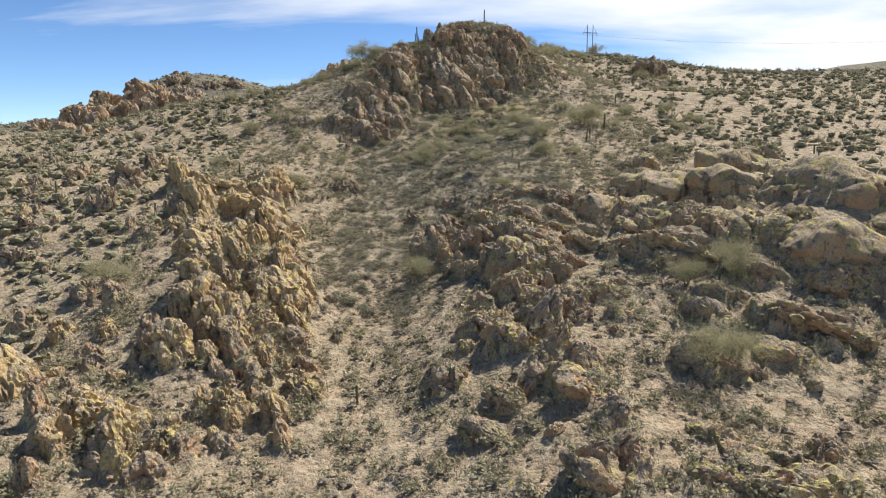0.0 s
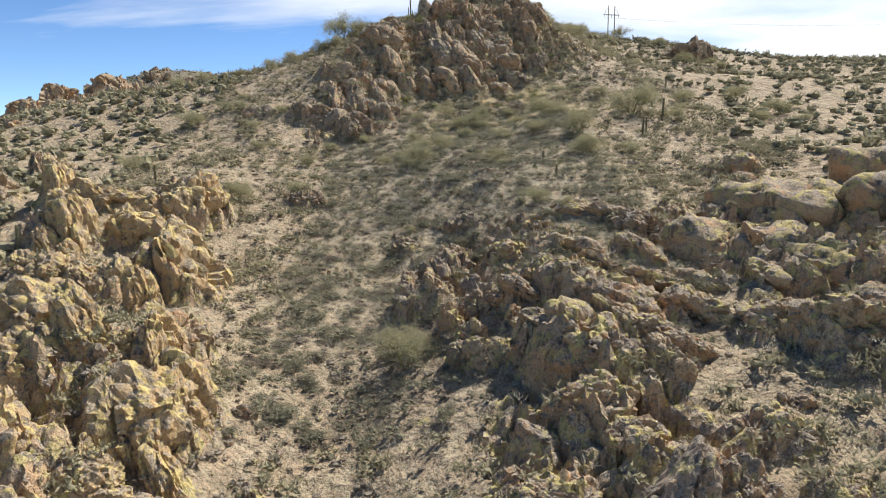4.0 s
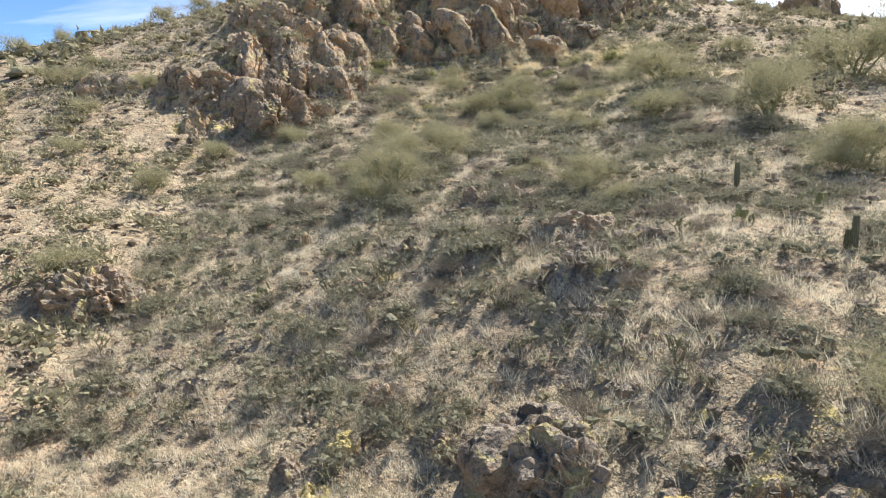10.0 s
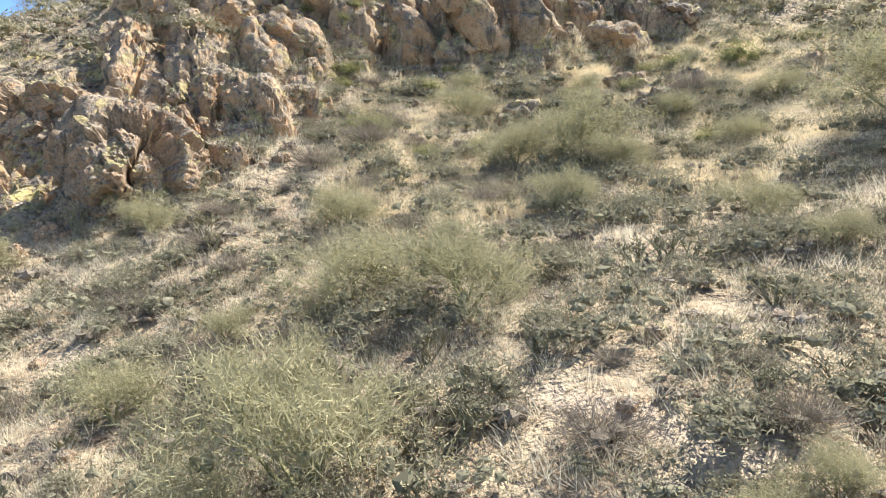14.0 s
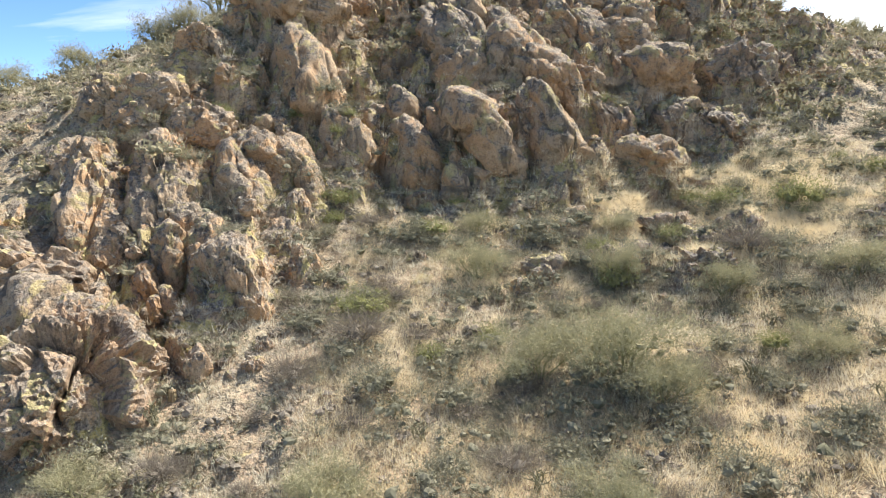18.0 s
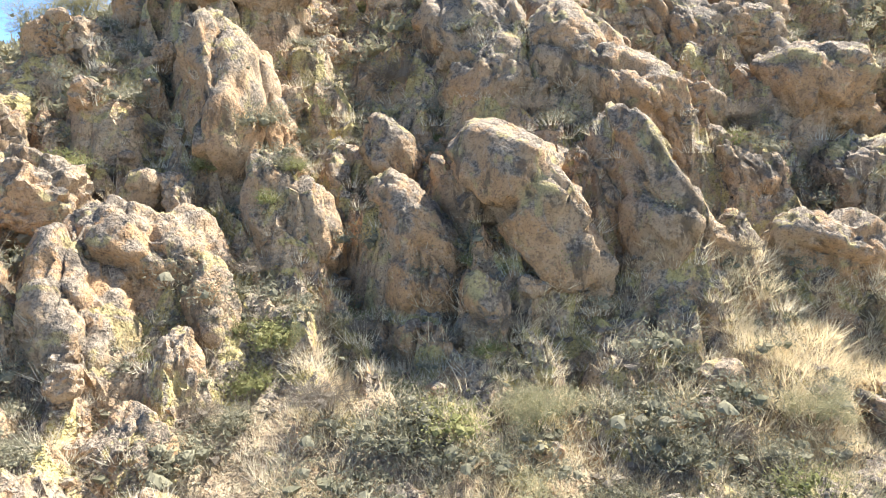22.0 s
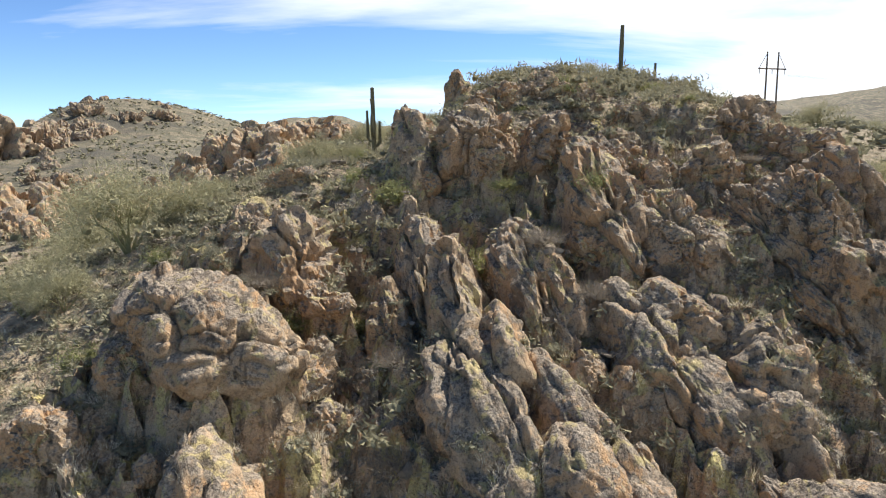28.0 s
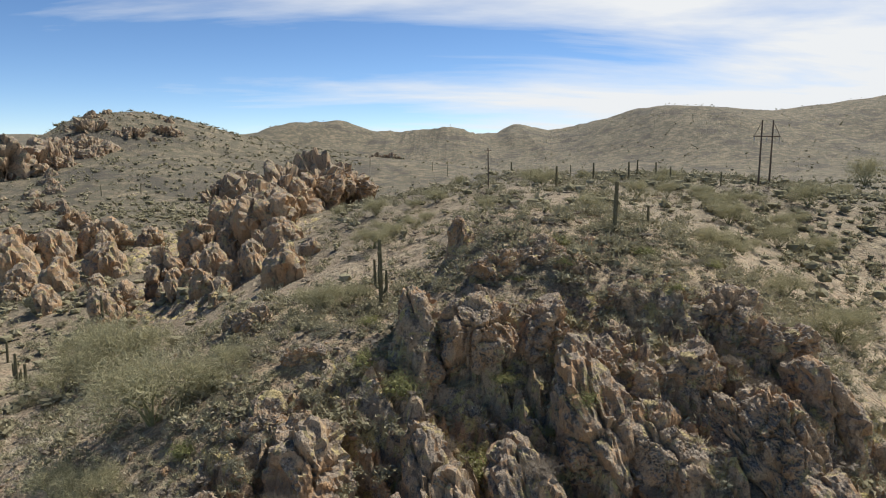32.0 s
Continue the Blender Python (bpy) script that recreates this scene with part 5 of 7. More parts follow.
crag("rough_boulder", "slab", "green", 0.9, 113.8, 27.4, 1.72, -13, 12)
crag("rock_spur", "fin", "green", 5.7, 58.3, 17.5, 1.56, -23, 11)
crag("rock_spur", "slab", "tan", 11.5, 47.1, 16.1, 1.95, -35, 9)
crag("rock_spur", "slab", "green", 14.6, 45.8, 16.0, 1.17, -24, 9)
crag("rock_spur", "fin", "dark", 9.8, 69.2, 22.0, 2.43, -21, 14)
crag("rock_spur", "slab", "green", 12.5, 57.8, 18.9, 2.16, -33, 12)
crag("rock_spur", "knob", "tan", 8.6, 60.5, 19.0, 1.74, -36, 12)
crag("rock_spur", "fin", "green", 13.4, 46.6, 16.2, 1.33, -23, 9)
crag("rock_spur", "slab", "dark", 3.7, 55.3, 16.1, 1.61, -27, 9)
crag("rock_spur", "fin", "green", 2.5, 74.0, 20.4, 1.66, -27, 10)
crag("rock_spur", "knob", "tan", 12.2, 61.8, 20.0, 2.18, -29, 13)
crag("rock_spur", "fin", "dark", 12.3, 49.3, 16.6, 1.97, -33, 10)
crag("rock_spur", "knob", "tan", -0.2, 66.9, 17.4, 1.92, -31, 9)
crag("rock_spur", "fin", "dark", 12.9, 53.3, 17.7, 1.86, -30, 11)
crag("rock_spur", "fin", "tan", 4.7, 60.0, 17.6, 1.63, -29, 11)
crag("rock_spur", "fin", "green", 8.6, 52.8, 17.0, 1.04, -27, 10)
crag("rock_spur", "fin", "tan", 10.1, 64.6, 20.7, 2.00, -33, 14)
crag("rock_spur", "knob", "green", 10.7, 59.6, 19.1, 2.08, -29, 12)
crag("rock_spur", "knob", "tan", 0.3, 64.3, 17.1, 2.18, -23, 9)
crag("rock_shelf", "slab", "tan", 49.6, 81.2, 29.1, 2.43, -8, 25)
crag("rock_shelf", "slab", "green", 43.6, 121.5, 32.7, 3.68, -14, 8)
crag("rock_shelf", "knob", "tan", 38.5, 82.9, 28.5, 2.87, -19, 20)
crag("rock_shelf", "knob", "green", 44.4, 77.2, 26.6, 2.33, -17, 25)
crag("rock_shelf", "slab", "tan", 46.6, 100.3, 32.2, 2.67, -18, 3)
crag("rock_shelf", "slab", "tan", 53.9, 124.4, 34.8, 3.18, -5, 7)
crag("rock_shelf", "knob", "green", 40.2, 94.6, 30.9, 2.89, -7, 0)
crag("rock_shelf", "slab", "tan", 33.1, 93.6, 30.3, 2.50, -15, 0)
crag("rock_shelf", "slab", "green", 35.9, 109.8, 31.0, 3.12, -7, 6)
crag("rock_shelf", "slab", "green", 44.2, 109.6, 32.5, 2.71, -6, 4)
crag("rock_shelf", "slab", "green", 26.1, 80.6, 26.6, 2.27, -18, 17)
crag("rock_shelf", "slab", "green", 27.5, 91.8, 29.0, 2.56, -12, 3)
crag("rock_shelf", "slab", "tan", 30.9, 83.8, 27.8, 2.90, -14, 16)
crag("rock_shelf", "slab", "green", 60.6, 116.2, 33.5, 3.21, -13, 5)
crag("rock_shelf", "slab", "green", 56.8, 94.1, 32.6, 3.04, -13, 1)
crag("rock_shelf", "slab", "green", 24.0, 85.0, 27.0, 2.62, -21, 12)
crag("rock_shelf", "knob", "green", 44.0, 85.8, 31.0, 2.29, -5, 15)
crag("rock_shelf", "slab", "tan", 70.6, 119.3, 33.6, 3.38, -5, 6)
crag("rock_shelf", "knob", "green", 49.1, 94.1, 32.3, 2.75, -15, 1)
crag("rock_shelf", "knob", "green", 55.5, 104.3, 33.6, 2.64, -10, 2)
crag("rock_shelf", "slab", "green", 39.4, 66.3, 21.3, 2.11, -22, 20)
crag("rock_shelf", "slab", "green", 30.2, 73.1, 24.0, 2.25, -31, 19)
crag("rock_shelf", "slab", "green", 41.2, 74.0, 25.2, 2.26, -25, 22)
crag("rock_shelf", "knob", "dark", 23.1, 62.4, 19.7, 2.22, -16, 14)
crag("rock_shelf", "slab", "dark", 39.2, 68.9, 22.3, 2.12, -15, 21)
crag("rock_shelf", "slab", "dark", 27.6, 70.1, 22.7, 2.11, -32, 18)
crag("rock_shelf", "slab", "dark", 34.8, 76.1, 25.7, 2.26, -25, 22)
crag("rock_shelf", "slab", "green", 27.5, 62.2, 19.2, 2.27, -25, 16)
crag("rock_shelf", "slab", "green", 33.5, 64.1, 19.6, 2.42, -24, 19)
crag("rock_shelf", "knob", "dark", 34.8, 69.4, 22.0, 2.48, -15, 20)
crag("rock_shelf", "knob", "green", 29.4, 50.8, 16.2, 1.60, -10, 9)
crag("rock_shelf", "slab", "green", 26.7, 46.9, 15.6, 1.92, -6, 8)
crag("rock_shelf", "slab", "green", 23.0, 48.4, 16.3, 1.46, -14, 9)
crag("rock_shelf", "slab", "green", 21.2, 48.1, 16.4, 1.27, -6, 9)
crag("rock_shelf", "slab", "green", 23.0, 50.3, 16.7, 1.53, -19, 9)
crag("rock_shelf", "slab", "green", 19.5, 47.4, 16.3, 2.12, -9, 9)
crag("rough_boulder", "knob", "green", 8.3, 106.7, 30.2, 1.21, 14, 10)
crag("rough_boulder", "fin", "dark", 6.4, 108.4, 29.4, 1.29, 8, 8)
crag("rough_boulder", "fin", "dark", 2.5, 101.9, 26.2, 1.44, 18, 6)
crag("rough_boulder", "knob", "tan", 5.1, 95.9, 26.7, 1.84, 13, 10)
crag("rough_boulder", "fin", "dark", 6.0, 89.5, 25.5, 1.56, 14, 10)
crag("rough_boulder", "knob", "tan", -3.0, 102.1, 24.6, 1.33, 5, 7)
crag("rough_boulder", "knob", "dark", -4.1, 118.4, 27.7, 2.06, 16, 16)
crag("rough_boulder", "knob", "dark", 2.5, 118.9, 30.5, 2.14, 11, 18)
crag("rough_boulder", "knob", "green", 5.2, 92.4, 26.0, 1.04, 20, 11)
crag("rough_boulder", "fin", "dark", 5.8, 86.8, 24.8, 1.63, 10, 10)
crag("rough_boulder", "fin", "tan", 7.9, 97.2, 28.3, 1.96, 4, 10)
crag("rough_boulder", "fin", "green", 0.5, 94.8, 24.4, 1.54, 14, 11)
crag("rock_shelf", "slab", "green", 9.9, 84.8, 26.0, 1.49, -24, 10)
crag("rock_shelf", "slab", "tan", 25.7, 105.0, 30.8, 2.15, -19, 8)
crag("rock_shelf", "slab", "tan", 13.1, 89.0, 27.6, 2.06, -31, 10)
crag("rock_shelf", "slab", "green", 15.1, 110.5, 31.9, 2.46, -24, 12)
crag("rock_shelf", "knob", "green", 23.2, 109.6, 31.6, 2.31, -33, 10)
crag("rock_shelf", "knob", "tan", 20.7, 103.3, 30.5, 2.00, -28, 10)
crag("rock_shelf", "slab", "tan", 29.4, 109.2, 31.8, 2.15, -22, 8)
crag("rock_shelf", "slab", "green", 20.9, 93.1, 28.0, 2.20, -33, 8)
crag("rock_shelf", "slab", "tan", 8.8, 87.8, 25.6, 2.19, -28, 10)
crag("rock_shelf", "slab", "tan", 13.8, 86.3, 26.3, 2.10, -19, 10)
crag("rock_shelf", "slab", "green", 10.8, 102.5, 29.8, 2.29, -17, 11)
crag("rock_shelf", "slab", "green", 17.4, 99.6, 29.8, 2.07, -30, 10)
crag("rock_shelf", "slab", "green", 11.4, 94.4, 28.7, 2.17, -30, 10)
crag("rock_shelf", "slab", "tan", 14.3, 91.8, 27.8, 2.01, -24, 10)
crag("rough_boulder", "fin", "tan", 0.7, 119.0, 29.8, 0.40, 4, 18)
crag("rough_boulder", "fin", "green", -3.9, 121.9, 29.2, 0.80, 3, 17)
crag("rough_boulder", "knob", "dark", 3.5, 111.5, 28.5, 0.50, 13, 9)
crag("rough_boulder", "knob", "tan", -2.9, 124.2, 30.5, 0.60, 17, 17)
crag("rough_boulder", "knob", "green", 5.1, 115.6, 30.8, 0.44, 11, 14)
crag("rough_boulder", "fin", "green", -6.1, 118.2, 27.2, 0.72, 2, 16)
crag("rough_boulder", "knob", "dark", -0.8, 116.6, 28.2, 0.45, 12, 16)
crag("rough_boulder", "knob", "green", -4.7, 120.2, 28.3, 0.87, 10, 17)
crag("rough_boulder", "knob", "dark", -0.6, 121.0, 30.1, 0.62, 13, 18)
crag("rough_boulder", "knob", "tan", -2.6, 117.7, 28.1, 0.41, 8, 17)
crag("rock_shelf", "knob", "green", 6.9, 113.1, 31.4, 0.58, -7, 11)
crag("rock_shelf", "knob", "tan", 8.6, 108.3, 31.4, 0.33, -6, 10)
crag("rock_shelf", "knob", "tan", 9.8, 107.4, 31.7, 0.76, -16, 11)
crag("rock_shelf", "knob", "green", 6.8, 114.5, 31.6, 0.69, -13, 12)
crag("rock_shelf", "knob", "green", 6.1, 112.7, 30.6, 0.55, -9, 11)
crag("rock_shelf", "knob", "green", 5.5, 109.8, 29.4, 1.02, -9, 8)
crag("rock_shelf", "slab", "tan", 8.7, 109.4, 31.5, 0.50, -9, 10)
crag("rock_shelf", "slab", "green", 11.0, 110.4, 32.8, 0.66, -15, 11)
crag("rock_shelf", "slab", "green", 5.1, 112.0, 29.6, 0.88, -15, 10)
crag("rock_shelf", "slab", "tan", 7.9, 111.9, 31.7, 0.64, -20, 10)
crag("rock_shelf", "knob", "tan", 7.7, 113.0, 31.9, 0.68, -16, 11)
crag("rock_shelf", "slab", "tan", 5.2, 113.8, 30.1, 0.45, -20, 12)
crag("rough_boulder", "fin", "dark", -19.0, 165.8, 42.6, 0.99, 9, 17)
crag("rough_boulder", "knob", "dark", -19.3, 161.7, 40.8, 0.64, 7, 18)
crag("rough_boulder", "knob", "tan", -36.0, 180.1, 47.8, 1.13, 23, 30)
crag("rough_boulder", "knob", "tan", -17.5, 160.9, 40.7, 0.88, 20, 19)
crag("rough_boulder", "knob", "dark", -17.4, 159.2, 40.0, 0.93, 16, 19)
crag("rough_boulder", "knob", "dark", -20.3, 162.8, 41.1, 0.60, 16, 17)
crag("rough_boulder", "fin", "dark", -32.6, 175.0, 44.5, 1.25, 18, 30)
crag("rough_boulder", "knob", "dark", -20.3, 163.9, 41.6, 1.18, 22, 17)
crag("rough_boulder", "knob", "dark", -31.1, 171.7, 42.6, 1.02, 16, 24)
crag("rough_boulder", "knob", "tan", -15.4, 162.7, 41.9, 0.94, 6, 19)
crag("rough_boulder", "knob", "dark", -20.4, 165.9, 42.3, 1.11, 19, 17)
crag("rough_boulder", "knob", "tan", -23.5, 168.1, 42.5, 1.17, 17, 18)
crag("rough_boulder", "fin", "tan", -21.7, 162.5, 40.6, 0.82, 6, 17)
crag("rough_boulder", "knob", "tan", -33.4, 177.5, 46.4, 0.97, 20, 32)
crag("rough_boulder", "knob", "dark", -18.5, 170.8, 44.8, 0.86, 16, 21)
crag("rough_boulder", "fin", "tan", -26.0, 169.1, 42.4, 0.71, 21, 20)
crag("rough_boulder", "knob", "tan", -16.8, 161.8, 41.4, 0.79, 18, 19)
crag("rough_boulder", "fin", "dark", -6.0, 170.3, 45.2, 0.56, 12, 18)
crag("rough_boulder", "fin", "dark", -3.2, 166.0, 43.3, 0.43, 2, 16)
crag("rough_boulder", "knob", "dark", -8.7, 165.7, 43.5, 0.53, 9, 16)
crag("rough_boulder", "knob", "dark", -6.9, 169.1, 44.6, 0.62, 13, 17)
crag("rough_boulder", "knob", "dark", -8.7, 164.5, 43.1, 0.50, 4, 17)
crag("rough_boulder", "fin", "dark", -5.9, 166.3, 43.6, 0.27, 4, 16)
crag("rough_boulder", "knob", "dark", -3.1, 164.8, 42.9, 0.31, 13, 16)
crag("rough_boulder", "knob", "dark", -7.0, 168.3, 44.4, 0.45, 14, 16)
crag("rough_boulder", "knob", "dark", -6.5, 167.8, 44.3, 0.52, 6, 16)
crag("rough_boulder", "knob", "dark", -3.4, 165.2, 43.1, 0.51, 15, 16)
crag("rock_spur", "fin", "tan", -15.5, 170.8, 45.2, 0.83, 20, 20)
crag("rock_spur", "fin", "tan", -10.0, 171.0, 45.6, 0.79, 11, 19)
crag("rock_spur", "fin", "tan", -9.8, 180.6, 51.4, 0.82, 17, 28)
crag("rock_spur", "fin", "tan", -13.9, 169.3, 44.7, 0.50, 20, 17)
crag("rock_spur", "fin", "tan", -12.6, 169.8, 45.1, 0.66, 19, 18)
crag("rock_spur", "knob", "tan", -14.2, 175.6, 48.2, 0.54, 25, 28)
crag("rock_spur", "fin", "tan", -11.4, 174.3, 47.4, 0.65, 12, 25)
crag("rock_spur", "fin", "tan", -7.9, 171.4, 45.7, 1.16, 12, 19)
crag("rock_spur", "fin", "tan", -9.1, 175.6, 48.1, 1.07, 10, 25)
crag("rock_spur", "fin", "tan", -11.2, 169.4, 44.9, 0.52, 9, 17)
crag("rock_spur", "fin", "tan", -14.4, 168.8, 44.6, 0.48, 15, 17)
crag("rock_spur", "fin", "tan", -18.3, 179.0, 50.8, 0.99, 16, 32)
crag("rock_spur", "fin", "tan", -11.4, 175.5, 48.1, 1.00, 21, 26)
crag("rock_spur", "fin", "tan", -11.1, 181.9, 52.8, 0.78, 23, 30)
crag("rock_spur", "knob", "tan", -16.8, 177.6, 49.8, 0.83, 10, 31)
crag("rock_spur", "knob", "tan", 3.2, 188.6, 58.8, 1.38, 26, 29)
crag("rock_spur", "fin", "tan", 13.6, 194.0, 61.6, 1.86, 19, 31)
crag("rock_spur", "fin", "tan", 6.5, 188.4, 58.1, 0.80, 19, 31)
crag("rock_spur", "fin", "tan", 11.7, 188.2, 56.9, 1.02, 19, 32)
crag("rock_spur", "knob", "tan", -8.0, 189.9, 58.2, 0.96, 24, 27)
crag("rock_spur", "knob", "tan", -9.0, 193.2, 60.5, 1.74, 24, 24)
crag("rock_spur", "fin", "tan", -16.5, 187.7, 58.2, 0.84, 16, 29)
crag("rock_spur", "fin", "tan", -15.1, 196.5, 63.3, 1.43, 18, 19)
crag("rock_spur", "fin", "tan", -7.2, 197.5, 62.5, 0.97, 29, 25)
crag("rock_spur", "knob", "tan", -13.8, 188.1, 58.6, 0.71, 19, 30)
crag("rock_spur", "knob", "tan", -8.6, 187.0, 56.2, 1.04, 22, 30)
crag("rock_spur", "fin", "tan", -14.6, 185.1, 55.9, 0.76, 26, 32)
crag("rock_spur", "knob", "tan", -3.1, 206.5, 69.0, 1.16, 17, 26)
crag("rock_spur", "knob", "tan", 4.6, 192.7, 61.3, 1.00, 23, 25)
crag("rock_spur", "fin", "tan", -0.6, 224.0, 76.2, 1.75, 11, 5)
crag("rock_spur", "knob", "tan", 9.8, 207.3, 71.7, 1.00, 25, 25)
crag("rock_spur", "fin", "tan", 11.8, 200.8, 66.8, 1.19, 19, 30)
crag("rough_boulder", "knob", "tan", -13.8, 204.4, 67.1, 1.28, 16, 19)
crag("rough_boulder", "knob", "tan", -11.1, 195.4, 62.3, 0.47, 16, 22)
crag("rough_boulder", "knob", "tan", -8.3, 195.1, 61.4, 0.92, 22, 23)
crag("rough_boulder", "knob", "tan", -15.2, 193.5, 61.7, 0.71, 11, 20)
crag("rough_boulder", "knob", "tan", -7.0, 192.0, 59.1, 0.98, 15, 25)
crag("rock_pinnacle", "fin", "tan", -21.8, 261.7, 68.8, 2.36, 5, 6)
crag("rock_pinnacle", "fin", "tan", -32.7, 271.1, 66.0, 2.51, 3, 9)
crag("rock_pinnacle", "fin", "tan", -29.4, 277.5, 68.4, 4.10, 1, 7)
crag("rock_pinnacle", "fin", "tan", -44.0, 276.5, 62.8, 2.39, 16, 9)
crag("rock_pinnacle", "fin", "tan", -40.0, 274.4, 63.9, 3.71, 18, 10)
crag("rock_pinnacle", "fin", "tan", -38.2, 307.4, 68.1, 4.34, 18, 0)
crag("rock_pinnacle", "fin", "tan", -58.2, 342.7, 61.7, 3.95, 15, 2)
crag("rock_pinnacle", "fin", "tan", -22.8, 249.8, 67.0, 3.70, 9, 3)
crag("rock_pinnacle", "fin", "tan", -45.6, 271.0, 60.9, 2.71, 9, 9)
crag("rock_pinnacle", "fin", "tan", -34.7, 281.8, 67.3, 2.45, 5, 7)
crag("rock_pinnacle", "fin", "tan", -41.7, 287.5, 65.6, 3.08, 18, 5)
crag("rock_pinnacle", "fin", "tan", -34.7, 264.3, 63.6, 2.15, 7, 10)
crag("rock_pinnacle", "fin", "tan", -62.4, 339.0, 60.8, 3.75, 6, 3)
crag("rock_pinnacle", "fin", "tan", -24.1, 255.5, 67.1, 1.98, 14, 5)
crag("rock_pinnacle", "fin", "tan", -44.7, 281.2, 63.4, 2.43, 17, 7)
crag("rock_pinnacle", "fin", "tan", -34.9, 296.6, 68.7, 2.90, 11, 2)
crag("rock_pinnacle", "fin", "tan", -31.1, 265.9, 65.5, 3.60, 15, 9)
crag("rock_pinnacle", "fin", "tan", -38.2, 291.2, 67.3, 2.80, 17, 4)
crag("rock_pinnacle", "fin", "tan", -34.4, 257.0, 62.3, 1.95, 3, 8)
crag("rock_pinnacle", "fin", "tan", -42.3, 269.2, 61.8, 2.71, 1, 10)
crag("rock_pinnacle", "fin", "tan", -34.4, 260.7, 63.0, 1.83, 18, 9)
crag("rock_pinnacle", "fin", "tan", -53.6, 331.8, 62.7, 6.03, 8, 1)
crag("rock_pinnacle", "fin", "tan", -39.2, 265.5, 62.1, 2.64, 2, 10)
crag("rock_pinnacle", "fin", "tan", -33.6, 301.4, 69.3, 3.39, 9, 0)
crag("rock_pinnacle", "fin", "tan", -47.8, 309.1, 64.4, 5.56, 12, 1)
crag("rock_pinnacle", "fin", "tan", -34.7, 273.9, 65.8, 1.99, 1, 9)
crag("rock_pinnacle", "fin", "tan", -82.9, 325.6, 57.8, 3.63, 7, 3)
crag("rock_pinnacle", "fin", "tan", -92.8, 340.7, 57.8, 5.07, 4, 5)
crag("rock_pinnacle", "fin", "tan", -96.9, 330.3, 55.9, 4.69, 19, 5)
crag("rock_pinnacle", "fin", "tan", -76.8, 294.0, 56.3, 5.31, 10, 3)
crag("rock_pinnacle", "fin", "tan", -54.3, 265.9, 56.7, 3.18, 18, 7)
crag("rock_pinnacle", "fin", "tan", -70.6, 278.5, 55.7, 3.17, 17, 5)
crag("rock_pinnacle", "fin", "tan", -89.5, 301.3, 54.4, 4.51, 11, 3)
crag("rock_pinnacle", "fin", "tan", -99.9, 336.7, 56.2, 4.76, 7, 6)
crag("rock_pinnacle", "fin", "tan", -68.3, 291.5, 57.3, 2.71, 18, 3)
crag("rock_pinnacle", "fin", "tan", -76.2, 309.6, 57.6, 4.56, 13, 3)
crag("rock_pinnacle", "fin", "tan", -63.5, 281.8, 56.7, 2.39, 19, 5)
crag("rock_pinnacle", "fin", "tan", -102.4, 320.6, 53.6, 6.67, 19, 5)
crag("rock_pinnacle", "fin", "tan", -71.0, 302.5, 57.8, 5.06, 14, 3)
crag("rock_pinnacle", "fin", "tan", -92.7, 304.5, 54.1, 3.65, 12, 3)
crag("rock_pinnacle", "knob", "dark", -178.3, 458.0, 61.8, 4.74, 0, 8)
crag("rock_pinnacle", "fin", "dark", -247.3, 550.1, 74.9, 4.36, -2, 13)
crag("rock_pinnacle", "knob", "dark", -178.0, 436.4, 57.8, 2.76, 13, 7)
crag("rock_pinnacle", "knob", "dark", -146.8, 424.7, 58.7, 3.50, 13, 4)
crag("rock_pinnacle", "knob", "dark", -157.1, 442.0, 60.4, 2.64, 9, 7)
crag("rock_pinnacle", "fin", "dark", -205.6, 525.9, 71.7, 4.57, -2, 10)
crag("rock_pinnacle", "fin", "dark", -195.2, 501.8, 68.0, 4.52, 7, 7)
crag("rock_pinnacle", "knob", "dark", -171.1, 462.1, 63.1, 3.97, 1, 9)
crag("rock_pinnacle", "knob", "dark", -190.9, 457.0, 60.4, 3.23, -2, 8)
crag("rock_pinnacle", "knob", "dark", -184.3, 480.2, 65.5, 4.57, 11, 8)
crag("rock_pinnacle", "fin", "dark", -212.2, 554.6, 78.4, 6.65, 7, 13)
crag("rock_pinnacle", "fin", "dark", -198.6, 527.6, 72.5, 5.19, 1, 9)
crag("rock_pinnacle", "fin", "dark", -220.2, 566.1, 81.9, 5.33, 1, 15)
crag("rock_pinnacle", "fin", "dark", -144.2, 421.0, 58.7, 3.43, -1, 4)
crag("rock_pinnacle", "knob", "dark", -194.1, 639.6, 101.2, 3.84, 4, 6)
crag("rock_pinnacle", "fin", "dark", -201.1, 588.9, 89.1, 3.58, 7, 14)
crag("rock_pinnacle", "knob", "dark", -187.0, 633.9, 98.4, 4.08, 4, 7)
crag("rock_pinnacle", "knob", "dark", -181.9, 616.6, 93.5, 3.12, 7, 10)
crag("rock_pinnacle", "fin", "dark", -193.3, 587.9, 87.9, 2.44, -2, 13)
crag("rock_pinnacle", "knob", "dark", -179.8, 589.6, 86.3, 4.15, 1, 11)
crag("rock_pinnacle", "knob", "dark", -233.7, 595.1, 92.2, 4.56, 5, 15)
crag("rock_pinnacle", "knob", "dark", -208.3, 596.4, 92.3, 2.72, 5, 14)
crag("rock_pinnacle", "fin", "dark", -228.1, 635.6, 104.1, 4.36, 7, 7)
crag("rock_pinnacle", "knob", "dark", -212.4, 633.9, 103.1, 2.95, 3, 8)
crag("rock_pinnacle", "knob", "dark", -219.0, 609.2, 97.1, 5.25, 4, 13)
crag("rock_pinnacle", "knob", "dark", -220.5, 621.4, 101.0, 2.60, 12, 11)
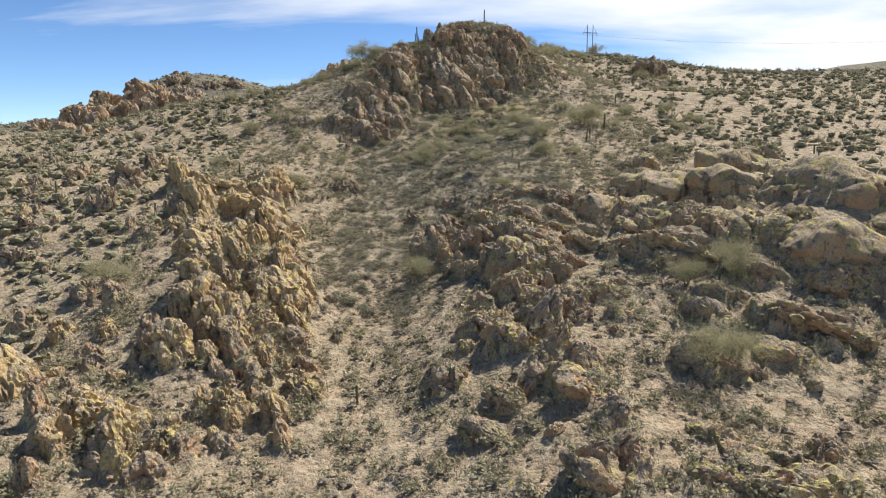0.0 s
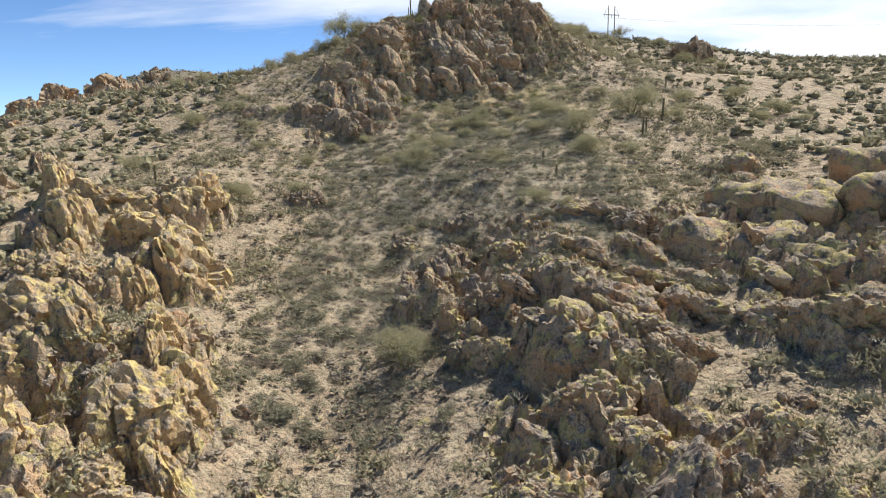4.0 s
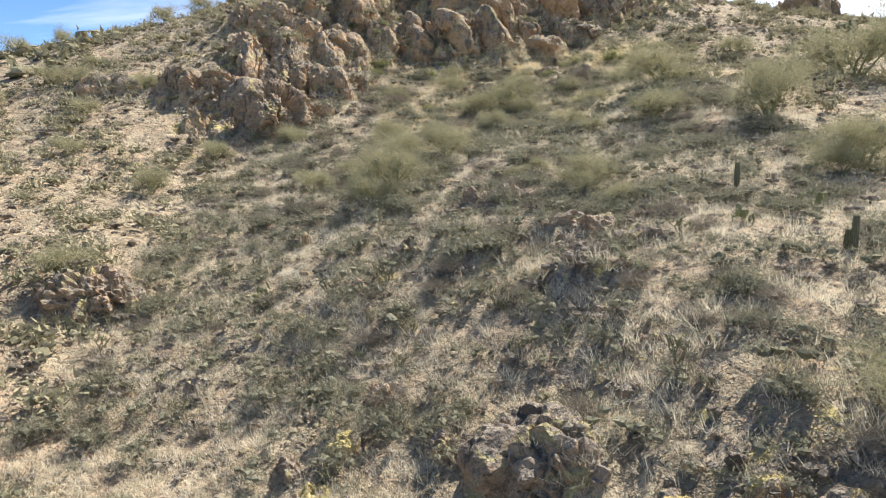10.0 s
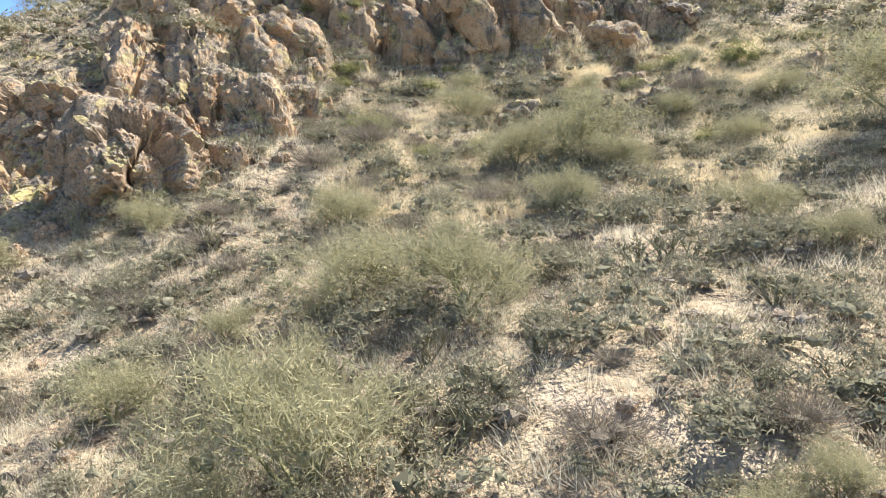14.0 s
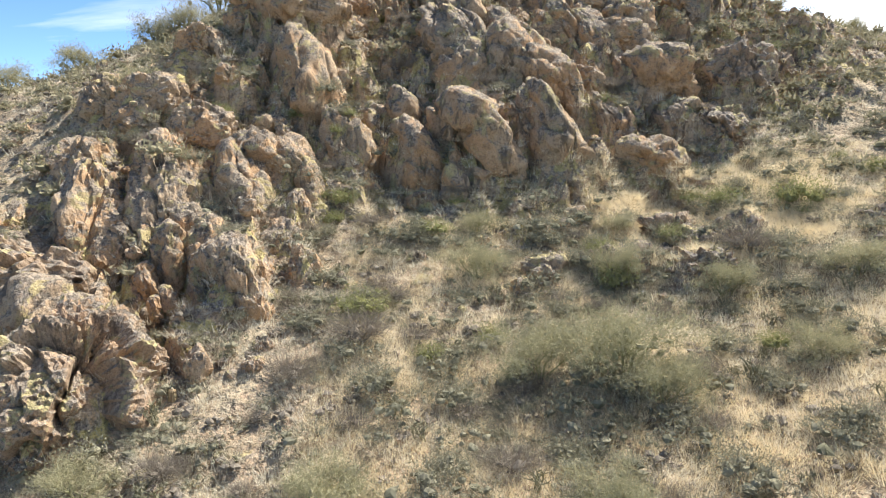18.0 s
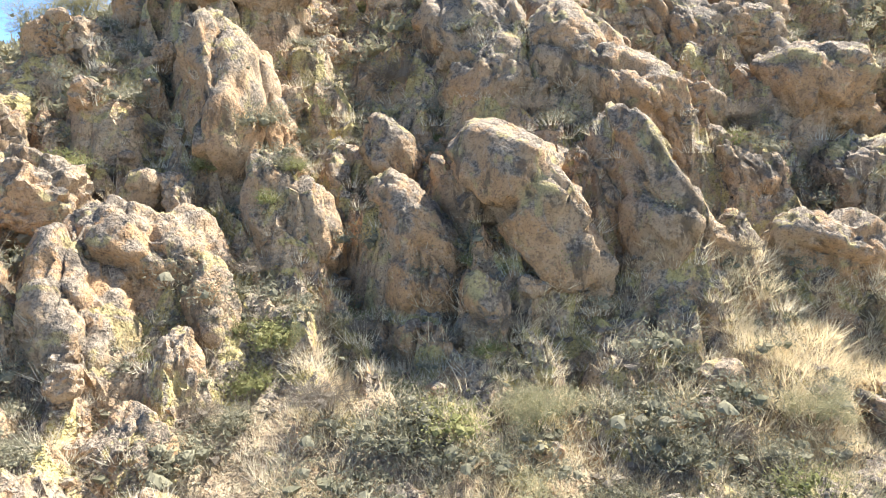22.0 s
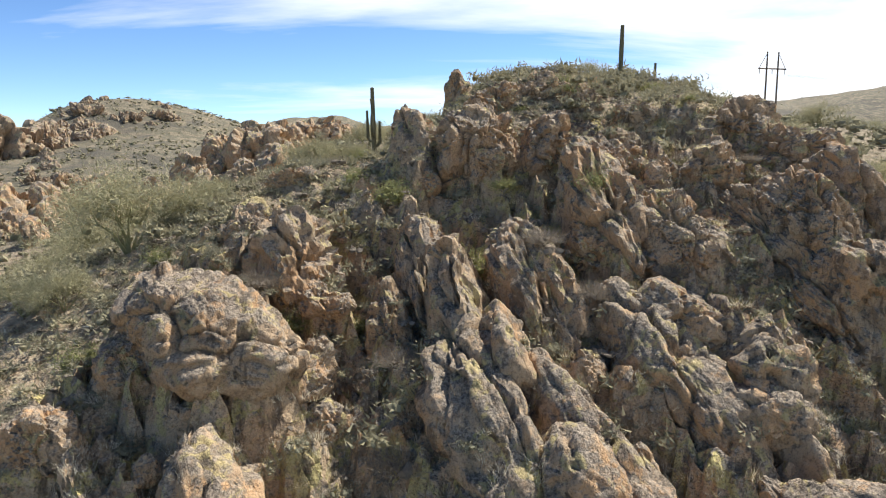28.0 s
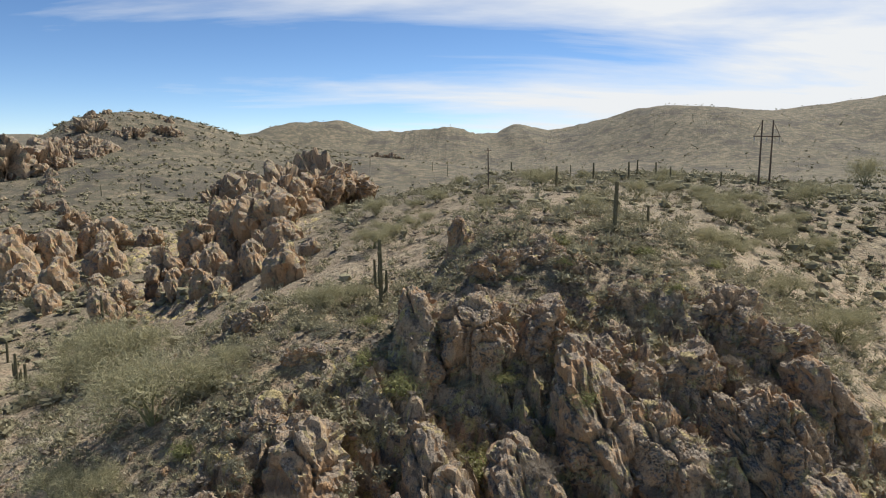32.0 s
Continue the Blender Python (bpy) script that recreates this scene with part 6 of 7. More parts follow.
crag("rock_pinnacle", "knob", "dark", -191.6, 590.9, 88.5, 3.08, 0, 13)
crag("rock_pinnacle", "knob", "dark", -231.0, 611.9, 98.0, 3.14, 8, 13)
crag("rock_pinnacle", "knob", "dark", -189.9, 600.5, 90.9, 3.91, 2, 12)
crag("rock_pinnacle", "knob", "dark", -231.1, 621.1, 100.6, 5.96, -2, 11)
crag("rock_pinnacle", "fin", "tan", -56.2, 162.8, 37.5, 1.69, 15, 10)
crag("rock_pinnacle", "knob", "tan", -61.9, 181.8, 45.7, 2.45, 16, 24)
crag("rock_pinnacle", "knob", "tan", -86.7, 182.2, 43.5, 2.74, 11, 19)
crag("rock_pinnacle", "fin", "dark", -247.7, 482.0, 61.8, 3.97, 2, 6)
crag("rock_pinnacle", "knob", "dark", -193.9, 560.8, 80.1, 7.10, 14, 11)
crag("rock_pinnacle", "knob", "dark", -74.1, 178.2, 43.1, 1.88, 0, 22)
crag("rock_pinnacle", "fin", "tan", -92.4, 182.1, 42.6, 2.70, 2, 17)
crag("rock_pinnacle", "fin", "tan", -90.3, 171.6, 38.9, 1.88, 13, 13)
crag("rock_pinnacle", "fin", "dark", -236.8, 483.1, 62.3, 5.15, 1, 6)
crag("rock_pinnacle", "knob", "dark", -73.2, 159.2, 36.8, 1.72, 12, 6)
crag("rock_pinnacle", "knob", "dark", -206.7, 565.0, 81.7, 10.82, 5, 13)
crag("rock_pinnacle", "fin", "dark", -81.2, 173.8, 40.3, 2.07, 9, 18)
crag("rock_pinnacle", "knob", "dark", -228.6, 558.9, 79.4, 11.15, 2, 15)
crag("rock_pinnacle", "knob", "dark", -199.0, 550.7, 77.9, 7.71, 12, 11)
crag("rock_pinnacle", "knob", "tan", -68.2, 170.3, 39.7, 2.62, 9, 16)
crag("rock_pinnacle", "fin", "dark", -72.7, 174.3, 41.1, 2.47, 2, 20)
crag("rock_pinnacle", "fin", "dark", -77.7, 190.1, 48.7, 1.52, 3, 14)
crag("rock_pinnacle", "fin", "dark", -60.8, 166.9, 38.7, 1.57, 0, 13)

# ---- the ground, with the bedrock that the rocks grow from ----
gx, gy = graded(-34, 36, 0.35, -4500, 4500, 1.055), graded(44, 226, 0.35, -500, 5200, 1.045)
GX, GY = np.meshgrid(gx, gy)
GZ = height(GX.ravel(), GY.ravel())
index = np.arange(GX.size).reshape(GX.shape)
quads = np.stack([index[:-1, :-1], index[:-1, 1:], index[1:, 1:], index[1:, :-1]], -1).reshape(-1, 4)
ground = new("ground", sheet("ground", np.stack([GX.ravel(), GY.ravel(), GZ], 1), quads, ground_skin))
rock_share = ground.data.attributes.new("bedrock", "FLOAT", "POINT")
bedrock = bare(GX.ravel(), GY.ravel())
rock_share.data.foreach_set("value", bedrock.astype(np.float32))
ground.data.polygons.foreach_set("use_smooth", bedrock[quads].mean(1) < 0.7)
worn = ground.data.attributes.new("trail", "FLOAT", "POINT")
worn.data.foreach_set("value", trail(GX.ravel(), GY.ravel()).astype(np.float32))
tagged(ground, "tan gravelly desert hillside with bare rock breaking through", "ground", kind="structure")

# ---- plants: templates as arrays ----
def tube(path, radii, sides=4):
    """A tapered stem along a path: vertices and triangles."""
    path = np.asarray(path, float)
    v, f = [], []
    for k, (p, r) in enumerate(zip(path, radii)):
        d = path[min(k + 1, len(path) - 1)] - path[max(k - 1, 0)]
        d = d / (np.linalg.norm(d) + 1e-9)
        a = np.cross(d, [0.31, 0.95, 0.1])
        a = a / (np.linalg.norm(a) + 1e-9)
        b = np.cross(d, a)
        for s in range(sides):
            w = 2 * math.pi * s / sides
            v.append(p + r * (math.cos(w) * a + math.sin(w) * b))
    for k in range(len(path) - 1):
        for s in range(sides):
            a, b = k * sides + s, k * sides + (s + 1) % sides
            f += [(a, b, b + sides), (a, b + sides, a + sides)]
    top = (len(path) - 1) * sides
    f += [(top, top + 1, top + 2)] + ([(top, top + 2, top + 3)] if sides > 3 else [])
    return np.array(v), np.array(f)


def weld(pieces):
    v, f, n = [], [], 0
    for a, b in pieces:
        v.append(a), f.append(np.asarray(b) + n)
        n += len(a)
    return np.concatenate(v), np.concatenate(f)


def unit(rng, n):
    d = rng.normal(size=(n, 3))
    return d / np.linalg.norm(d, axis=1)[:, None]


def flakes(rng, centres, length, width, ways=None):
    """One small pointed leaf or twig (a triangle) at each centre."""
    n = len(centres)
    d = unit(rng, n) if ways is None else ways
    side = np.cross(d, unit(rng, n))
    side /= np.linalg.norm(side, axis=1)[:, None] + 1e-9
    ln = (length * rng.uniform(0.6, 1.3, n))[:, None]
    v = np.stack([centres - side * width / 2, centres + side * width / 2, centres + d * ln], 1).reshape(-1, 3)
    return v, np.arange(n * 3).reshape(-1, 3)


def crown(rng, n, rx, h, base=0.15, lumps=7):
    """Points in an uneven crown made of clumps round the ends of limbs."""
    ends = []
    for _ in range(lumps):
        a, u = rng.uniform(0, 2 * math.pi), math.sqrt(rng.uniform(0.05, 1))
        ends.append((rx * 0.75 * u * math.cos(a), rx * 0.75 * u * math.sin(a), h * (base + (0.85 - base) * rng.uniform(0.35, 1) * (1 - 0.45 * u))))
    ends = np.array(ends)
    pick = rng.integers(0, lumps, n)
    spread = rng.normal(size=(n, 3)) * np.array([rx * 0.27, rx * 0.27, h * 0.17])
    p = ends[pick] + spread
    p[:, 2] = np.clip(p[:, 2], 0.04 * h, None)
    return p, ends


def cores(rng, ends, rx, h, fill, level=1):
    """The dense inside of each clump of twigs, as a rough lump."""
    v, f = ball(level)
    out = []
    for e in ends:
        r = rng.uniform(0.75, 1.25) * fill
        k = 1 + 0.45 * rng.normal(size=len(v)) * 0.6
        out.append((v * k[:, None] * np.array([rx * r, rx * r, h * r * 0.8]) + e * np.array([0.85, 0.85, 0.8]), f))
    return out


def bush_shape(seed, rx, h, leaves, leaf, stems=7, thick=0.014, lumps=8, slim=0.5, fill=0.19, level=1):
    rng = np.random.default_rng(seed)
    p, ends = crown(rng, leaves, rx, h, lumps=lumps)
    limbs = []
    for e in ends[:stems]:
        mid = e * np.array([0.45, 0.45, 0.55]) + rng.normal(size=3) * 0.06 * rx
        limbs.append(tube([(0, 0, -0.12), mid, e, e * 1.15], [thick * 1.6, thick * 1.1, thick * 0.6, thick * 0.2], 3))
    ways = unit(rng, leaves) + np.array([0, 0, 0.5])
    ways /= np.linalg.norm(ways, axis=1)[:, None]
    return weld(limbs), weld([flakes(rng, p, leaf, leaf * slim, ways)] + cores(rng, ends, rx, h, fill, level))


def twiggy_shape(seed, rx, h, twigs, stems=9, thick=0.012, thin=0.018):
    """A leafless shrub of thin crooked twigs fanning from the root."""
    rng = np.random.default_rng(seed)
    limbs = []
    for _ in range(stems):
        a, u = rng.uniform(0, 2 * math.pi), rng.uniform(0.2, 1)
        e = np.array([rx * u * math.cos(a), rx * u * math.sin(a), h * rng.uniform(0.55, 1) * (1 - 0.35 * u)])
        m1, m2 = e * 0.35 + rng.normal(size=3) * 0.05 * rx, e * 0.7 + rng.normal(size=3) * 0.08 * rx
        limbs.append(tube([(0, 0, -0.1), m1, m2, e], [thick * 1.7, thick * 1.2, thick * 0.8, thick * 0.3], 3))
    a, u = rng.uniform(0, 2 * math.pi, twigs), np.sqrt(rng.uniform(0, 1, twigs))
    s = rng.uniform(0.35, 0.95, twigs)
    tip = np.stack([rx * u * np.cos(a), rx * u * np.sin(a), h * (1 - 0.4 * u) * rng.uniform(0.5, 1, twigs)], 1)
    ways = tip / np.linalg.norm(tip, axis=1)[:, None] + 0.55 * rng.normal(size=(twigs, 3))
    ways /= np.linalg.norm(ways, axis=1)[:, None]
    heart = cores(rng, np.array([[rx * 0.3 * math.cos(k * 2.1), rx * 0.3 * math.sin(k * 2.1), h * 0.36] for k in range(3)]), rx, h, 0.2)
    return weld(limbs), weld([flakes(rng, tip * s[:, None], 0.42 * h, thin, ways)] + heart)


def tree_shape(seed, rx, h, twigs):
    """A palo verde: low forked green trunk, branchwork, and a full crown of fine twigs."""
    rng = np.random.default_rng(seed)
    trunk, limbs, tips = [], [], []
    for k in range(6):
        a = 2 * math.pi * (k + rng.uniform(-0.3, 0.3)) / 6
        u = rng.uniform(0.3, 0.62)
        e = np.array([rx * u * math.cos(a), rx * u * math.sin(a), h * rng.uniform(0.38, 0.62)])
        m = e * np.array([0.4, 0.4, 0.45]) + rng.normal(size=3) * 0.05 * rx
        trunk.append(tube([(0, 0, -0.2), m, e * 0.75 + rng.normal(size=3) * 0.04, e], [0.06, 0.045, 0.03, 0.018], 4))
        for _ in range(6):
            t = e + rng.normal(size=3) * np.array([0.26 * rx, 0.26 * rx, 0.14 * h]) + np.array([0, 0, 0.08 * h])
            t[2] = max(t[2], 0.18 * h)
            limbs.append(tube([e * rng.uniform(0.6, 1.0), (e + t) / 2 + rng.normal(size=3) * 0.05 * rx, t], [0.016, 0.011, 0.004], 3))
            tips.append(t)
    tips = np.array(tips)
    pick = rng.integers(0, len(tips), twigs)
    p = tips[pick] + rng.normal(size=(twigs, 3)) * np.array([rx * 0.15, rx * 0.15, h * 0.10])
    p[:, 2] = np.clip(p[:, 2], 0.08 * h, None)
    ways = p / np.linalg.norm(p, axis=1)[:, None] * 0.4 + np.array([0, 0, 0.15]) + 0.7 * rng.normal(size=(twigs, 3))
    ways /= np.linalg.norm(ways, axis=1)[:, None]
    return (*trunk, weld(limbs), weld([flakes(rng, p, 0.28, 0.024, ways)] + cores(rng, tips[::2], rx, h, 0.06)))


def cholla_shape(seed, rx, h):
    """Staghorn cholla: jointed thin arms that fork upward."""
    rng = np.random.default_rng(seed)
    arms = []
    for k in range(7):
        a, u = rng.uniform(0, 2 * math.pi), rng.uniform(0.15, 0.6)
        p = np.array([0.04 * rng.normal(), 0.04 * rng.normal(), -0.08])
        q = np.array([rx * u * math.cos(a), rx * u * math.sin(a), h * rng.uniform(0.35, 0.6)])
        arms.append(tube([p, (p + q) / 2 + rng.normal(size=3) * 0.05, q], [0.035, 0.03, 0.026], 4))
        for _ in range(3):
            e = q + np.array([rng.normal() * 0.28 * rx, rng.normal() * 0.28 * rx, h * rng.uniform(0.15, 0.42)])
            m = (q + e) / 2 + rng.normal(size=3) * 0.05
            arms.append(tube([q, m, e], [0.024, 0.024, 0.014], 3))
            g = m + np.array([rng.normal() * 0.13 * rx, rng.normal() * 0.13 * rx, h * rng.uniform(0.08, 0.2)])
            arms.append(tube([m, g], [0.02, 0.013], 3))
    body = weld(arms)
    pts = body[0][rng.integers(0, len(body[0]), 160)]
    return body, flakes(rng, pts, 0.05, 0.012)


def tuft_shape(seed, r, h, blades, wide=0.014):
    rng = np.random.default_rng(seed)
    a, u = rng.uniform(0, 2 * math.pi, blades), np.sqrt(rng.uniform(0, 1, blades))
    root = np.stack([r * 0.45 * u * np.cos(a), r * 0.45 * u * np.sin(a), np.full(blades, -0.04)], 1)
    ways = np.stack([u * np.cos(a) * 1.0, u * np.sin(a) * 1.0, np.ones(blades)], 1) + 0.4 * rng.normal(size=(blades, 3))
    ways /= np.linalg.norm(ways, axis=1)[:, None]
    return flakes(rng, root, h, wide, ways)


def spread_mesh(name, shapes, spots, material, seed=0):
    """One mesh of many plants: rows of x, y, z, size; each takes one of the shapes, turned at random."""
    rng = np.random.default_rng(seed)
    spots = np.asarray(spots)
    which, turn = rng.integers(0, len(shapes), len(spots)), rng.uniform(0, 2 * math.pi, len(spots))
    vs, fs, n = [], [], 0
    for k, (v, f) in enumerate(shapes):
        s, t = spots[which == k], turn[which == k]
        if not len(s):
            continue
        c, d = np.cos(t)[:, None], np.sin(t)[:, None]
        x, y, z = v[:, 0][None], v[:, 1][None], v[:, 2][None]
        size = s[:, 3][:, None]
        out = np.stack([(x * c - y * d) * size + s[:, 0][:, None], (x * d + y * c) * size + s[:, 1][:, None], z * size + s[:, 2][:, None]], -1)
        fs.append((f[None] + (np.arange(len(s)) * len(v))[:, None, None] + n).reshape(-1, 3))
        vs.append(out.reshape(-1, 3))
        n += len(s) * len(v)
    return sheet(name, np.concatenate(vs), np.concatenate(fs), material, smooth=False)


# ---- where plants grow ----
class Field:
    """Random places on the hillside, kept apart, thinned on bare rock."""

    def __init__(self, seed):
        self.rng = np.random.default_rng(seed)

    def scatter(self, n, x0, x1, y0, y1, on_rock=0.25, patch=0.0, patch_seed=0, wide=0.12, widen=0.0):
        y = self.rng.uniform(y0, y1, n)
        grow = 1 + widen * (y - y0) / (y1 - y0)
        x = (x0 + x1) / 2 + (self.rng.uniform(x0, x1, n) - (x0 + x1) / 2) * grow
        keep = self.rng.uniform(size=n) > rockiness(x, y) * (1 - on_rock)
        keep &= self.rng.uniform(size=n) > 0.9 * step(0.5, 1.6, rooted(x, y))
        if patch:
            v = fbm(np.stack([x * wide, y * wide, np.zeros(n)], 1), 3, patch_seed)
            keep &= self.rng.uniform(-0.6, 0.6, n) < v * patch + 0.15
        x, y = x[keep], y[keep]
        return np.stack([x, y, height(x, y)], 1)


def set_meshes(name, shape, *materials):
    return [sheet(name, v, f, m, smooth=False) for (v, f), m in zip(shape, materials)]


def plant_thing(name, part_names, meshes, spot, size, turn, label, category, group):
    root = new(name)
    root.matrix_world = pose(spot[0], spot[1], spot[2], 0, 0, turn) @ Matrix.Diagonal((size, size, size * spin.uniform(0.8, 1.15), 1))
    for part_name, me in zip(part_names, meshes):
        ob = new(part_name, me)
        ob.parent = root
        if part_name not in ("trunk", "limb"):
            tagged(ob, kind="stuff")
    return tagged(root, label, category, group=group)


# ---- shrubs and trees that stand out ----
spin = random.Random(11)
VERDE = [set_meshes("palo_verde", tree_shape(k, 1.9, 2.5, 5200), *[bark_verde] * 7, leaf_verde) for k in range(3)]
LEAFY = [set_meshes("leafy_shrub", bush_shape(20 + k, 1.0, 1.15, 1200, 0.09, 8, lumps=16, fill=0.14), bark_grey, leaf_green) for k in range(3)]
OLIVE = [set_meshes("creosote", bush_shape(30 + k, 1.0, 0.95, 1150, 0.13, 9, lumps=16, slim=0.26, fill=0.14), bark_grey, leaf_olive) for k in range(4)]
DRY = [set_meshes("dry_shrub", twiggy_shape(40 + k, 1.0, 0.85, 1100, 14, thin=0.012), bark_grey, twig_grey) for k in range(4)]
CHOLLA = [set_meshes("cholla", cholla_shape(50 + k, 0.8, 1.0), cholla_skin, straw) for k in range(3)]


def on_ground(x, y, sink=0.05):
    return (x, y, ground_at(x, y) - sink)


def palo_verde(x, y, half):
    plant_thing("palo_verde", ("trunk", *["limb"] * 5, "branchwork", "crown"), spin.choice(VERDE), on_ground(x, y), half / 1.75, spin.uniform(0, 360),
                "yellow-green palo verde with a low forked trunk and fine twigs", "tree", "palo verdes on the slope")


def leafy_shrub(x, y, half):
    plant_thing("leafy_shrub", ("branchwork", "foliage"), spin.choice(LEAFY), on_ground(x, y), half / 0.95, spin.uniform(0, 360),
                "green leafy shrub growing between rocks", "shrub", "green shrubs")


def dry_shrub(x, y, half):
    plant_thing("dry_shrub", ("branchwork", "twig_spray"), spin.choice(DRY), on_ground(x, y), half / 0.95, spin.uniform(0, 360),
                "leafless grey-brown shrub of crooked dry twigs", "shrub", "dry shrubs")


def creosote(x, y, half):
    plant_thing("creosote_bush", ("branchwork", "foliage"), spin.choice(OLIVE), on_ground(x, y), half, spin.uniform(0, 360),
                "rounded olive-green desert bush on gravel", "bush", "olive bushes")


def cholla(x, y, half):
    plant_thing("cholla_cactus", ("branchwork", "spine_cover"), spin.choice(CHOLLA), on_ground(x, y), half, spin.uniform(0, 360),
                "dark branching staghorn cholla with pale spiny tips", "cactus", "chollas")


def ribbed(path, radius, ribs=11, cap=4):
    """A ribbed cactus column along a path, with a round top."""
    path = [Vector(p) for p in path]
    rings, seg = [], ribs * 2
    d = (path[-1] - path[-2]).normalized()
    tops = [(path[-1] + d * radius * 0.9 * math.sin(a), math.cos(a)) for a in (math.pi / 2 * (k + 1) / cap for k in range(cap))]
    for k, p in enumerate(path):
        t = k / max(1, len(path) - 1)
        rings.append((p, 0.86 + 0.2 * math.sin(math.pi * min(1, t * 0.9 + 0.1))))
    rings += tops
    bm = bmesh.new()
    last = None
    for k, (p, s) in enumerate(rings):
        a = rings[min(k + 1, len(rings) - 1)][0] - rings[max(k - 1, 0)][0]
        turn = a.to_track_quat("Z", "Y")
        row = []
        for j in range(seg):
            w = 2 * math.pi * j / seg
            rr = max(0.004, radius * s * (1.0 if j % 2 else 0.82))
            row.append(bm.verts.new(p + turn @ Vector((rr * math.cos(w), rr * math.sin(w), 0))))
        if last:
            for j in range(seg):
                bm.faces.new((last[j], last[(j + 1) % seg], row[(j + 1) % seg], row[j]))
        last = row
    bm.faces.new(last)
    return bm


def part(name, bm, material, parent, label=""):
    me = bpy.data.meshes.new(name)
    bm.to_mesh(me)
    bm.free()
    me.materials.append(material)
    ob = new(name, me)
    ob.parent = parent
    return tagged(ob, label) if label else ob


def saguaro(x, y, tall, arms=0):
    root = new("saguaro")
    root.matrix_world = pose(*on_ground(x, y, 0.15), spin.uniform(-2, 2), spin.uniform(-2, 2), spin.uniform(0, 60))
    r = max(0.12, min(0.18, 0.05 * tall))
    part("trunk", ribbed([(0, 0, tall * k / 6) for k in range(7)], r), cactus_skin, root)
    for k in range(arms):
        w, s, low = 2.2 * k + 0.2, r * 0.72, tall * (0.28 + 0.06 * k)
        c, q, out = math.cos(w), math.sin(w), 0.5 + 0.15 * k
        bend = [(r * 0.5 * c, r * 0.5 * q, low), (out * 0.6 * c, out * 0.6 * q, low + 0.06), (out * c, out * q, low + 0.35),
                (out * 1.05 * c, out * 1.05 * q, low + tall * 0.22), (out * 1.05 * c, out * 1.05 * q, low + tall * (0.3 + 0.08 * k))]
        part("arm", ribbed(bend, s, 9), cactus_skin, root)
    kind = "tall saguaro with upturned arms on the gravel slope" if arms else "tall armless saguaro column on the ridge" if tall > 3 else "young saguaro column among low bushes"
    tagged(root, kind, "cactus", group="saguaros")


def barrel_cactus(x, y, half):
    half = max(0.16, min(0.42, half))
    root = new("barrel_cactus")
    root.matrix_world = pose(*on_ground(x, y, 0.06), spin.uniform(-6, 6), spin.uniform(-6, 6), spin.uniform(0, 60))
    part("body", ribbed([(0, 0, half * 2.1 * k / 4) for k in range(5)], half, 10), barrel_skin, root)
    part("crown", ribbed([(0, 0, half * 2.75), (0, 0, half * 2.95)], half * 0.35, 7, 3), straw_gold, root, "yellow spiny crown")
    tagged(root, "squat barrel cactus with red-brown spines on the rocks", "cactus", group="barrel cacti")


def rod(a, b, r0, r1, sides=8):
    bm = bmesh.new()
    a, b = Vector(a), Vector(b)
    turn = (b - a).to_track_quat("Z", "Y")
    ends = []
    for p, r in ((a, r0), (b, r1)):
        ends.append([bm.verts.new(p + turn @ Vector((r * math.cos(2 * math.pi * k / sides), r * math.sin(2 * math.pi * k / sides), 0))) for k in range(sides)])
    for k in range(sides):
        bm.faces.new((ends[0][k], ends[0][(k + 1) % sides], ends[1][(k + 1) % sides], ends[1][k]))
    bm.faces.new(ends[1]), bm.faces.new(ends[0][::-1])
    return bm


def utility_pole(x, y, tall):
    root = new("utility_pole")
    root.matrix_world = pose(*on_ground(x, y, 0.2), 0, -1.5, 20)
    part("pole", rod((0, 0, 0), (0, 0, tall), 0.13, 0.09), bark_pole, root)
    part("crossarm", rod((-0.7, 0, tall - 0.5), (0.7, 0, tall - 0.5), 0.055, 0.055, 4), bark_pole, root)
    for k in (-0.6, 0.6):
        part("insulator", rod((k, 0, tall - 0.46), (k, 0, tall - 0.2), 0.05, 0.035, 8), metal_grey, root)
    tagged(root, "slender weathered wooden pole with a short crossarm", "utility pole")


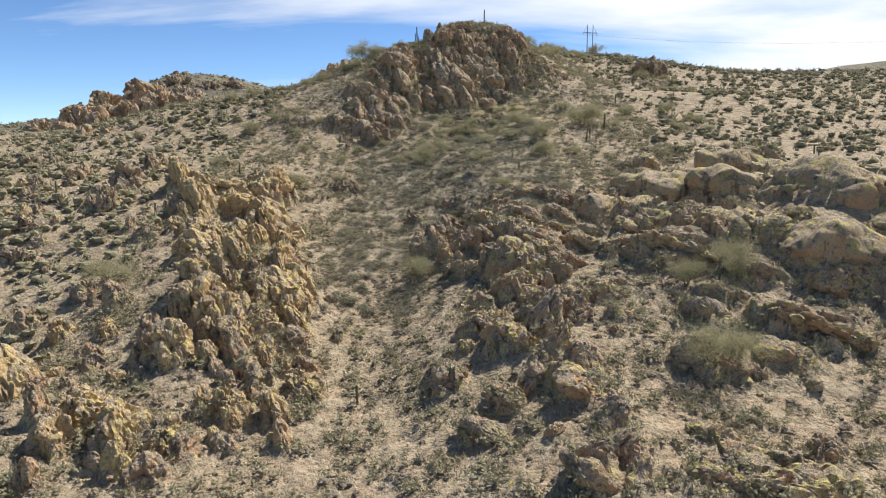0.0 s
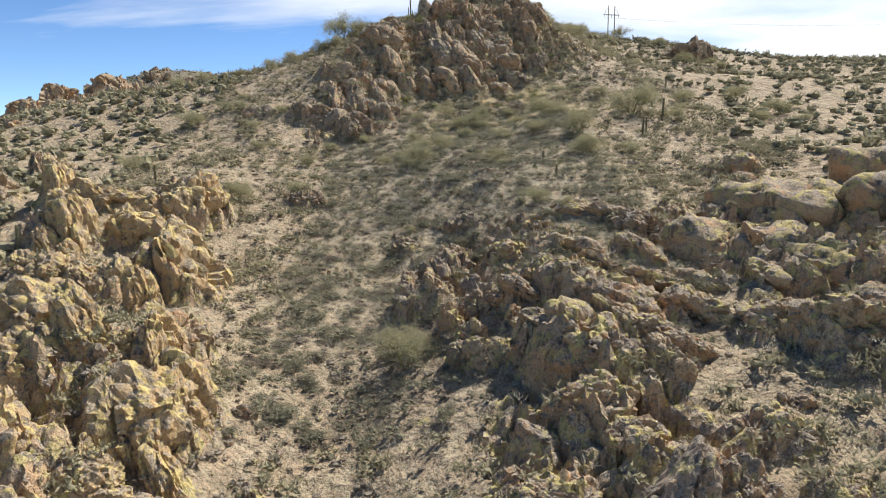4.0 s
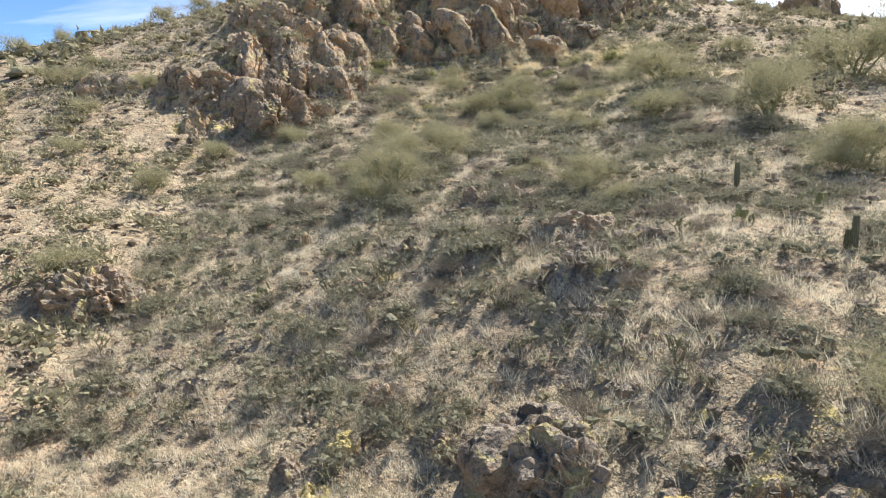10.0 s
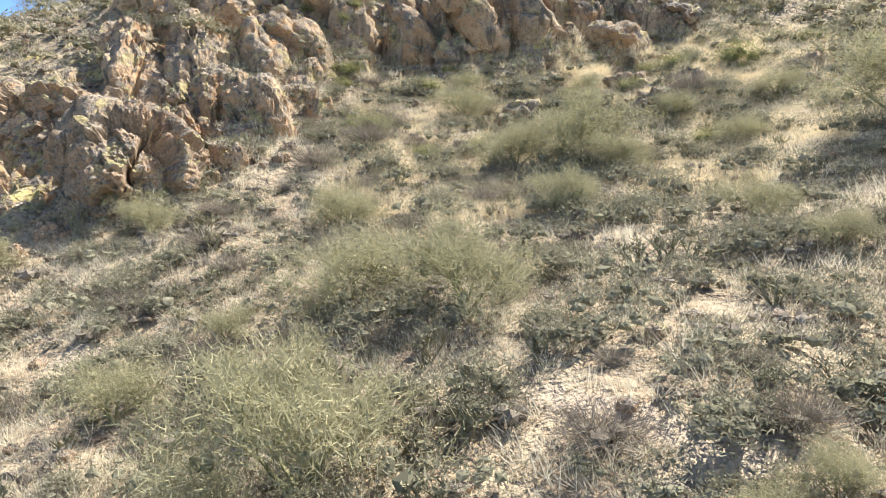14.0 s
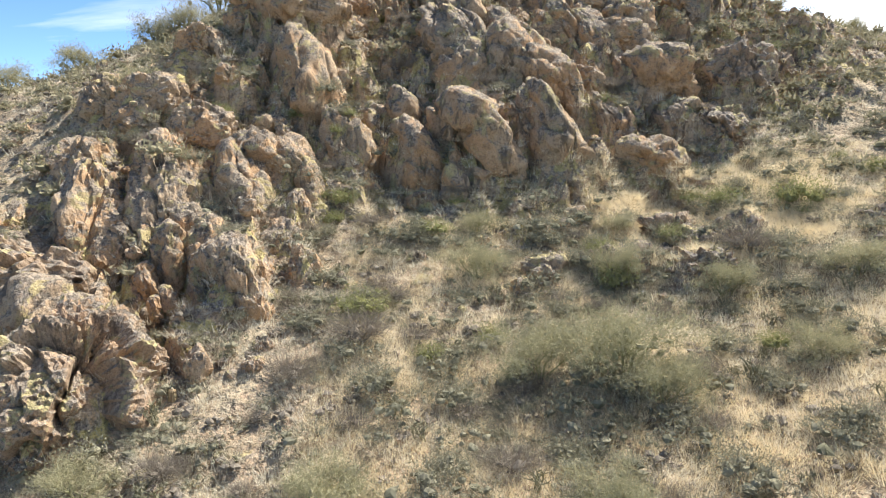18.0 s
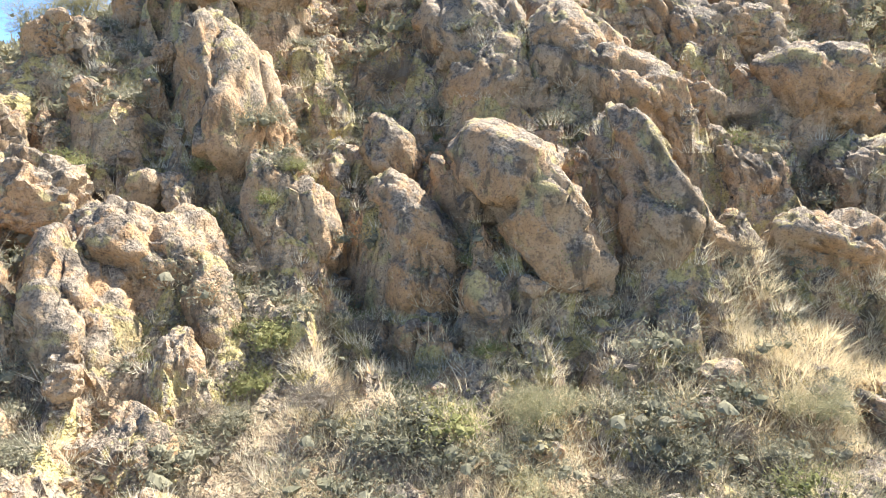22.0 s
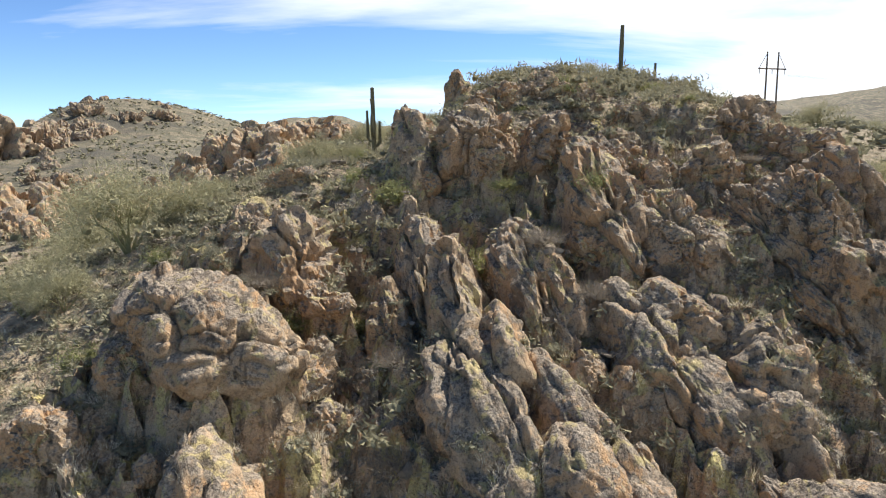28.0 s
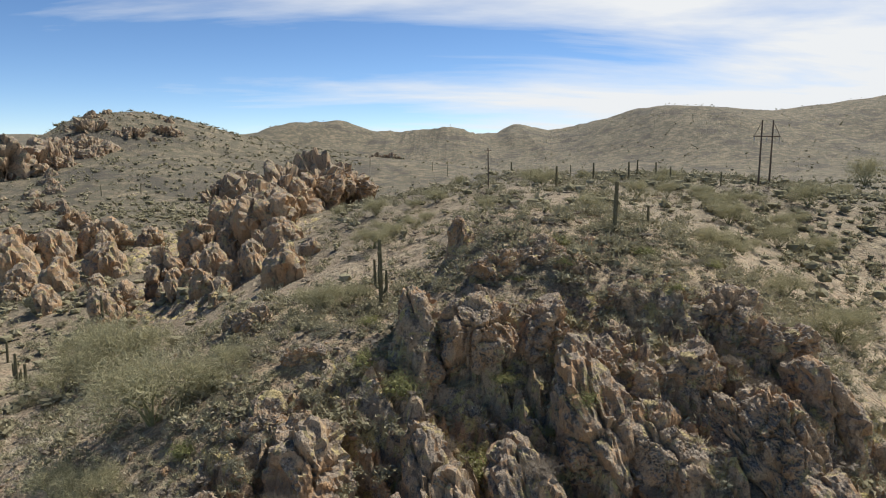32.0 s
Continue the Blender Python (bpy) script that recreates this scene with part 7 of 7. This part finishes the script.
def power_tower(x, y, tall, gap, turn):
    root = new("power_line_tower")
    root.matrix_world = pose(x, y, ground_at(x, y) - 0.3, 0, 0, turn)
    arm_z = tall * 0.76
    for k in (-1, 1):
        part("pole", rod((k * gap / 2, 0, 0), (k * gap / 2, 0, tall), 0.2, 0.13), bark_pole, root)
    part("crossarm", rod((-gap * 1.25, 0, arm_z), (gap * 1.25, 0, arm_z), 0.13, 0.13, 4), bark_pole, root)
    for k in (-1, 1):
        part("brace", rod((k * gap / 2, 0, tall * 0.98), (k * gap * 1.2, 0, arm_z), 0.05, 0.05, 6), bark_pole, root)
    for k in (-1.15, 0, 1.15):
        part("insulator", rod((k * gap, 0, arm_z - 0.1), (k * gap, 0, arm_z - 1.0), 0.09, 0.07, 8), metal_grey, root)
    tagged(root, "two-legged weathered wooden power line tower with crossarm", "power pole")
    m = root.matrix_world.copy()
    for k in (-1.15, 0, 1.15):
        a = m @ Vector((k * gap, 0, arm_z - 1.0))
        bm = bmesh.new()
        for way in (1,):
            last = None
            for j in range(13):
                t = j / 12
                p = a + Vector((way * 150 * t, way * -40 * t, -14 * t * (1 - t) - (6 if way > 0 else 3) * t))
                row = [bm.verts.new(p + Vector((0, 0.012 * math.cos(2.1 * i), 0.012 * math.sin(2.1 * i)))) for i in range(3)]
                if last:
                    for i in range(3):
                        bm.faces.new((last[i], last[(i + 1) % 3], row[(i + 1) % 3], row[i]))
                last = row
        me = bpy.data.meshes.new("power_wire")
        bm.to_mesh(me), bm.free()
        me.materials.append(metal_grey)
        wire = new("power_wire", me)
        tagged(wire, "thin sagging steel power line between towers", "wire", group="power wires")


power_tower(61.5, 300.0, 13.2, 2.5, 14)
palo_verde(-0.2, 148.8, 1.79)
palo_verde(-5.0, 146.0, 1.42)
palo_verde(5.6, 163.0, 2.25)
palo_verde(16.5, 156.3, 2.92)
palo_verde(14.0, 148.1, 1.92)
palo_verde(-4.8, 157.8, 1.41)
palo_verde(-4.5, 140.5, 1.63)
palo_verde(5.0, 139.7, 0.69)
palo_verde(3.7, 139.4, 0.75)
palo_verde(3.7, 155.9, 1.20)
palo_verde(9.8, 148.7, 0.83)
palo_verde(-3.6, 151.7, 2.03)
palo_verde(9.0, 151.8, 1.14)
palo_verde(-7.4, 150.3, 0.82)
palo_verde(0.5, 171.0, 1.49)
palo_verde(13.2, 163.1, 1.24)
palo_verde(11.7, 168.7, 1.38)
palo_verde(7.2, 170.9, 1.21)
palo_verde(17.0, 167.6, 1.33)
palo_verde(19.9, 143.9, 2.37)
palo_verde(30.4, 153.3, 3.78)
palo_verde(9.9, 114.5, 1.43)
palo_verde(18.0, 132.2, 1.53)
palo_verde(25.0, 133.7, 1.59)
palo_verde(-46.3, 169.6, 2.6)
palo_verde(6.6, 135.7, 1.29)
palo_verde(12.3, 109.9, 0.76)
palo_verde(-38.9, 178.4, 1.1)
palo_verde(25.5, 61.3, 3.35)
palo_verde(-3.4, 92.3, 2.29)
palo_verde(31.7, 75.3, 2.49)
palo_verde(26.7, 75.2, 1.86)
palo_verde(-44.5, 90.6, 2.99)
palo_verde(-23.2, 208.5, 4.46)
palo_verde(-45.9, 244.9, 4.83)
palo_verde(-27.3, 203.1, 2.09)
palo_verde(-24.0, 201.5, 1.85)
palo_verde(-46.4, 238.2, 3.82)
palo_verde(-18.3, 211.8, 1.44)
palo_verde(-7.5, 201.0, 0.98)
palo_verde(38.3, 258.9, 2.81)
palo_verde(58.9, 277.3, 2.85)
palo_verde(140.2, 397.5, 5.75)
palo_verde(15.1, 283.5, 2.49)
palo_verde(27.0, 235.9, 1.85)
palo_verde(-38.7, 238.7, 4.94)
palo_verde(-13.6, 221.8, 2.03)
palo_verde(-10.8, 223.4, 1.82)
palo_verde(33.8, 222.0, 3.06)
palo_verde(23.3, 210.3, 1.25)
palo_verde(47.3, 262.7, 2.08)
palo_verde(42.8, 282.9, 1.98)
palo_verde(34.9, 243.8, 1.36)
palo_verde(36.5, 281.6, 1.96)
leafy_shrub(-4.7, 188.0, 0.90)
leafy_shrub(-7.5, 187.8, 0.90)
leafy_shrub(-12.4, 183.3, 0.91)
leafy_shrub(-10.6, 183.4, 0.75)
leafy_shrub(-10.2, 182.1, 0.71)
leafy_shrub(-7.0, 177.8, 0.95)
leafy_shrub(4.5, 187.0, 0.76)
leafy_shrub(9.4, 184.3, 0.78)
leafy_shrub(4.2, 185.6, 0.54)
leafy_shrub(4.6, 178.0, 1.08)
leafy_shrub(-0.9, 179.7, 0.42)
leafy_shrub(-16.1, 186.5, 0.66)
leafy_shrub(-1.8, 186.6, 0.48)
leafy_shrub(7.6, 193.0, 0.82)
leafy_shrub(-1.7, 174.5, 1.18)
leafy_shrub(-4.8, 167.9, 1.36)
leafy_shrub(12.0, 164.4, 0.87)
leafy_shrub(1.0, 166.6, 0.83)
leafy_shrub(14.1, 175.6, 1.36)
leafy_shrub(17.6, 174.4, 1.46)
leafy_shrub(7.1, 170.5, 1.07)
leafy_shrub(-0.2, 202.0, 1.84)
leafy_shrub(-7.6, 208.2, 1.33)
leafy_shrub(-5.1, 205.2, 1.43)
leafy_shrub(6.2, 200.9, 1.14)
leafy_shrub(4.0, 199.2, 1.09)
leafy_shrub(-20.2, 195.9, 1.31)
dry_shrub(-3.6, 178.8, 1.14)
dry_shrub(3.7, 180.0, 0.85)
dry_shrub(-13.4, 185.3, 1.08)
dry_shrub(-3.7, 190.1, 1.62)
dry_shrub(-4.1, 193.3, 1.32)
dry_shrub(3.1, 181.1, 0.52)
dry_shrub(3.9, 178.4, 0.78)
dry_shrub(10.4, 186.3, 1.31)
dry_shrub(6.5, 178.5, 0.72)
dry_shrub(2.6, 186.6, 0.56)
dry_shrub(1.6, 177.8, 0.57)
dry_shrub(-1.7, 177.7, 0.57)
dry_shrub(-4.6, 165.8, 1.62)
dry_shrub(-7.0, 163.8, 1.29)
dry_shrub(13.8, 171.4, 1.77)
dry_shrub(-18.1, 179.6, 1.67)
dry_shrub(-20.2, 174.4, 1.49)
dry_shrub(-20.3, 191.3, 1.26)
dry_shrub(-2.3, 166.3, 0.94)
dry_shrub(-24.3, 182.0, 1.41)
dry_shrub(-11.4, 197.0, 1.34)
dry_shrub(-8.3, 194.1, 1.52)
dry_shrub(-7.1, 198.4, 1.70)
dry_shrub(-4.9, 201.3, 1.16)
dry_shrub(-2.2, 201.6, 1.16)
dry_shrub(5.3, 195.8, 1.30)
dry_shrub(9.9, 197.8, 0.91)
dry_shrub(14.7, 201.0, 1.30)
dry_shrub(11.9, 196.5, 1.32)
dry_shrub(6.3, 197.9, 1.21)
dry_shrub(3.1, 197.1, 1.34)
dry_shrub(3.0, 111.3, 1.20)
dry_shrub(-1.8, 114.4, 0.95)
dry_shrub(7.6, 110.3, 0.69)
dry_shrub(4.3, 112.6, 0.87)
dry_shrub(-11.5, 153.4, 1.28)
dry_shrub(-8.7, 155.2, 0.98)
dry_shrub(1.1, 158.9, 1.24)
dry_shrub(-2.0, 156.7, 0.87)
dry_shrub(-0.1, 162.1, 0.97)
saguaro(34.1, 149.7, 3.47)
saguaro(29.0, 142.4, 2.64)
saguaro(13.0, 131.8, 1.42)
saguaro(13.3, 122.9, 1.32)
saguaro(13.3, 123.3, 0.68)
saguaro(42.6, 175.5, 2.57)
saguaro(-38.6, 133.1, 2.77)
saguaro(29.8, 143.4, 2.27)
saguaro(-45.2, 109.1, 3.26)
saguaro(64.9, 123.0, 2.77)
saguaro(-43.9, 110.4, 3.33)
saguaro(-68.1, 122.7, 2.99)
saguaro(-8.5, 65.3, 2.10)
saguaro(65.7, 122.9, 1.98)
saguaro(17.1, 226.2, 2.14)
saguaro(16.2, 275.1, 4.17)
saguaro(43.8, 312.7, 4.18)
saguaro(30.1, 312.2, 3.92)
saguaro(37.7, 312.0, 3.92)
saguaro(44.5, 330.3, 4.11)
saguaro(-0.3, 582.1, 9.53)
saguaro(-10.0, 612.1, 5.83)
saguaro(14.5, 335.2, 3.39)
saguaro(45.2, 307.6, 2.85)
saguaro(51.3, 295.8, 2.74)
saguaro(15.8, 305.8, 2.35)
saguaro(-50.5, 615.7, 7.34)
saguaro(30.6, 342.4, 2.64)
saguaro(-146.7, 454.1, 4.77)
saguaro(-132.8, 460.6, 4.87)
saguaro(12.8, 221.4, 4.48)
saguaro(-7.7, 220.8, 6.47, 3)
saguaro(-54.3, 264.5, 5.47, 3)
saguaro(-55.8, 244.6, 4.84, 2)
saguaro(-53.8, 243.4, 3.51, 2)
saguaro(-65.0, 257.4, 3.26)
utility_pole(5.7, 285.0, 7.8)
barrel_cactus(1.9, 187.8, 0.26)
barrel_cactus(-2.1, 181.9, 0.19)
barrel_cactus(11.2, 184.7, 0.21)
barrel_cactus(-13.8, 182.4, 0.21)
barrel_cactus(5.7, 186.1, 0.31)
barrel_cactus(6.6, 203.3, 0.51)
barrel_cactus(-2.3, 202.6, 0.27)
barrel_cactus(-1.4, 201.6, 0.27)
barrel_cactus(1.4, 196.1, 0.32)
barrel_cactus(11.8, 201.8, 0.23)
barrel_cactus(10.8, 210.5, 0.24)
barrel_cactus(4.6, 208.6, 0.23)
barrel_cactus(5.2, 200.4, 0.16)
barrel_cactus(-14.6, 175.9, 0.21)
barrel_cactus(-14.4, 181.6, 0.21)
barrel_cactus(-18.4, 167.9, 0.27)
barrel_cactus(-4.0, 170.2, 0.18)
barrel_cactus(-11.6, 163.3, 0.17)
barrel_cactus(-4.6, 170.1, 0.16)
barrel_cactus(-9.3, 179.8, 0.20)
barrel_cactus(1.8, 153.0, 0.14)
barrel_cactus(2.2, 152.6, 0.13)
barrel_cactus(-8.9, 139.5, 0.18)
barrel_cactus(-13.1, 112.7, 0.22)
barrel_cactus(-12.6, 113.2, 0.22)
barrel_cactus(-10.2, 113.1, 0.26)
barrel_cactus(-3.7, 114.9, 0.23)
barrel_cactus(-0.8, 111.3, 0.21)
barrel_cactus(-0.3, 112.0, 0.22)
barrel_cactus(0.5, 103.2, 0.18)
barrel_cactus(2.0, 112.2, 0.22)
barrel_cactus(-11.9, 114.3, 0.20)
barrel_cactus(1.0, 131.8, 0.18)
barrel_cactus(-3.7, 128.8, 0.21)
barrel_cactus(-8.1, 137.9, 0.24)
barrel_cactus(1.4, 196.7, 0.27)
barrel_cactus(4.6, 201.1, 0.21)
barrel_cactus(-14.9, 181.4, 0.21)
dry_shrub(1.4, 138.5, 0.90)
creosote(2.6, 138.6, 0.90)
dry_shrub(3.3, 137.4, 1.00)
creosote(4.3, 137.8, 1.00)
dry_shrub(1.7, 136.7, 0.80)
creosote(0.4, 137.8, 0.80)
dry_shrub(4.5, 136.0, 0.90)
creosote(5.5, 136.4, 0.80)
creosote(-4.0, 140.3, 0.80)
dry_shrub(-2.7, 138.5, 0.70)
creosote(2.6, 136.1, 0.90)
creosote(5.8, 135.1, 0.90)
palo_verde(7.3, 136.3, 1.30)
creosote(5.5, 133.4, 1.00)
creosote(6.5, 132.2, 1.00)
dry_shrub(4.1, 134.4, 0.90)
dry_shrub(4.3, 131.6, 0.90)
dry_shrub(2.2, 132.2, 0.90)
dry_shrub(-1.2, 135.3, 0.80)
creosote(0.4, 131.6, 0.80)
palo_verde(8.0, 133.4, 1.00)
dry_shrub(-3.4, 138.4, 0.80)
creosote(-6.6, 139.0, 0.70)
palo_verde(6.9, 161.7, 1.50)
creosote(4.4, 168.5, 0.80)
leafy_shrub(-1.7, 165.2, 0.80)
creosote(11.5, 167.2, 0.80)
creosote(13.8, 165.0, 0.90)
dry_shrub(11.0, 163.3, 0.70)
dry_shrub(2.0, 163.3, 0.90)
dry_shrub(-4.5, 161.4, 0.90)
leafy_shrub(6.7, 172.4, 0.80)
leafy_shrub(-2.9, 176.6, 0.80)
leafy_shrub(-6.9, 177.5, 0.70)
palo_verde(0.7, 174.8, 1.00)
palo_verde(8.2, 175.0, 0.90)

# ---- the rest of the scrub ----
field = Field(3)
rs = np.random.default_rng(77)


def sized(p, lo, hi, power=1.6):
    return np.concatenate([p, (lo + (hi - lo) * rs.uniform(0, 1, len(p)) ** power)[:, None]], 1)


for x, y, z, s in sized(field.scatter(620, -17, 20, 84, 196, 0.3, 0.8, 3), 0.5, 1.3)[:300]:
    creosote(x, y, s)
for x, y, z, s in sized(field.scatter(500, -17, 20, 84, 205, 0.5, 0.7, 9), 0.45, 1.1)[:290]:
    dry_shrub(x, y, s)
for x, y, z, s in sized(field.scatter(330, -20, 24, 118, 172, 0.1, 0.8, 15), 0.6, 1.15)[:170]:
    cholla(x, y, s)
for x, y, z, s in sized(field.scatter(70, -22, 28, 172, 224, 1.0), 0.5, 1.1):
    leafy_shrub(x, y, s)
for x, y, z, s in sized(field.scatter(90, -22, 28, 172, 224, 1.0), 0.5, 1.1):
    creosote(x, y, s)
for x, y, z, s in sized(field.scatter(150, -50, 60, 130, 330, 0.1, 0.6, 25, widen=0.8), 1.2, 2.3)[:85]:
    palo_verde(x, y, s)

bush_low = [weld(bush_shape(60 + k, 1.0, 0.85, 70, 0.27, 1, lumps=4, slim=0.38, fill=0.17)) for k in range(6)]
dry_low = [weld(twiggy_shape(70 + k, 1.0, 0.75, 60, 1, 0.02, 0.03)) for k in range(5)]
fine_low = [bush_shape(75 + k, 1.0, 0.8, 330, 0.12, 1, lumps=5, slim=0.3, fill=0.16)[1] for k in range(4)]
far_low = [bush_shape(80 + k, 1.0, 0.8, 8, 0.5, 1, lumps=2, fill=0.40, level=1)[1] for k in range(4)]
tufts = [tuft_shape(90 + k, 0.9, 0.42, 16, 0.026) for k in range(6)]
bluff_tufts = [tuft_shape(101 + k, 0.8, 0.5, 46, 0.011) for k in range(4)]
fine_tufts = [tuft_shape(96 + k, 0.8, 0.45, 30, 0.015) for k in range(5)]


def on_lane(p):
    """True on the middle of the slope, which the camera passes nearest."""
    return (np.abs(p[:, 0] - 1.5) < 17.5) & (p[:, 1] > 84) & (p[:, 1] < 190)


def off_trail(p):
    return p[trail(p[:, 0], p[:, 1]) < 0.3]


def scrub(name, shapes, material, seed, label, *fields, lo=0.4, hi=1.2, power=1.6, where=None):
    p = off_trail(sized(np.concatenate(fields), lo, hi, power))
    if where is not None:
        p = p[where(p)]
    tagged(new(name, spread_mesh(name, shapes, p, material, seed)), label, "grass" if "grass" in name else "scrub", kind="stuff")


scrub("olive_scrub", bush_low, leaf_pale, 1, "low olive desert scrub covering the hillside",
      field.scatter(8500, -46, 46, 44, 232, 0.3, 0.5, 3, 0.12), field.scatter(420, -20, 26, 176, 222, 1.0), field.scatter(3200, -90, 70, 200, 350, 0.2, 0.5, 3),
      lo=0.45, hi=1.7, power=1.5, where=lambda p: ~on_lane(p))
scrub("grey_scrub", dry_low, twig_grey, 2, "grey-brown dry scrub covering the hillside",
      field.scatter(5200, -46, 46, 44, 232, 0.5, 0.4, 9, 0.12), field.scatter(450, -20, 26, 176, 222, 1.0), field.scatter(1000, -60, 70, 215, 340, 0.3, 0.5, 9),
      lo=0.4, hi=1.3, where=lambda p: ~on_lane(p))
scrub("soft_olive_scrub", fine_low, leaf_olive, 6, "soft olive and grey-green low brush between grass",
      field.scatter(3300, -17, 20, 84, 190, 0.3, 0.5, 3, 0.15), lo=0.45, hi=1.5)
scrub("brown_brush", dry_low, twig_grey, 7, "brown leafless low brush between grass tufts",
      field.scatter(4600, -17, 20, 84, 205, 0.5, 0.5, 9, 0.15), lo=0.3, hi=0.95)
scrub("distant_scrub", far_low, leaf_pale, 3, "scattered olive bushes over distant slopes",
      field.scatter(2600, -105, -42, 50, 235, 0.3, 0.3, 3), field.scatter(4500, 38, 170, 110, 360, 0.3, 0.3, 3), field.scatter(5500, -120, 150, 60, 460, 0.3, 0.5, 3, 0.06, 1.0), field.scatter(4000, -300, 420, 420, 1150, 0.4, 0.7, 3, 0.02, 1.2),
      field.scatter(3000, -130, -40, 190, 400, 0.3, 0.4, 3), field.scatter(4000, -330, -60, 380, 720, 0.4, 0.4, 3),
      lo=0.8, hi=2.2, where=lambda p: (np.abs(p[:, 0]) > 44) | (p[:, 1] > 230))
scrub("straw_grass", tufts, straw, 4, "dry straw-coloured grass tufts",
      field.scatter(26000, -40, 40, 48, 235, 0.4, 0.7, 33, 0.2), field.scatter(7000, -45, 60, 212, 345, 0.5, 0.5, 33, 0.1), lo=0.6, hi=1.35, where=lambda p: ~on_lane(p) & ~((np.abs(p[:, 0]) < 20) & (p[:, 1] > 150)))
scrub("pale_grass", fine_tufts, straw, 8, "fine pale dry grass between the shrubs",
      field.scatter(31000, -18, 22, 96, 192, 0.4, 0.6, 35, 0.25), lo=0.6, hi=1.4)
scrub("bluff_brush", fine_low, leaf_olive, 9, "olive brush in the gaps of the bluff", field.scatter(1000, -26, 30, 168, 224, 1.0), lo=0.45, hi=1.1)
scrub("bluff_grass", bluff_tufts, straw_gold, 10, "dry yellow grass in the gaps of the bluff", field.scatter(2400, -26, 30, 172, 224, 1.0, 0.8, 45, 0.3), lo=0.5, hi=1.0)
scrub("golden_grass", fine_tufts, straw_gold, 5, "tall golden dry grass below the bluff",
      field.scatter(9000, -6, 24, 156, 180, 0.5, 0.7, 43, 0.2), field.scatter(2600, 7, 20, 171, 180, 1.0), field.scatter(1200, -20, 24, 174, 222, 0.9, 0.9, 43, 0.2), lo=0.7, hi=1.5)


def prickly_pear(x, y, half):
    """Flat oval pads growing one from another."""
    root = new("prickly_pear")
    root.matrix_world = pose(*on_ground(x, y, 0.03), 0, 0, spin.uniform(0, 360))
    v, f = ball(3)
    for k in range(9):
        w, up = spin.uniform(0, 360), 0.16 + 0.22 * (k // 4)
        pad = new("pad", sheet("pad", v * np.array([0.13, 0.03, 0.18]) * half * 1.6, f, pear_skin))
        pad.parent = root
        pad.matrix_local = pose(half * spin.uniform(-0.7, 0.7), half * spin.uniform(-0.5, 0.5), up * half * 1.5, spin.uniform(-25, 25), spin.uniform(-25, 25), w)
    tagged(root, "low prickly pear cactus with green oval pads", "cactus", group="prickly pears")


for x, y, s in ((13.9, 127.6, 0.9), (11.4, 127.1, 0.6), (-9.5, 133.0, 0.7)):
    prickly_pear(x, y, s)

# ---- loose stones ----
def stone_shape(seed):
    v, f = ball(1)
    q = v * np.array([1.0, 0.8, 0.62])
    return q * (1 + 0.3 * perlin(q * 1.4 + seed * 5.1, seed) + 0.12 * perlin(q * 3.5, seed + 3))[:, None], f


stones = [stone_shape(k) for k in range(6)]
p = sized(np.concatenate([field.scatter(7000, -34, 34, 45, 230, 1.0, 0.9, 53, 0.2), field.scatter(2500, -34, 34, 45, 230, 1.0)]), 0.07, 0.42, 2.5)
tagged(new("loose_stones", spread_mesh("loose_stones", stones, p, rock_dark, 6)), "loose grey-brown stones on the ground", "stones", kind="stuff")
BOULDERS = [[rock_mesh("boulder", 0.6, 0.5, 0.45, m, 300 + k, 3, 1.0) for k in range(5)] for m in (rock_dark, rock_green, rock_tan)]
tries = field.scatter(9000, -36, 36, 48, 225, 1.0)
tries = tries[np.random.default_rng(5).uniform(size=len(tries)) < rockiness(tries[:, 0], tries[:, 1]) * 0.5 + 0.012]
for k, (x, y, z, s) in enumerate(sized(tries, 0.5, 1.4, 2.2)[:290]):
    kind = 2 if y > 165 else 1 if (x > 0 and y < 115) else 0
    ob = new("boulder", spin.choice(BOULDERS[kind]))
    ob.matrix_world = pose(x, y, z, spin.uniform(-30, 10), spin.uniform(-35, 10), spin.uniform(0, 360)) @ Matrix.Diagonal((s, s, s * spin.uniform(0.8, 1.4), 1))
    tagged(ob, ("grey-brown", "lichen-stained tan", "tan orange")[kind] + " weathered boulder half sunk in gravel", "rock", group="boulders among the scrub")
